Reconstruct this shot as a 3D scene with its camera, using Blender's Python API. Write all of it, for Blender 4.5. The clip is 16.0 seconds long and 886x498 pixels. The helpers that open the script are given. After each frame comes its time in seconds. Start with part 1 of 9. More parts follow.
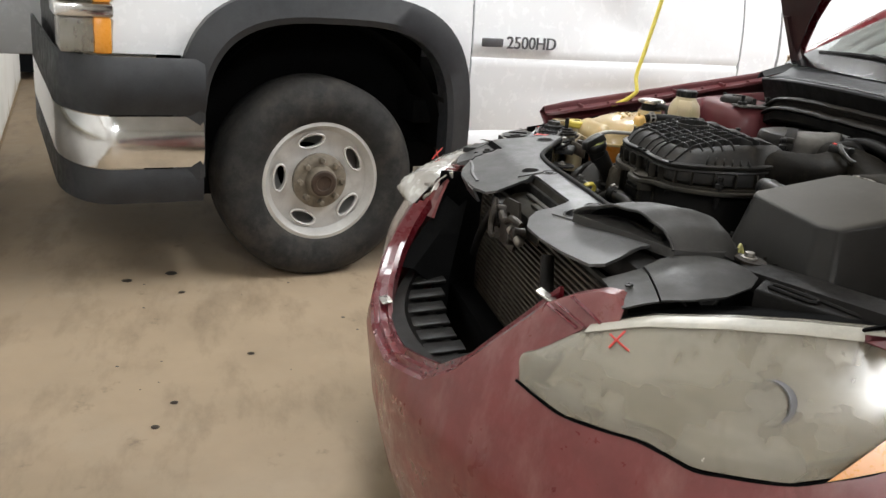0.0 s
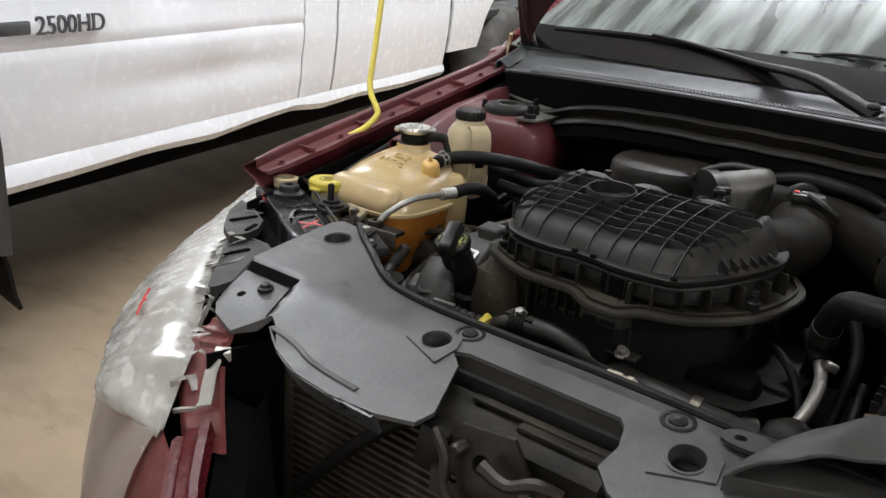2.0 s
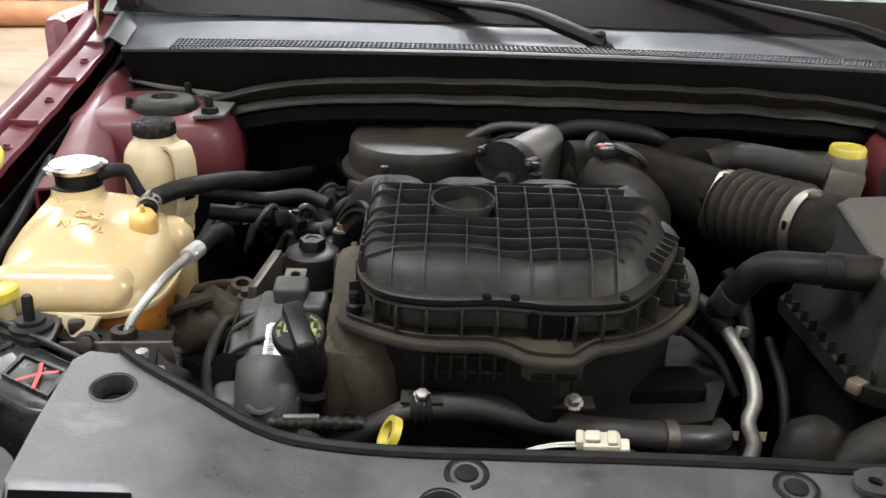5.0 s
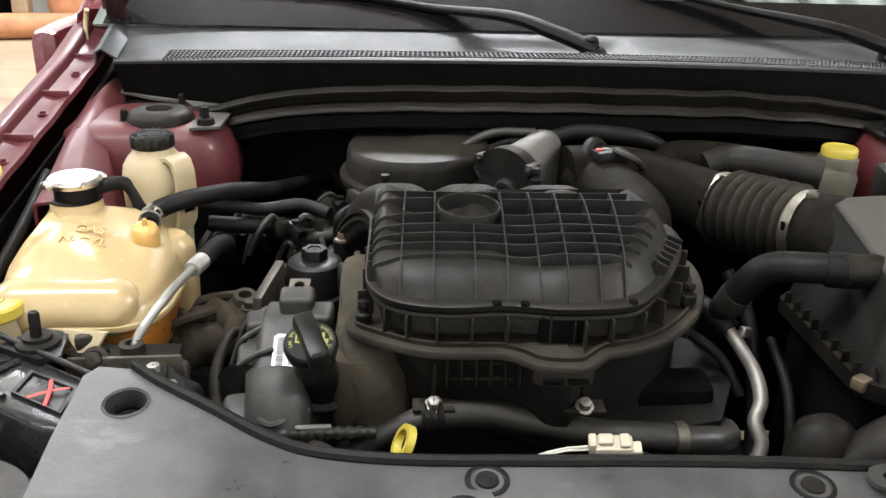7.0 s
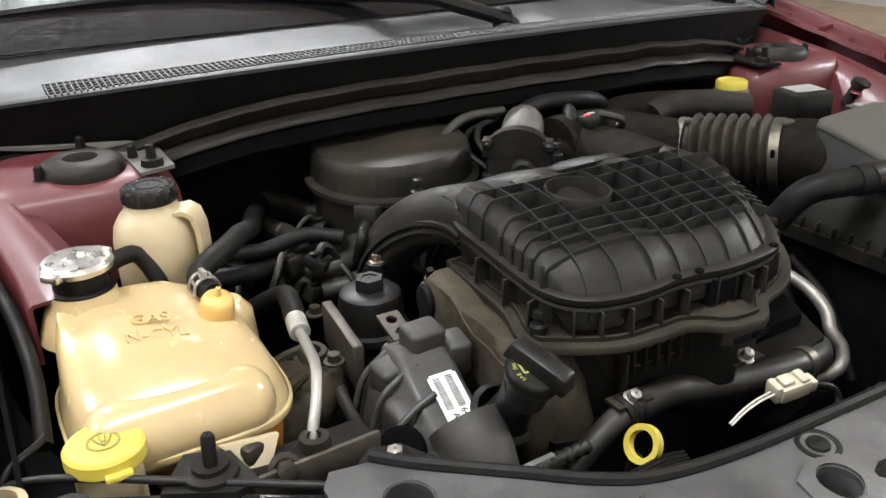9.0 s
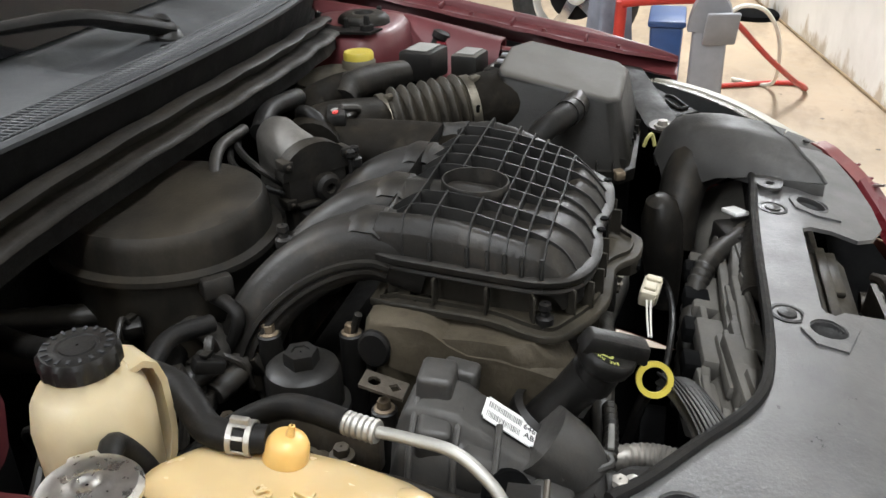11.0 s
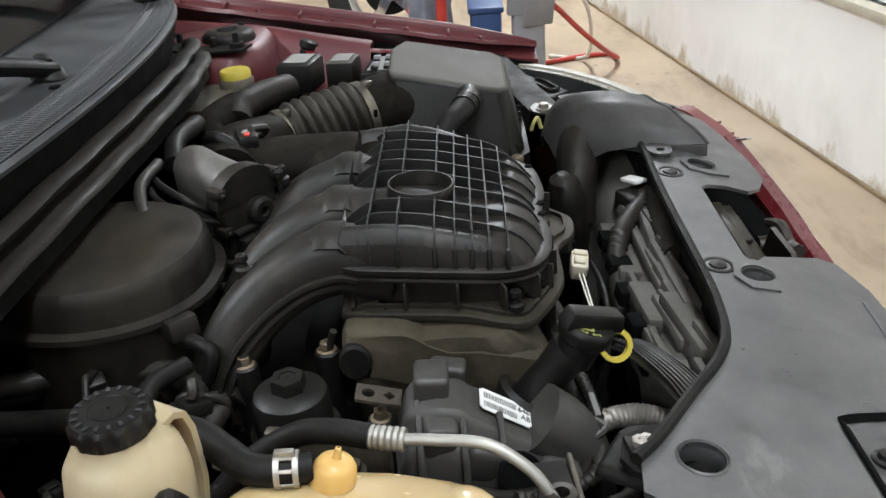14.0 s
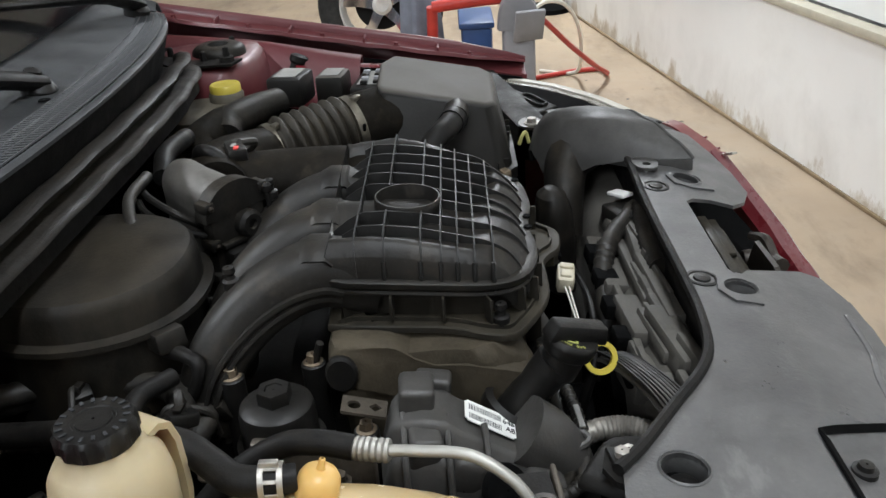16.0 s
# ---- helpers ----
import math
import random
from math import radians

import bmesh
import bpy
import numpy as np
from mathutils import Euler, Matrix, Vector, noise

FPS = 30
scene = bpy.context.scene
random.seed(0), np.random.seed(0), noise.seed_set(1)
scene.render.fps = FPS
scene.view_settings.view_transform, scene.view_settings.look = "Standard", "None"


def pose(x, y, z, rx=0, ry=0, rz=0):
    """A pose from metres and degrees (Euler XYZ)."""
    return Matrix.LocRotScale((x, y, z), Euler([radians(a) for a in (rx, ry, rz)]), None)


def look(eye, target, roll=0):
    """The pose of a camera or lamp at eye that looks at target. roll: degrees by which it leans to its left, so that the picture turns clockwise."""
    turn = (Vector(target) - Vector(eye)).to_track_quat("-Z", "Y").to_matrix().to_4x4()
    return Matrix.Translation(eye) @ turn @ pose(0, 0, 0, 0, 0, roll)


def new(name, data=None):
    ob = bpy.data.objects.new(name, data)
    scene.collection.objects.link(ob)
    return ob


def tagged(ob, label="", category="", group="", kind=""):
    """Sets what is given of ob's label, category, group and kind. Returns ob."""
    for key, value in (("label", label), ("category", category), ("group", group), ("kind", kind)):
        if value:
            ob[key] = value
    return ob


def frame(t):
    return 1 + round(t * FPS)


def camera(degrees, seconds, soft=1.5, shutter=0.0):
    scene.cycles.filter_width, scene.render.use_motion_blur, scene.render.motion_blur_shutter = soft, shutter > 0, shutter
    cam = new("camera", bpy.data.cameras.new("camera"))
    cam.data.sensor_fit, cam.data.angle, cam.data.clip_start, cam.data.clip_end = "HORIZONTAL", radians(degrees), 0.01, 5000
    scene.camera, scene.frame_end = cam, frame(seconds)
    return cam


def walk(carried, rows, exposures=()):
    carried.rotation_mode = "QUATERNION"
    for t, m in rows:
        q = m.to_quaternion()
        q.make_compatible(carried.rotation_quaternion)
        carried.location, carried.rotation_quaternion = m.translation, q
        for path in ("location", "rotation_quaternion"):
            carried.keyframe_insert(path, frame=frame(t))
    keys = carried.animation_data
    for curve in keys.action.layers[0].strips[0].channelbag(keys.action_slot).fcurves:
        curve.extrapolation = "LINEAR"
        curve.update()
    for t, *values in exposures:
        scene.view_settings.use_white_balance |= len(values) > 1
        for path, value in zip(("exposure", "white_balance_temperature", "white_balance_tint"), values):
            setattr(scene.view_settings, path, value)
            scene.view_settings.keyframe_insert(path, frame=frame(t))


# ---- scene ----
cam = camera(53.8, 16.0)
PATH = [
    (0, (1.554, -0.575, 1.18), (-0.292, -0.106, 0.57), 4.8),
    (0.5, (1.24, -0.619, 1.211), (-0.503, 0.11, 0.554), 4.9),
    (1, (0.915, -0.691, 1.201), (-0.651, 0.367, 0.547), 5.0),
    (1.5, (0.641, -0.719, 1.223), (-0.733, 0.573, 0.558), 4.4),
    (2, (0.377, -0.679, 1.222), (-0.754, 0.823, 0.541), 4.4),
    (2.5, (0.143, -0.624, 1.237), (-0.727, 1.037, 0.539), 4.7),
    (3, (-0.019, -0.56, 1.221), (-0.516, 1.249, 0.527), 5.5),
    (3.5, (-0.142, -0.531, 1.232), (-0.286, 1.332, 0.52), 4.4),
    (4, (-0.171, -0.507, 1.229), (-0.222, 1.348, 0.481), 3.1),
    (4.5, (-0.171, -0.492, 1.225), (-0.166, 1.351, 0.449), 2.5),
    (5, (-0.172, -0.489, 1.225), (-0.148, 1.348, 0.433), 2.0),
    (7.5, (-0.23, -0.491, 1.228), (-0.112, 1.35, 0.454), 1.0),
    (8, (-0.326, -0.512, 1.233), (0.1, 1.282, 0.458), 1.8),
    (8.5, (-0.463, -0.429, 1.219), (0.221, 1.279, 0.435), 1.5),
    (8.7, (-0.547, -0.365, 1.21), (0.212, 1.309, 0.421), 0.2),
    (10.8, (-0.951, 0.148, 1.229), (0.729, 0.751, 0.327), -1.1),
    (11, (-0.932, 0.206, 1.242), (0.791, 0.669, 0.339), -1.6),
    (11.5, (-0.92, 0.284, 1.242), (0.836, 0.502, 0.311), -1.8),
    (12, (-0.941, 0.329, 1.251), (0.816, 0.457, 0.303), -3.5),
    (12.5, (-0.956, 0.342, 1.256), (0.796, 0.431, 0.295), -4.1),
    (13, (-0.958, 0.339, 1.258), (0.79, 0.426, 0.29), -4.3),
    (13.5, (-0.959, 0.334, 1.261), (0.791, 0.419, 0.296), -4.4),
    (14, (-0.964, 0.329, 1.262), (0.806, 0.407, 0.334), -4.5),
    (14.5, (-0.969, 0.324, 1.264), (0.81, 0.4, 0.353), -4.5),
    (15, (-0.971, 0.32, 1.264), (0.812, 0.39, 0.363), -4.4),
    (15.5, (-0.972, 0.32, 1.265), (0.813, 0.388, 0.366), -4.4),
    (16, (-0.971, 0.323, 1.264), (0.814, 0.381, 0.363), -4.1),
]
walk(cam, [(t, look(eye, target, roll)) for t, eye, target, roll in PATH],
     [(0, -0.68, 6550, 9), (0.5, -0.73, 6520, 9), (1, -0.7, 6500, 10), (2, -0.9, 6350, 10), (2.5, -0.92, 6250, 10), (3, -0.66, 6200, 9), (3.5, -0.42, 6150, 9), (4, -0.3, 6200, 9), (4.5, -0.1, 6300, 9), (5, 0, 6350, 10),
      (8.5, 0.03, 6500, 10), (10.8, -0.16, 6350, 9), (11.5, -0.24, 6300, 9), (12.3, -0.44, 6250, 8), (15.2, -0.49, 6160, 8), (16, -0.61, 6150, 8)])

# ---- world and light ----
world = bpy.data.worlds.new("shop_night")
world.use_nodes = True
scene.world = world
bg = world.node_tree.nodes["Background"]
bg.inputs[0].default_value = (0.9, 0.95, 1.0, 1)
bg.inputs[1].default_value = 0.008


def area(name, at, target, sx, sy, watts, colour):
    data = bpy.data.lights.new(name, "AREA")
    data.shape, data.size, data.size_y, data.energy, data.color = "RECTANGLE", sx, sy, watts, colour
    ob = new(name, data)
    ob.matrix_world = look(at, target)
    return ob


COOL = (0.95, 0.97, 1.0)
# long unseen tube fittings under the ceiling, placed to brighten cowl, truck, wall, floor
LAMPS = [(-1.1, 0.0, 104), (4.7, -0.25, 250), (-4.5, 1.8, 240), (-0.4, 2.9, 290), (1.5, 5.4, 70), (-3.0, 5.6, 240)]
CEIL = 3.3
for lx, ly, lw in LAMPS:
    area("tube_light", (lx, ly, CEIL - 0.09), (lx, ly, 0), 2.4, 0.28, lw, COOL)


# ---- materials ----
def mat(name, col, rough=0.5, metal=0.0, var=0.25, scale=14.0, bump=0.12, fine=260.0, dust=0.0, dustcol=(0.22, 0.19, 0.15), coat=0.0,
        spot=0.0, spotcol=(0.05, 0.04, 0.03), spotscale=6.0, rvar=0.15, sss=0.0, emit=0.0, spec=0.5, stretch=None, smudge=0.16, lie=-0.1, thin=0.36):
    """Principled surface: colour varied at two scales, dust that lies on upward faces, spots, grain relief."""
    m = bpy.data.materials.new(name)
    m.use_nodes = True
    nt = m.node_tree
    n, l = nt.nodes, nt.links
    p = n["Principled BSDF"]
    geo = n.new("ShaderNodeNewGeometry")
    tc = n.new("ShaderNodeTexCoord")
    src = tc.outputs["Object"]
    if stretch:
        mp = n.new("ShaderNodeMapping")
        mp.inputs["Scale"].default_value = stretch
        l.new(src, mp.inputs[0])
        src = mp.outputs[0]

    def noise_tex(s, detail=5.0, r=0.6):
        t = n.new("ShaderNodeTexNoise")
        t.inputs["Scale"].default_value, t.inputs["Detail"].default_value, t.inputs["Roughness"].default_value = s, detail, r
        l.new(src, t.inputs["Vector"])
        return t

    def ramp(fac, a, b):
        r = n.new("ShaderNodeMapRange")
        r.inputs["From Min"].default_value, r.inputs["From Max"].default_value = a, b
        l.new(fac, r.inputs["Value"])
        return r.outputs["Result"]

    def mix(fac, a, b):
        x = n.new("ShaderNodeMix")
        x.data_type = "RGBA"
        if isinstance(fac, float):
            x.inputs[0].default_value = fac
        else:
            l.new(fac, x.inputs[0])
        for sock, v in ((x.inputs[6], a), (x.inputs[7], b)):
            if isinstance(v, tuple):
                sock.default_value = (*v[:3], 1)
            else:
                l.new(v, sock)
        return x.outputs[2]

    def mul(a, b):
        x = n.new("ShaderNodeMath")
        x.operation = "MULTIPLY"
        for sock, v in ((x.inputs[0], a), (x.inputs[1], b)):
            if isinstance(v, float):
                sock.default_value = v
            else:
                l.new(v, sock)
        return x.outputs[0]

    big, small = noise_tex(scale), noise_tex(scale * 9, 3.0)
    lo = tuple(c * (1 - var) for c in col)
    hi = tuple(min(1, c * (1 + var)) for c in col)
    c = mix(ramp(big.outputs["Fac"], 0.3, 0.7), lo, hi)
    c = mix(mul(ramp(small.outputs["Fac"], 0.45, 0.75), var * 0.8), c, tuple(min(1, v * 1.5 + 0.01) for v in col))
    rough_out = None
    if dust:
        sep = n.new("ShaderNodeSeparateXYZ")
        l.new(geo.outputs["Normal"], sep.inputs[0])
        dn, speck = noise_tex(scale * 0.7, 8.0, 0.75), noise_tex(scale * 16, 3.0, 0.7)
        patch = n.new("ShaderNodeMath")
        patch.operation, patch.use_clamp = "MULTIPLY_ADD", True
        l.new(ramp(speck.outputs["Fac"], 0.6, 0.75), patch.inputs[0])
        patch.inputs[1].default_value = 0.5
        l.new(ramp(dn.outputs["Fac"], thin, 0.7), patch.inputs[2])
        fac = mul(mul(ramp(sep.outputs["Z"], lie, 0.92), patch.outputs[0]), dust)
        c = mix(fac, c, dustcol)
        add = n.new("ShaderNodeMath")
        add.operation, add.use_clamp = "MULTIPLY_ADD", True
        l.new(fac, add.inputs[0])
        add.inputs[1].default_value = 0.5
        sm = n.new("ShaderNodeMapRange")
        l.new(noise_tex(scale * 1.6, 8.0, 0.7).outputs["Fac"], sm.inputs["Value"])
        sm.inputs["From Min"].default_value, sm.inputs["From Max"].default_value = 0.32, 0.68
        sm.inputs["To Min"].default_value, sm.inputs["To Max"].default_value = max(0.05, rough - smudge), rough + smudge
        l.new(sm.outputs["Result"], add.inputs[2])
        rough_out = add.outputs[0]
    if spot:
        sn = noise_tex(spotscale, 7.0, 0.65)
        c = mix(mul(ramp(sn.outputs["Fac"], 0.56, 0.72), spot), c, spotcol)
    l.new(c, p.inputs["Base Color"])
    if rough_out is None:
        rr = n.new("ShaderNodeMapRange")
        l.new(small.outputs["Fac"], rr.inputs["Value"])
        rr.inputs["To Min"].default_value, rr.inputs["To Max"].default_value = max(0.02, rough - rvar), min(1, rough + rvar)
        rough_out = rr.outputs["Result"]
    l.new(rough_out, p.inputs["Roughness"])
    p.inputs["Metallic"].default_value = metal
    p.inputs["Specular IOR Level"].default_value = spec
    p.inputs["Coat Weight"].default_value = coat
    p.inputs["Coat Roughness"].default_value = 0.12
    if sss:
        p.inputs["Subsurface Weight"].default_value = sss
        p.inputs["Subsurface Radius"].default_value = (0.03, 0.02, 0.01)
        p.inputs["Subsurface Scale"].default_value = 0.5
    if emit:
        p.inputs["Emission Color"].default_value = (*col, 1)
        p.inputs["Emission Strength"].default_value = emit
    if bump:
        b = n.new("ShaderNodeBump")
        b.inputs["Strength"].default_value, b.inputs["Distance"].default_value = bump, 0.004
        f = noise_tex(fine, 4.0)
        l.new(f.outputs["Fac"], b.inputs["Height"])
        l.new(b.outputs["Normal"], p.inputs["Normal"])
    return m


PLASTIC = mat("black_plastic", (0.0063, 0.0059, 0.0054), 0.4, dust=0.06, dustcol=(0.10, 0.09, 0.072), spec=0.28, smudge=0.09)
COVER = mat("cover_plastic", (0.038, 0.0376, 0.0372), 0.35, dust=0.42, dustcol=(0.17, 0.165, 0.157), scale=9, spec=0.85, smudge=0.14)
DUSTY = mat("dusty_plastic", (0.0062, 0.0057, 0.005), 0.46, dust=0.22, dustcol=(0.09, 0.074, 0.05), spec=0.18)
MANM = mat("dusty_manifold", (0.008, 0.007, 0.0058), 0.42, dust=0.32, dustcol=(0.12, 0.098, 0.068), spec=0.26, scale=18)
VALVM = mat("dusty_grey_cover", (0.04, 0.038, 0.035), 0.42, dust=0.34, dustcol=(0.115, 0.11, 0.1), spec=0.4, scale=16)
GLOSSBLK = mat("glossy_black_plastic", (0.014, 0.0142, 0.015), 0.24, dust=0.03, dustcol=(0.13, 0.128, 0.125), spec=0.45, scale=7, bump=0.015)
SEALM = mat("bonnet_seal_rubber", (0.0085, 0.0072, 0.0055), 0.5, var=0.5, dust=0.14, dustcol=(0.07, 0.06, 0.045), spec=0.13, scale=10)
# cowl plastic made near-black: the bonnet's shade is put into its colour
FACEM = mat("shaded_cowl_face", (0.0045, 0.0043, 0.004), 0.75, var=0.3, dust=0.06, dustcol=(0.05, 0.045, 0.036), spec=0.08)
FRIT = mat("printed_glass_edge", (0.006, 0.0062, 0.007), 0.16, var=0.1, bump=0.01, spec=0.5)
ACTM = mat("dusty_alloy_body", (0.085, 0.079, 0.07), 0.5, metal=0.3, var=0.4, dust=0.3, dustcol=(0.13, 0.12, 0.1), spec=0.5, scale=14, lie=0.3)
SILM = mat("silencer_plastic", (0.0075, 0.0069, 0.0058), 0.46, dust=0.16, dustcol=(0.08, 0.064, 0.044), spec=0.2, scale=6, smudge=0.12)
SKIRTM = mat("dust_caked_plastic", (0.0105, 0.0092, 0.007), 0.55, dust=0.4, dustcol=(0.11, 0.093, 0.063), spec=0.2, scale=13, lie=-0.35)

DUCTM = mat("dust_filmed_duct", (0.0055, 0.0047, 0.0036), 0.62, dust=0.15, dustcol=(0.055, 0.044, 0.03), spec=0.05, scale=11)
SHIELDM = mat("baked_brown_casting", (0.034, 0.0275, 0.018), 0.7, var=0.4, dust=0.35, dustcol=(0.1, 0.083, 0.055), spec=0.2, scale=20, lie=-0.8, spot=0.7, spotcol=(0.018, 0.013, 0.009), spotscale=16, bump=0.35, fine=120)
CLAMPM = mat("grimy_clamp_steel", (0.14, 0.126, 0.1), 0.45, metal=0.9, var=0.4)
RUBBER = mat("black_rubber", (0.0058, 0.0055, 0.0052), 0.5, dust=0.1, dustcol=(0.08, 0.07, 0.054), spec=0.16)
DARK = mat("dark_metal", (0.0065, 0.006, 0.0055), 0.55, dust=0.1, dustcol=(0.08, 0.068, 0.05), spec=0.14)
ALU = mat("cast_aluminium", (0.034, 0.026, 0.017), 0.6, metal=0.25, var=0.45, dust=0.25, dustcol=(0.11, 0.09, 0.06), spot=0.6, spotcol=(0.02, 0.016, 0.012))
STEEL = mat("bright_steel", (0.62, 0.6, 0.56), 0.3, metal=1.0, var=0.2)
ZINC = mat("dull_zinc", (0.45, 0.43, 0.39), 0.42, metal=0.9, var=0.3)
RED = mat("maroon_paint", (0.115, 0.009, 0.014), 0.28, var=0.12, coat=0.7, bump=0.02, dust=0.12, dustcol=(0.2, 0.12, 0.11))
TOWERM = mat("dusty_maroon_tower", (0.082, 0.0095, 0.0125), 0.5, var=0.15, coat=0.1, bump=0.03, dust=0.22, dustcol=(0.18, 0.085, 0.08), scale=6, smudge=0.1)
REDDUST = mat("dusty_maroon_paint", (0.16, 0.03, 0.03), 0.36, var=0.15, coat=0.4, bump=0.04, spot=0.3, spotcol=(0.24, 0.115, 0.095), spotscale=3.0, dust=0.3,
              dustcol=(0.26, 0.14, 0.12))
WHITE = mat("white_truck_paint", (0.75, 0.76, 0.77), 0.25, var=0.03, scale=3, coat=0.6, bump=0.0, spot=0.05, spotcol=(0.6, 0.58, 0.55), spotscale=2.0, smudge=0.0)
GREYTRIM = mat("grey_trim", (0.02, 0.0215, 0.024), 0.45, dust=0.18, dustcol=(0.14, 0.13, 0.12), spec=0.4)
TYRE = mat("tyre_rubber", (0.02, 0.0195, 0.019), 0.75, var=0.35, dust=0.2, dustcol=(0.14, 0.125, 0.105), spec=0.25)
TYREDUST = mat("dusty_tyre_rubber", (0.07, 0.068, 0.065), 0.8, var=0.35, dust=0.5, dustcol=(0.2, 0.185, 0.16), spec=0.2, lie=-0.9)
RIM = mat("painted_rim", (0.52, 0.51, 0.485), 0.4, metal=0.3, var=0.12, spot=0.3, spotcol=(0.22, 0.17, 0.12), spotscale=12)
CHROME = mat("chrome", (0.75, 0.75, 0.74), 0.12, metal=1.0, var=0.1, bump=0.02)
FLOOR = mat("concrete", (0.35, 0.268, 0.18), 0.5, var=0.16, scale=1.3, bump=0.1, fine=90, spot=0.4, spotcol=(0.14, 0.105, 0.07), spotscale=1.1)
WALLM = mat("white_wall", (0.93, 0.925, 0.90), 0.55, var=0.03, scale=2, spot=0.16, spotcol=(0.5, 0.47, 0.41), spotscale=1.3)
WALLD = mat("dull_shop_wall", (0.33, 0.32, 0.29), 0.7, var=0.2, scale=1.5)
DIRT = mat("rotten_base", (0.26, 0.19, 0.11), 0.8, var=0.4, scale=7, bump=0.3)
CEILM = mat("ceiling_boards", (0.34, 0.33, 0.31), 0.7, var=0.08)
TANKLOW = mat("coolant_filled_tank", (0.52, 0.2, 0.03), 0.3, var=0.2, scale=6, bump=0.02, sss=0.35, spot=0.4, spotcol=(0.55, 0.36, 0.16), spotscale=6)
TANK = mat("amber_tank", (0.475, 0.36, 0.19), 0.22, var=0.08, scale=7, bump=0.012, sss=0.4, spot=0.3, spotcol=(0.52, 0.31, 0.10), spotscale=4)
CREAM = mat("cream_plastic", (0.4, 0.33, 0.205), 0.4, var=0.1, scale=9, bump=0.03, sss=0.25)
YELLOW = mat("yellow_plastic", (0.52, 0.42, 0.06), 0.4, var=0.1, bump=0.03)
YROD = mat("yellow_rod_paint", (0.72, 0.6, 0.1), 0.4, var=0.15)
LABELM = mat("paper_label", (0.75, 0.75, 0.72), 0.5, var=0.05, bump=0.02)
INK = mat("black_ink", (0.03, 0.03, 0.03), 0.6, var=0.05, bump=0)
GREENINK = mat("yellow_green_print", (0.35, 0.36, 0.1), 0.5, var=0.1, bump=0)
REDMARK = mat("red_marker", (0.65, 0.06, 0.05), 0.5, var=0.15, bump=0)
HAZE = mat("hazed_headlight", (0.66, 0.62, 0.52), 0.2, var=0.1, scale=4, bump=0.008, coat=0.04, spec=0.3)
HAZE.node_tree.nodes["Principled BSDF"].inputs["Transmission Weight"].default_value = 0.68
REFL = mat("tarnished_reflector", (0.8, 0.77, 0.69), 0.35, metal=0.1, var=0.35, scale=5, spot=0.4, spotcol=(0.3, 0.28, 0.22), stretch=(1, 1, 5))
AMBER = mat("amber_lens", (0.7, 0.28, 0.03), 0.3, coat=0.5, var=0.1, bump=0.02)
FOIL = mat("crumpled_clear_tape", (0.47, 0.45, 0.41), 0.2, var=0.12, scale=16, coat=0.6, bump=0.02, fine=34, stretch=(2.2, 2.2, 0.3))
FOIL.node_tree.nodes["Principled BSDF"].inputs["Transmission Weight"].default_value = 0.25
FILM = mat("loose_clear_film", (0.62, 0.56, 0.5), 0.22, var=0.2, scale=12, coat=0.3, bump=0.1, fine=30, stretch=(2.2, 2.2, 0.3))
FILM.node_tree.nodes["Principled BSDF"].inputs["Alpha"].default_value = 0.3
LEAF = mat("dry_leaf", (0.25, 0.13, 0.05), 0.8, var=0.4)
WOOD = mat("raw_timber", (0.4, 0.29, 0.17), 0.7, var=0.25, scale=9)
TERRA = mat("orange_log", (0.42, 0.19, 0.09), 0.7, var=0.25, scale=6)
DRAPE = mat("grey_blue_cloth", (0.13, 0.14, 0.17), 0.8, var=0.2)
BADGEM = mat("dull_badge_grey", (0.07, 0.07, 0.075), 0.4, var=0.2)
GREYPL = mat("grey_plastic", (0.2, 0.2, 0.21), 0.5, var=0.1)
BLUE = mat("blue_plastic", (0.02, 0.055, 0.16), 0.45, var=0.15)
REDPL = mat("red_plastic", (0.4, 0.03, 0.02), 0.4, var=0.15)
CORD = mat("white_cord", (0.7, 0.68, 0.6), 0.5, var=0.1)
# near-black for holes, gaps and deep parts; their shade is put into the colour
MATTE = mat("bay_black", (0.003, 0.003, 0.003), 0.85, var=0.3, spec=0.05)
MESH = mat("radiator_fins", (0.02, 0.018, 0.015), 0.6, metal=0.4, var=0.35, scale=25, dust=0.2)


def glass_mat(name, tint, rough, opaque):
    m = bpy.data.materials.new(name)
    m.use_nodes = True
    p = m.node_tree.nodes["Principled BSDF"]
    p.inputs["Base Color"].default_value = (*tint, 1)
    p.inputs["Roughness"].default_value = rough
    p.inputs["IOR"].default_value = 1.5
    p.inputs["Transmission Weight"].default_value = 1 - opaque
    return m


# body maroon made darker: the shade under the raised bonnet is put into it
MARDARK = mat("shaded_maroon", (0.025, 0.007, 0.007), 0.5, var=0.2)
COWLM = mat("cowl_plastic", (0.016, 0.0168, 0.0178), 0.42, dust=0.36, dustcol=(0.155, 0.16, 0.16), scale=5, spec=0.34, smudge=0.08)
COVER2 = mat("scoop_plastic", (0.0245, 0.0235, 0.0215), 0.5, dust=0.34, dustcol=(0.13, 0.122, 0.108), scale=8, spec=0.4)
SHROUD = mat("grey_shroud", (0.075, 0.07, 0.062), 0.6, dust=0.6, dustcol=(0.14, 0.13, 0.11), scale=12, spec=0.25)
LATCHM = mat("oily_steel", (0.032, 0.026, 0.02), 0.42, metal=0.5, var=0.5, spot=0.5)
ALUT = mat("cooling_tube_metal", (0.085, 0.072, 0.056), 0.5, metal=0.5, var=0.5, scale=30)
INK2 = mat("grey_print", (0.25, 0.2, 0.05), 0.6, var=0.1, bump=0)
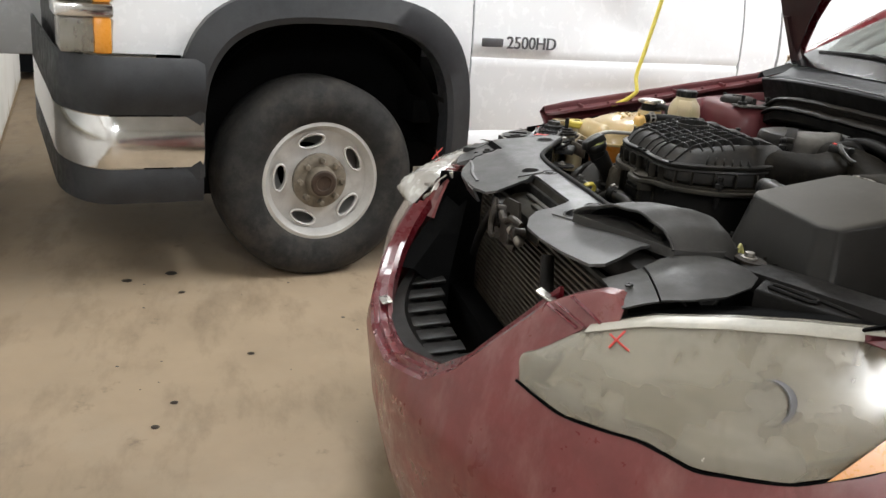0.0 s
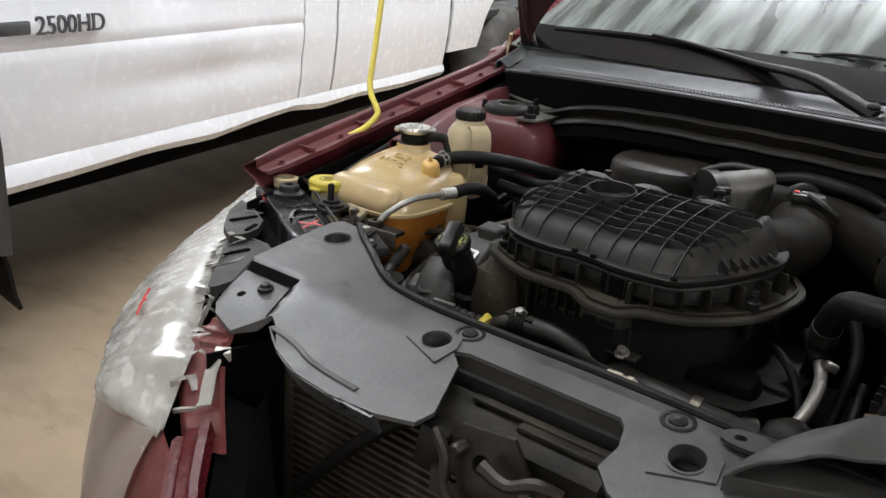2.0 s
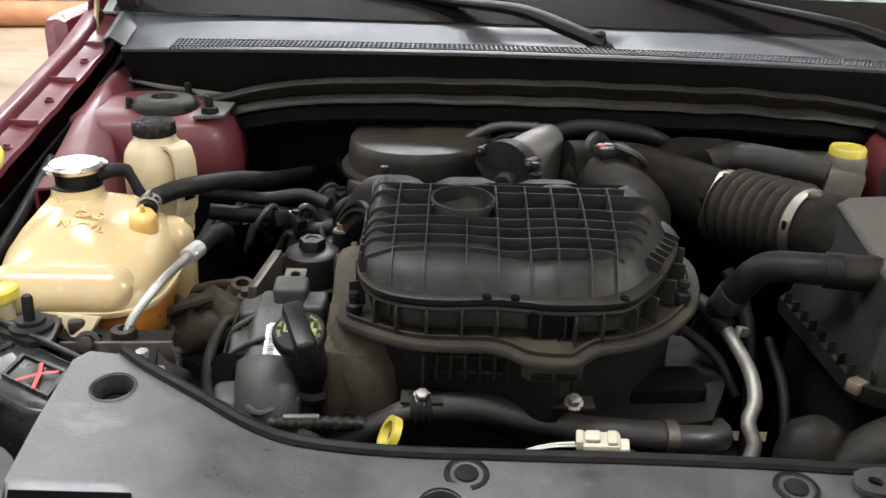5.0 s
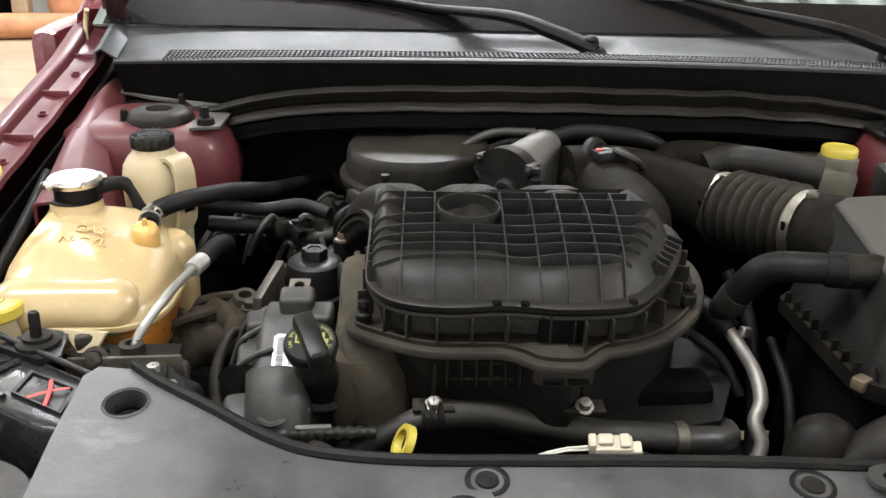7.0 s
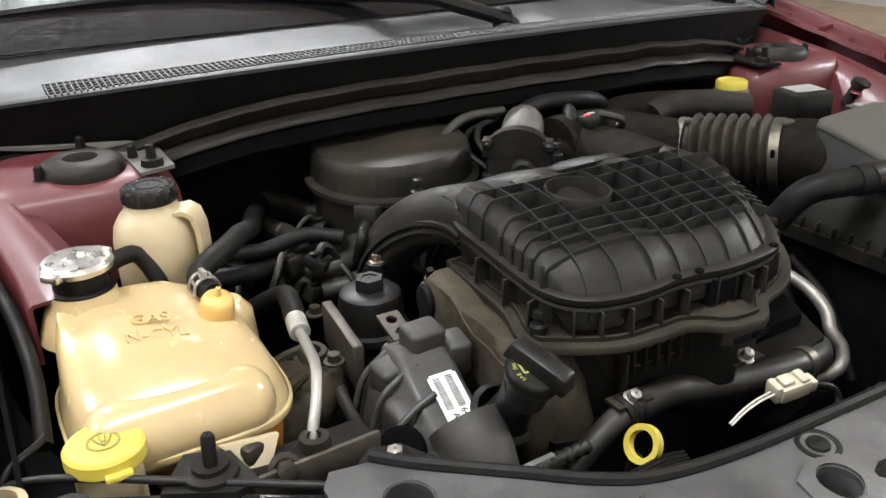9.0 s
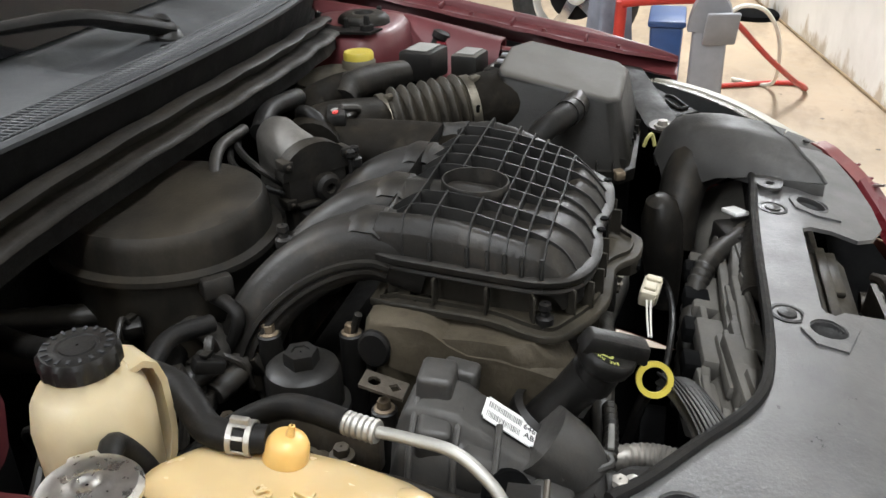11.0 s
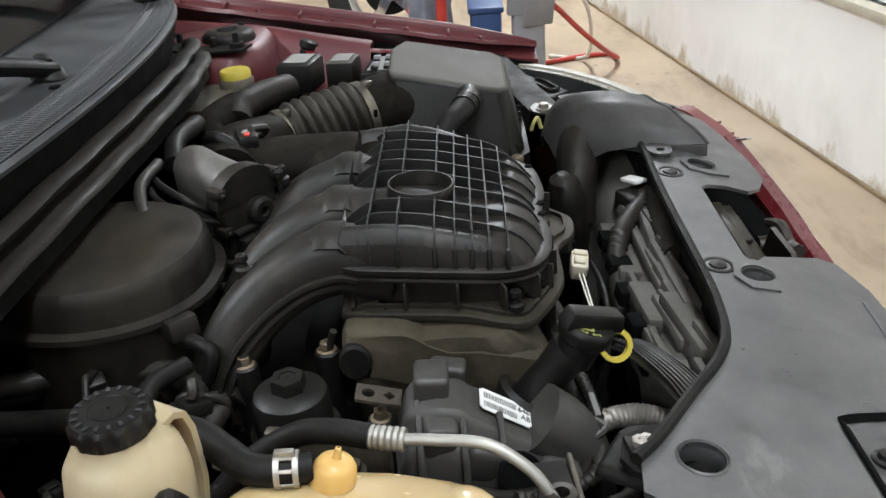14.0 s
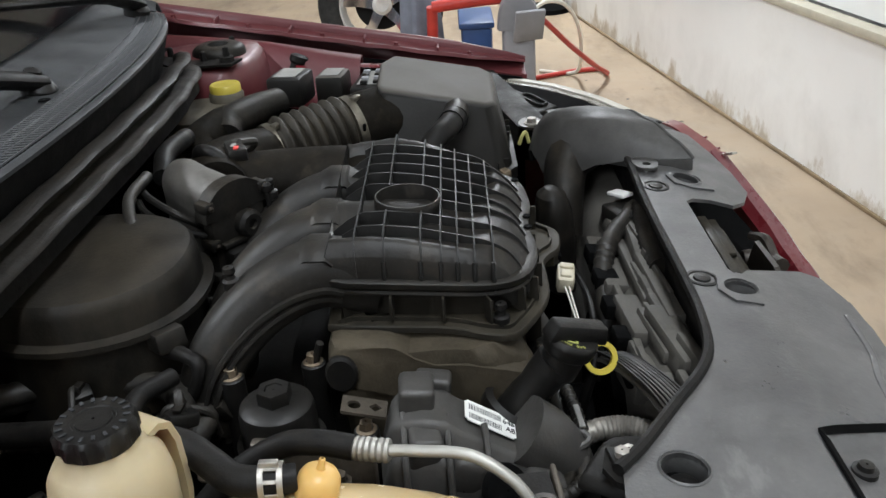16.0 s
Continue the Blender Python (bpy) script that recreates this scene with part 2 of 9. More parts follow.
OILM = mat("oil_black", (0.03, 0.022, 0.015), 0.4, var=0.3)
TANBOLT = mat("tan_bolt", (0.2, 0.155, 0.105), 0.5, metal=0.6)
BELL = mat("bellows_rubber", (0.0095, 0.008, 0.0058), 0.52, dust=0.34, dustcol=(0.10, 0.082, 0.052), spec=0.18)
# lid dust; the sheen on upward faces is put into its colour too
DUST_SHEEN = mat("dust_and_sheen_lid", (0.0095, 0.0086, 0.007), 0.46, dust=0.5, dustcol=(0.138, 0.126, 0.106), scale=3, spec=0.32, lie=0.6, thin=-1.2, smudge=0.06)
HOSEM = mat("ribbed_loom", (0.012, 0.011, 0.0095), 0.45, dust=0.24, dustcol=(0.12, 0.106, 0.085), spec=0.42)
CONN = mat("pale_connector", (0.55, 0.5, 0.38), 0.5, var=0.15, spot=0.3)
AMBERPL = mat("amber_plastic", (0.6, 0.38, 0.12), 0.35, var=0.1, bump=0.02, sss=0.2)
ZINC2 = mat("worn_bracket", (0.3, 0.28, 0.25), 0.5, metal=0.7, var=0.35, spot=0.3)
STEEL2 = mat("satin_steel", (0.36, 0.35, 0.32), 0.5, metal=0.8, var=0.2)
DUSTCREAM = mat("dusty_cream", (0.095, 0.082, 0.058), 0.6, var=0.25, dust=0.4, dustcol=(0.12, 0.11, 0.085))
LABELM2 = mat("grubby_label", (0.2, 0.195, 0.18), 0.6, var=0.2, spot=0.3)
YELLOW2 = mat("faded_yellow", (0.45, 0.42, 0.15), 0.5)


def screen_mat():
    """Windscreen glass under pale grime; lamp reflections are put into its colour as upright streaks."""
    m = glass_mat("grime_and_glint_windscreen", (0.42, 0.47, 0.445), 0.16, 0.75)
    n, l = m.node_tree.nodes, m.node_tree.links
    p = n["Principled BSDF"]
    tc, mp = n.new("ShaderNodeTexCoord"), n.new("ShaderNodeMapping")
    mp.inputs["Scale"].default_value = (13.0, 1.6, 1.6)
    t, r = n.new("ShaderNodeTexNoise"), n.new("ShaderNodeValToRGB")
    t.inputs["Scale"].default_value, t.inputs["Detail"].default_value = 1.6, 7.0
    r.color_ramp.elements[0].color, r.color_ramp.elements[1].color = (0.05, 0.06, 0.055, 1), (0.42, 0.47, 0.44, 1)
    r.color_ramp.elements[0].position, r.color_ramp.elements[1].position = 0.35, 0.65
    l.new(tc.outputs["Object"], mp.inputs[0])
    l.new(mp.outputs[0], t.inputs["Vector"])
    l.new(t.outputs["Fac"], r.inputs[0])
    l.new(r.outputs[0], p.inputs["Base Color"])
    p.inputs["Coat Weight"].default_value = 1.0
    p.inputs["Coat Roughness"].default_value = 0.02
    return m


def overlay(m, col, amount, scale, lo, hi, stretch=(1, 1, 1), foot=0.0, detail=8.0):
    """A further stain over a material, of noise shape; foot: only the lowest metres of the object."""
    n, l = m.node_tree.nodes, m.node_tree.links
    p = n["Principled BSDF"]
    old = p.inputs["Base Color"].links[0].from_socket
    tc, mp, t = n.new("ShaderNodeTexCoord"), n.new("ShaderNodeMapping"), n.new("ShaderNodeTexNoise")
    mp.inputs["Scale"].default_value = stretch
    t.inputs["Scale"].default_value, t.inputs["Detail"].default_value, t.inputs["Roughness"].default_value = scale, detail, 0.68
    l.new(tc.outputs["Object"], mp.inputs[0])
    l.new(mp.outputs[0], t.inputs["Vector"])
    height = t.outputs["Fac"]
    if foot:
        sep, r = n.new("ShaderNodeSeparateXYZ"), n.new("ShaderNodeMath")
        l.new(tc.outputs["Object"], sep.inputs[0])
        r.operation = "MULTIPLY_ADD"
        l.new(sep.outputs["Z"], r.inputs[0])
        r.inputs[1].default_value = -0.3 / foot
        l.new(height, r.inputs[2])
        height = r.outputs[0]
    k, x = n.new("ShaderNodeMapRange"), n.new("ShaderNodeMix")
    k.inputs["From Min"].default_value, k.inputs["From Max"].default_value, k.inputs["To Max"].default_value = lo, hi, amount
    l.new(height, k.inputs["Value"])
    x.data_type = "RGBA"
    l.new(k.outputs["Result"], x.inputs[0])
    l.new(old, x.inputs[6])
    x.inputs[7].default_value = (*col, 1)
    l.new(x.outputs[2], p.inputs["Base Color"])


STRIP2 = mat("pale_clip_metal", (0.6, 0.58, 0.52), 0.35, metal=0.4, var=0.15)
STRIP = mat("pale_lens_edge", (0.42, 0.4, 0.34), 0.42, var=0.2, coat=0.1, bump=0.02)
GLASS = screen_mat()
CLEAR = glass_mat("plain_glass", (0.7, 0.75, 0.72), 0.03, 0.0)


overlay(FLOOR, (0.14, 0.1, 0.065), 0.5, 1.9, 0.5, 0.66, (1.0, 2.6, 1.0))
overlay(FLOOR, (0.37, 0.31, 0.235), 0.5, 0.9, 0.5, 0.7, (1.4, 1.0, 1.0))
overlay(FLOOR, (0.09, 0.065, 0.045), 0.55, 7.0, 0.62, 0.72)
overlay(WALLM, (0.42, 0.33, 0.2), 0.75, 7.0, 0.38, 0.52, (1, 1, 0.5), 0.16)
overlay(WALLM, (0.45, 0.43, 0.39), 0.22, 2.5, 0.36, 0.6, (1, 1, 0.6), 0.5)
overlay(MANM, (0.05, 0.04, 0.027), 0.5, 30.0, 0.52, 0.66, (1, 1, 0.4))
overlay(DUCTM, (0.045, 0.036, 0.024), 0.25, 38.0, 0.54, 0.68)
overlay(SILM, (0.05, 0.041, 0.028), 0.4, 7.0, 0.46, 0.68, (1, 1.6, 0.5))
overlay(SILM, (0.04, 0.032, 0.022), 0.3, 22.0, 0.52, 0.7, (1, 1, 0.5))
overlay(REDDUST, (0.30, 0.17, 0.145), 0.5, 9.0, 0.5, 0.7, (1, 1, 0.35))
overlay(REDDUST, (0.07, 0.008, 0.01), 0.6, 5.0, 0.62, 0.68)
overlay(COVER, (0.10, 0.098, 0.095), 0.35, 11.0, 0.55, 0.7, (3.0, 0.8, 1))
overlay(COVER, (0.22, 0.215, 0.205), 0.5, 60.0, 0.67, 0.72)
overlay(COVER, (0.16, 0.157, 0.15), 0.45, 5.0, 0.6, 0.66, (1, 2.4, 1))
MANIF = mat("manifold_plastic", (0.0086, 0.0078, 0.0066), 0.46, dust=0.11, dustcol=(0.10, 0.084, 0.06), spec=0.28, smudge=0.12, scale=12)
RIBM = mat("crown_rib_plastic", (0.014, 0.0135, 0.0125), 0.5, var=0.3, spec=0.3)
overlay(TYRE, (0.06, 0.05, 0.04), 0.5, 7.0, 0.5, 0.68)
overlay(TYRE, (0.085, 0.08, 0.072), 0.25, 12.0, 0.55, 0.7)
for m_, amt in ((PLASTIC, 0.12), (DUSTY, 0.25), (MANM, 0.4), (RUBBER, 0.15), (SILM, 0.2), (HOSEM, 0.3), (MANIF, 0.4), (BELL, 0.3), (VALVM, 0.3)):
    overlay(m_, (0.065, 0.053, 0.038), amt, 26.0, 0.52, 0.72)
    overlay(m_, (0.11, 0.1, 0.085), amt * 0.5, 140.0, 0.62, 0.74)
overlay(FOIL, (0.32, 0.285, 0.24), 0.4, 9.0, 0.48, 0.7, (1.5, 1.5, 0.15), detail=2.0)
overlay(FOIL, (0.84, 0.82, 0.78), 0.45, 24.0, 0.52, 0.62, (1.8, 1.8, 0.1), detail=2.0)
overlay(COVER2, (0.09, 0.088, 0.085), 0.4, 14.0, 0.55, 0.7)
overlay(HAZE, (0.86, 0.84, 0.77), 0.45, 3.5, 0.48, 0.66, (0.8, 0.8, 3.0), detail=3.0)
overlay(HAZE, (0.36, 0.32, 0.23), 0.5, 4.0, 0.48, 0.7, (0.9, 0.9, 2.6), detail=3.0)
overlay(HAZE, (0.42, 0.37, 0.27), 0.4, 22.0, 0.52, 0.68, (1, 1, 0.35), detail=2.0)
overlay(ALUT, (0.22, 0.2, 0.165), 0.6, 16.0, 0.56, 0.68, (1, 1, 0.4))


# ---- mesh helpers ----
# what is bolted or laid into the bay as a unit of its own: label where none is given, and kind
UNITS = {"radiator_cover": ("", "radiator cover"), "air_scoop": ("", "air scoop"), "condenser": ("", "condenser"), "engine_block": ("", "engine"), "valve_cover": ("", "engine cover"), "oil_filler_neck": ("", "oil filler"),
         "oil_filter_housing": ("", "oil filter"), "round_silencer": ("", "intake silencer"), "actuator_body": ("", "throttle actuator"), "intake_duct": ("", "intake duct"), "air_box": ("", "air filter box"),
         "pcv_hose": ("", "hose"), "coolant_pipe": ("", "coolant pipe"), "front_hose": ("", "hose"), "dipstick": ("", "dipstick"), "wire_connector": ("", "connector"), "coolant_tank": ("", "coolant tank"),
         "steel_line": ("", "metal line"), "return_hose": ("", "hose"), "steering_reservoir": ("", "reservoir"), "brake_reservoir": ("", "brake reservoir"), "fuse_box": ("", "fuse box"), "washer_neck": ("", "washer filler"),
         "prop_rod": ("", "prop rod"), "foil_hose": ("", "hose"), "braided_sleeve": ("", "cable sleeve"), "wire_loom": ("", "wire loom"), "loom_hose": ("ribbed black plastic loom in the engine bay", "wire loom"),
         "hose_line": ("thin black rubber hose in the engine bay", "hose"), "fan_shroud": ("", "fan shroud"), "bronze_shield": ("", "heat shield"), "resonator_ear": ("", "resonator"), "vacuum_pipe": ("", "vacuum pipe"),
         "tank_bracket": ("", "bracket"), "lamp_carrier": ("", "lamp carrier")}


def part(name, bm, material, parent=None, label="", angle=38):
    me = bpy.data.meshes.new(name)
    bmesh.ops.recalc_face_normals(bm, faces=bm.faces)
    bm.to_mesh(me)
    bm.free()
    me.polygons.foreach_set("use_smooth", [True] * len(me.polygons))
    me.set_sharp_from_angle(angle=radians(angle))
    me.materials.append(material)
    ob = new(name, me)
    if parent and name in UNITS and parent.name.split(".")[0] in ("car", "engine_block"):
        words, kind_ = UNITS[name]
        return tagged(ob, label or words, kind_)
    if parent:
        ob.parent = parent
        ob.matrix_parent_inverse = parent.matrix_world.inverted()
    return tagged(ob, label)


def thing(name, at, label, category, group="", turn=0.0):
    ob = new(name)
    ob.matrix_world = pose(*at, 0, 0, turn)
    bpy.context.view_layer.update()
    return tagged(ob, label, category, group)


def shared(name, mesh_ob, m, parent):
    """A further object on the same mesh, at the pose m in its parent."""
    ob = new(name, mesh_ob.data)
    ob.parent = parent
    ob.matrix_basis = m
    return ob


def spline(pts, n=8):
    P = [Vector(p) for p in pts]
    if len(P) < 3:
        return [P[0].lerp(P[-1], k / n) for k in range(n + 1)]
    P = [2 * P[0] - P[1], *P, 2 * P[-1] - P[-2]]
    out = []
    for i in range(1, len(P) - 2):
        a, b, c, d = P[i - 1:i + 3]
        for k in range(n):
            t = k / n
            out.append(0.5 * (2 * b + (c - a) * t + (2 * a - 5 * b + 4 * c - d) * t * t + (3 * b - a - 3 * c + d) * t ** 3))
    out.append(P[-2])
    return out


def loft(rings, closed=True, caps=True, bm=None):
    bm = bm or bmesh.new()
    vs = [[bm.verts.new(p) for p in r] for r in rings]
    for a, b in zip(vs, vs[1:]):
        k = len(a)
        for i in range(k if closed else k - 1):
            j = (i + 1) % k
            bm.faces.new((a[i], a[j], b[j], b[i]))
    if caps and closed:
        bm.faces.new(vs[0])
        bm.faces.new(vs[-1][::-1])
    return bm


def tube(pts, r, n=8, seg=12, bm=None, ribs=0.0, flat=1.0):
    """A round pipe along a smooth line; r a number or a list along the points; ribs: depth of corrugation."""
    line = spline(pts, n)
    rings = []
    side = None
    for i, p in enumerate(line):
        d = (line[min(i + 1, len(line) - 1)] - line[max(i - 1, 0)]).normalized()
        if side is None:
            side = d.cross(Vector((0, 0, 1)))
            if side.length < 0.1:
                side = d.cross(Vector((0, 1, 0)))
        side = (side - d * side.dot(d)).normalized()
        up = d.cross(side)
        if isinstance(r, (int, float)):
            rr = r
        else:
            f = i / (len(line) - 1) * (len(r) - 1)
            k = min(int(f), len(r) - 2)
            rr = r[k] + (r[k + 1] - r[k]) * (f - k)
        if ribs:
            rr += ribs * (0.5 if i % 2 else -0.5)
        rings.append([p + (side * math.cos(a) + up * math.sin(a) * flat) * rr for a in (2 * math.pi * k / seg for k in range(seg))])
    return loft(rings, bm=bm)


def lathe(profile, at=(0, 0, 0), axis=(0, 0, 1), seg=28, bm=None, wobble=None):
    """Turn (radius, height) points round an axis."""
    m = Matrix.Translation(at) @ Vector((0, 0, 1)).rotation_difference(Vector(axis)).to_matrix().to_4x4()
    rings = []
    for r, z in profile:
        rings.append([m @ Vector(((r + (wobble(k, r) if wobble else 0)) * math.cos(2 * math.pi * k / seg),
                                  (r + (wobble(k, r) if wobble else 0)) * math.sin(2 * math.pi * k / seg), z)) for k in range(seg)])
    return loft(rings, caps=False, bm=bm)


def box(at, size, bevel=0.004, rot=(0, 0, 0), seg=2, taper=1.0, bm=None):
    own = bmesh.new()
    bmesh.ops.create_cube(own, size=1)
    for v in own.verts:
        k = taper if v.co.z > 0 else 1.0
        v.co = Vector((v.co.x * size[0] * k, v.co.y * size[1] * k, v.co.z * size[2]))
    if bevel:
        bmesh.ops.bevel(own, geom=own.edges[:], offset=bevel, segments=seg, affect="EDGES", profile=0.5)
    bmesh.ops.transform(own, matrix=pose(*at, *rot), verts=own.verts)
    return join(bm, own)


def join(bm, own):
    if bm is None:
        return own
    me = bpy.data.meshes.new("tmp")
    own.to_mesh(me)
    own.free()
    bm.from_mesh(me)
    bpy.data.meshes.remove(me)
    return bm


def plate(outline, holes=(), z=0.0, thick=0.004, bevel=0.0, sub=0.0):
    """A sheet with holes; z a number or a function of x, y."""
    from mathutils.geometry import delaunay_2d_cdt
    zf = z if callable(z) else (lambda x, y: z)
    vs, es = [], []
    for loop in (outline, *holes):
        k = len(vs)
        vs += [Vector(p[:2]) for p in loop]
        es += [(k + i, k + (i + 1) % len(loop)) for i in range(len(loop))]
    if sub:
        xs, ys = [v.x for v in vs], [v.y for v in vs]
        gx = np.arange(min(xs), max(xs), sub)
        gy = np.arange(min(ys), max(ys), sub)
        vs += [Vector((x + 0.0007, y + 0.0003)) for x in gx for y in gy]
    v2, _, f2, ov, _, of = delaunay_2d_cdt(vs, es, [], 0, 1e-5)

    def inside(p, loop):
        c = False
        for i in range(len(loop)):
            a, b = loop[i], loop[i - 1]
            if (a[1] > p[1]) != (b[1] > p[1]) and p[0] < (b[0] - a[0]) * (p[1] - a[1]) / (b[1] - a[1]) + a[0]:
                c = not c
        return c
    bm = bmesh.new()
    top = [bm.verts.new((v.x, v.y, zf(v.x, v.y))) for v in v2]
    for f in f2:
        c = sum((v2[i] for i in f), Vector((0, 0))) / len(f)
        if inside(c, outline) and not any(inside(c, h) for h in holes):
            bm.faces.new([top[i] for i in f])
    bmesh.ops.delete(bm, geom=[v for v in bm.verts if not v.link_faces], context="VERTS")
    bmesh.ops.recalc_face_normals(bm, faces=bm.faces)
    if sum(f.normal.z for f in bm.faces) < 0:
        bmesh.ops.reverse_faces(bm, faces=bm.faces)
    geom = bmesh.ops.extrude_face_region(bm, geom=bm.faces[:])["geom"]
    moved = [g for g in geom if isinstance(g, bmesh.types.BMVert)]
    # the extruded copy becomes the upper face, the first one the lower
    low = set(bm.verts) - set(moved)
    for v in low:
        v.co.z -= thick
    return bm


def circle(x, y, r, n=20, ry=None):
    return [(x + r * math.cos(2 * math.pi * k / n), y + (ry or r) * math.sin(2 * math.pi * k / n)) for k in range(n)]


def smooth2(pts, n=5, closed=True):
    """A smooth closed outline through the given corners."""
    P = [Vector(p) for p in pts]
    out = []
    k = len(P)
    for i in range(k):
        a, b, c, d = P[i - 1], P[i], P[(i + 1) % k], P[(i + 2) % k]
        for j in range(n):
            t = j / n
            out.append(0.5 * (2 * b + (c - a) * t + (2 * a - 5 * b + 4 * c - d) * t * t + (3 * b - a - 3 * c + d) * t ** 3))
    return [tuple(p) for p in out]


def prism(outline, z0, z1, bevel=0.003, inset=0.0, seg=2, bm=None):
    """An upright block over an outline; inset draws the upper edge in."""
    own = bmesh.new()
    c = sum((Vector(p[:2]) for p in outline), Vector((0, 0))) / len(outline)
    lo = [own.verts.new((p[0], p[1], z0)) for p in outline]
    hi = [own.verts.new((p[0] + (c.x - p[0]) * inset, p[1] + (c.y - p[1]) * inset, z1)) for p in outline]
    k = len(lo)
    own.faces.new(lo[::-1])
    own.faces.new(hi)
    for i in range(k):
        own.faces.new((lo[i], lo[(i + 1) % k], hi[(i + 1) % k], hi[i]))
    if bevel:
        rim = [e for e in own.edges if all(v in set(hi) for v in e.verts)]
        bmesh.ops.bevel(own, geom=rim, offset=bevel, segments=seg, affect="EDGES", profile=0.5)
    return join(bm, own)


def sheet(rows, thick=0.003, material=None):
    """An open skin through rows of points, given a thickness along its normals."""
    bm = loft(rows, closed=False, caps=False)
    bmesh.ops.recalc_face_normals(bm, faces=bm.faces)
    bm.normal_update()
    nrm = {v: v.normal.copy() for v in bm.verts}
    bmesh.ops.extrude_face_region(bm, geom=bm.faces[:])
    bm.normal_update()
    for v, n in nrm.items():
        v.co -= n * thick
    return bm


def curve1(xs, ys):
    return lambda v: float(np.interp(v, xs, ys))


def bolt(at, r=0.006, h=0.01, axis=(0, 0, 1), bm=None):
    """A flanged hexagon bolt."""
    bm = lathe([(0.001, 0), (r * 1.6, 0), (r * 1.6, h * 0.2), (r * 1.1, h * 0.3)], at, axis, 12, bm)
    a = Vector(axis).normalized()
    return lathe([(r, h * 0.25), (r, h * 0.95), (r * 0.85, h), (0.001, h)], Vector(at), a, 6, bm)


# ---- the shop ----
LEDGE = mat("cream_ledge", (0.5, 0.46, 0.36), 0.6, var=0.12)


tagged(part("floor", box((0, 1.5, -0.05), (14, 12, 0.1), 0), FLOOR), "beige worn concrete shop floor with dark oil spots", "floor", kind="structure")
# ceiling colour kept dull to cut bounced light
tagged(part("ceiling", box((0, 1.5, CEIL + 0.06), (14, 12, 0.1), 0), CEILM), "plain shop ceiling, kept dull to cut bounced light", "ceiling", kind="structure")
WT = math.degrees(math.atan(0.165))
wm = pose(0, -1.25, 0, 0, 0, WT)


def on_wall(bm):
    bmesh.ops.transform(bm, matrix=wm, verts=bm.verts)
    return bm


tagged(part("wall_front", on_wall(box((0, -0.1, 0.27), (13.2, 0.2, 0.54), 0)), WALLM), "white painted wall with stains along its foot", "wall", kind="structure")
tagged(part("wall_front", on_wall(box((0, -0.13, 1.95), (13.2, 0.16, 2.75), 0)), WALLM), "white painted boarding above the ledge", "wall", kind="structure")
tagged(part("trim", on_wall(box((0, 0.0, 0.558), (13.2, 0.06, 0.032), 0.005)), LEDGE), "cream ledge along the wall", "ledge", kind="structure")
for k in range(4):
    tagged(part("trim", on_wall(box((0, -0.045, 1.02 + 0.46 * k), (13.2, 0.02, 0.02), 0.004)), LEDGE), "cream batten between white boards", "batten", kind="structure")
# side and back walls set darker than the front one to cut bounced light
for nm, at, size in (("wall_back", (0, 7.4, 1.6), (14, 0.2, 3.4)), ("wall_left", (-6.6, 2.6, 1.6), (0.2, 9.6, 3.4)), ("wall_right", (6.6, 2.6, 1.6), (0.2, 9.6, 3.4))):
    tagged(part(nm, box(at, size, 0), WALLD), "plain shop wall, kept dull to cut bounced light", "wall", kind="structure")
tagged(part("trim", on_wall(box((0, 0.004, 0.007), (13.2, 0.012, 0.014), 0.003)), DIRT), "thin rotten brown strip along the wall foot", "baseboard", kind="structure")


def ceiling_light(x, y):
    t = thing("ceiling_light", (x, y, CEIL), "white ceiling tube light fitting, out of view", "ceiling light", "ceiling tube lights")
    part("housing", box((x, y, CEIL - 0.03), (2.5, 0.36, 0.06), 0.006), CEILM, t)
    for k in (-1, 1):
        part("tube", tube([(x - 1.2, y + k * 0.13, CEIL - 0.07), (x, y + k * 0.13, CEIL - 0.07), (x + 1.2, y + k * 0.13, CEIL - 0.07)], 0.013, 2, 10), TUBE, t, "glowing white tube")


TUBE = mat("glowing_tube", (1.0, 0.97, 0.9), 0.4, emit=14.0, bump=0)
for lx, ly, lw in LAMPS:
    ceiling_light(lx, ly)

rng = random.Random(11)
# oil drips and dark patches on the floor
oil = bmesh.new()
for x, y, r in ((-0.667, -0.726, 0.017), (-0.971, -0.517, 0.017), (-0.538, -0.765, 0.018), (-1.25, -0.2, 0.012), (-0.9, -0.9, 0.008), (-1.62, -0.95, 0.03), (-1.7, -0.8, 0.035), (-1.5, -0.75, 0.02), (-1.45, 0.55, 0.016), (-1.38, 0.62, 0.012), (-1.42, 0.72, 0.016), (-1.5, 0.8, 0.02),
                *[(rng.uniform(-1.7, -0.5), rng.uniform(-1.0, 0.9), rng.uniform(0.003, 0.009)) for _ in range(26)], *[(rng.uniform(1.2, 3.4), rng.uniform(-0.7, 0.1), rng.uniform(0.006, 0.016)) for _ in range(14)]):
    f = oil.faces.new([oil.verts.new((x + 0.62 * r * math.cos(a) * rng.uniform(0.9, 1.12), y + 0.62 * r * math.sin(a) * rng.uniform(0.9, 1.12), 0.0015)) for a in (2 * math.pi * j / 18 for j in range(18))])
tagged(part("oil_spots", oil, OILM), "small dark oil drips on the concrete", "oil spots", kind="stuff")


# ---- white pickup truck beside the car ----
TRUCK_TURN = 13.5
truck = thing("pickup_truck", (-1.68, -0.25, 0), "white pickup truck with a dented door and grey wheel-arch flare", "pickup truck", turn=TRUCK_TURN)
TM = truck.matrix_world.copy()


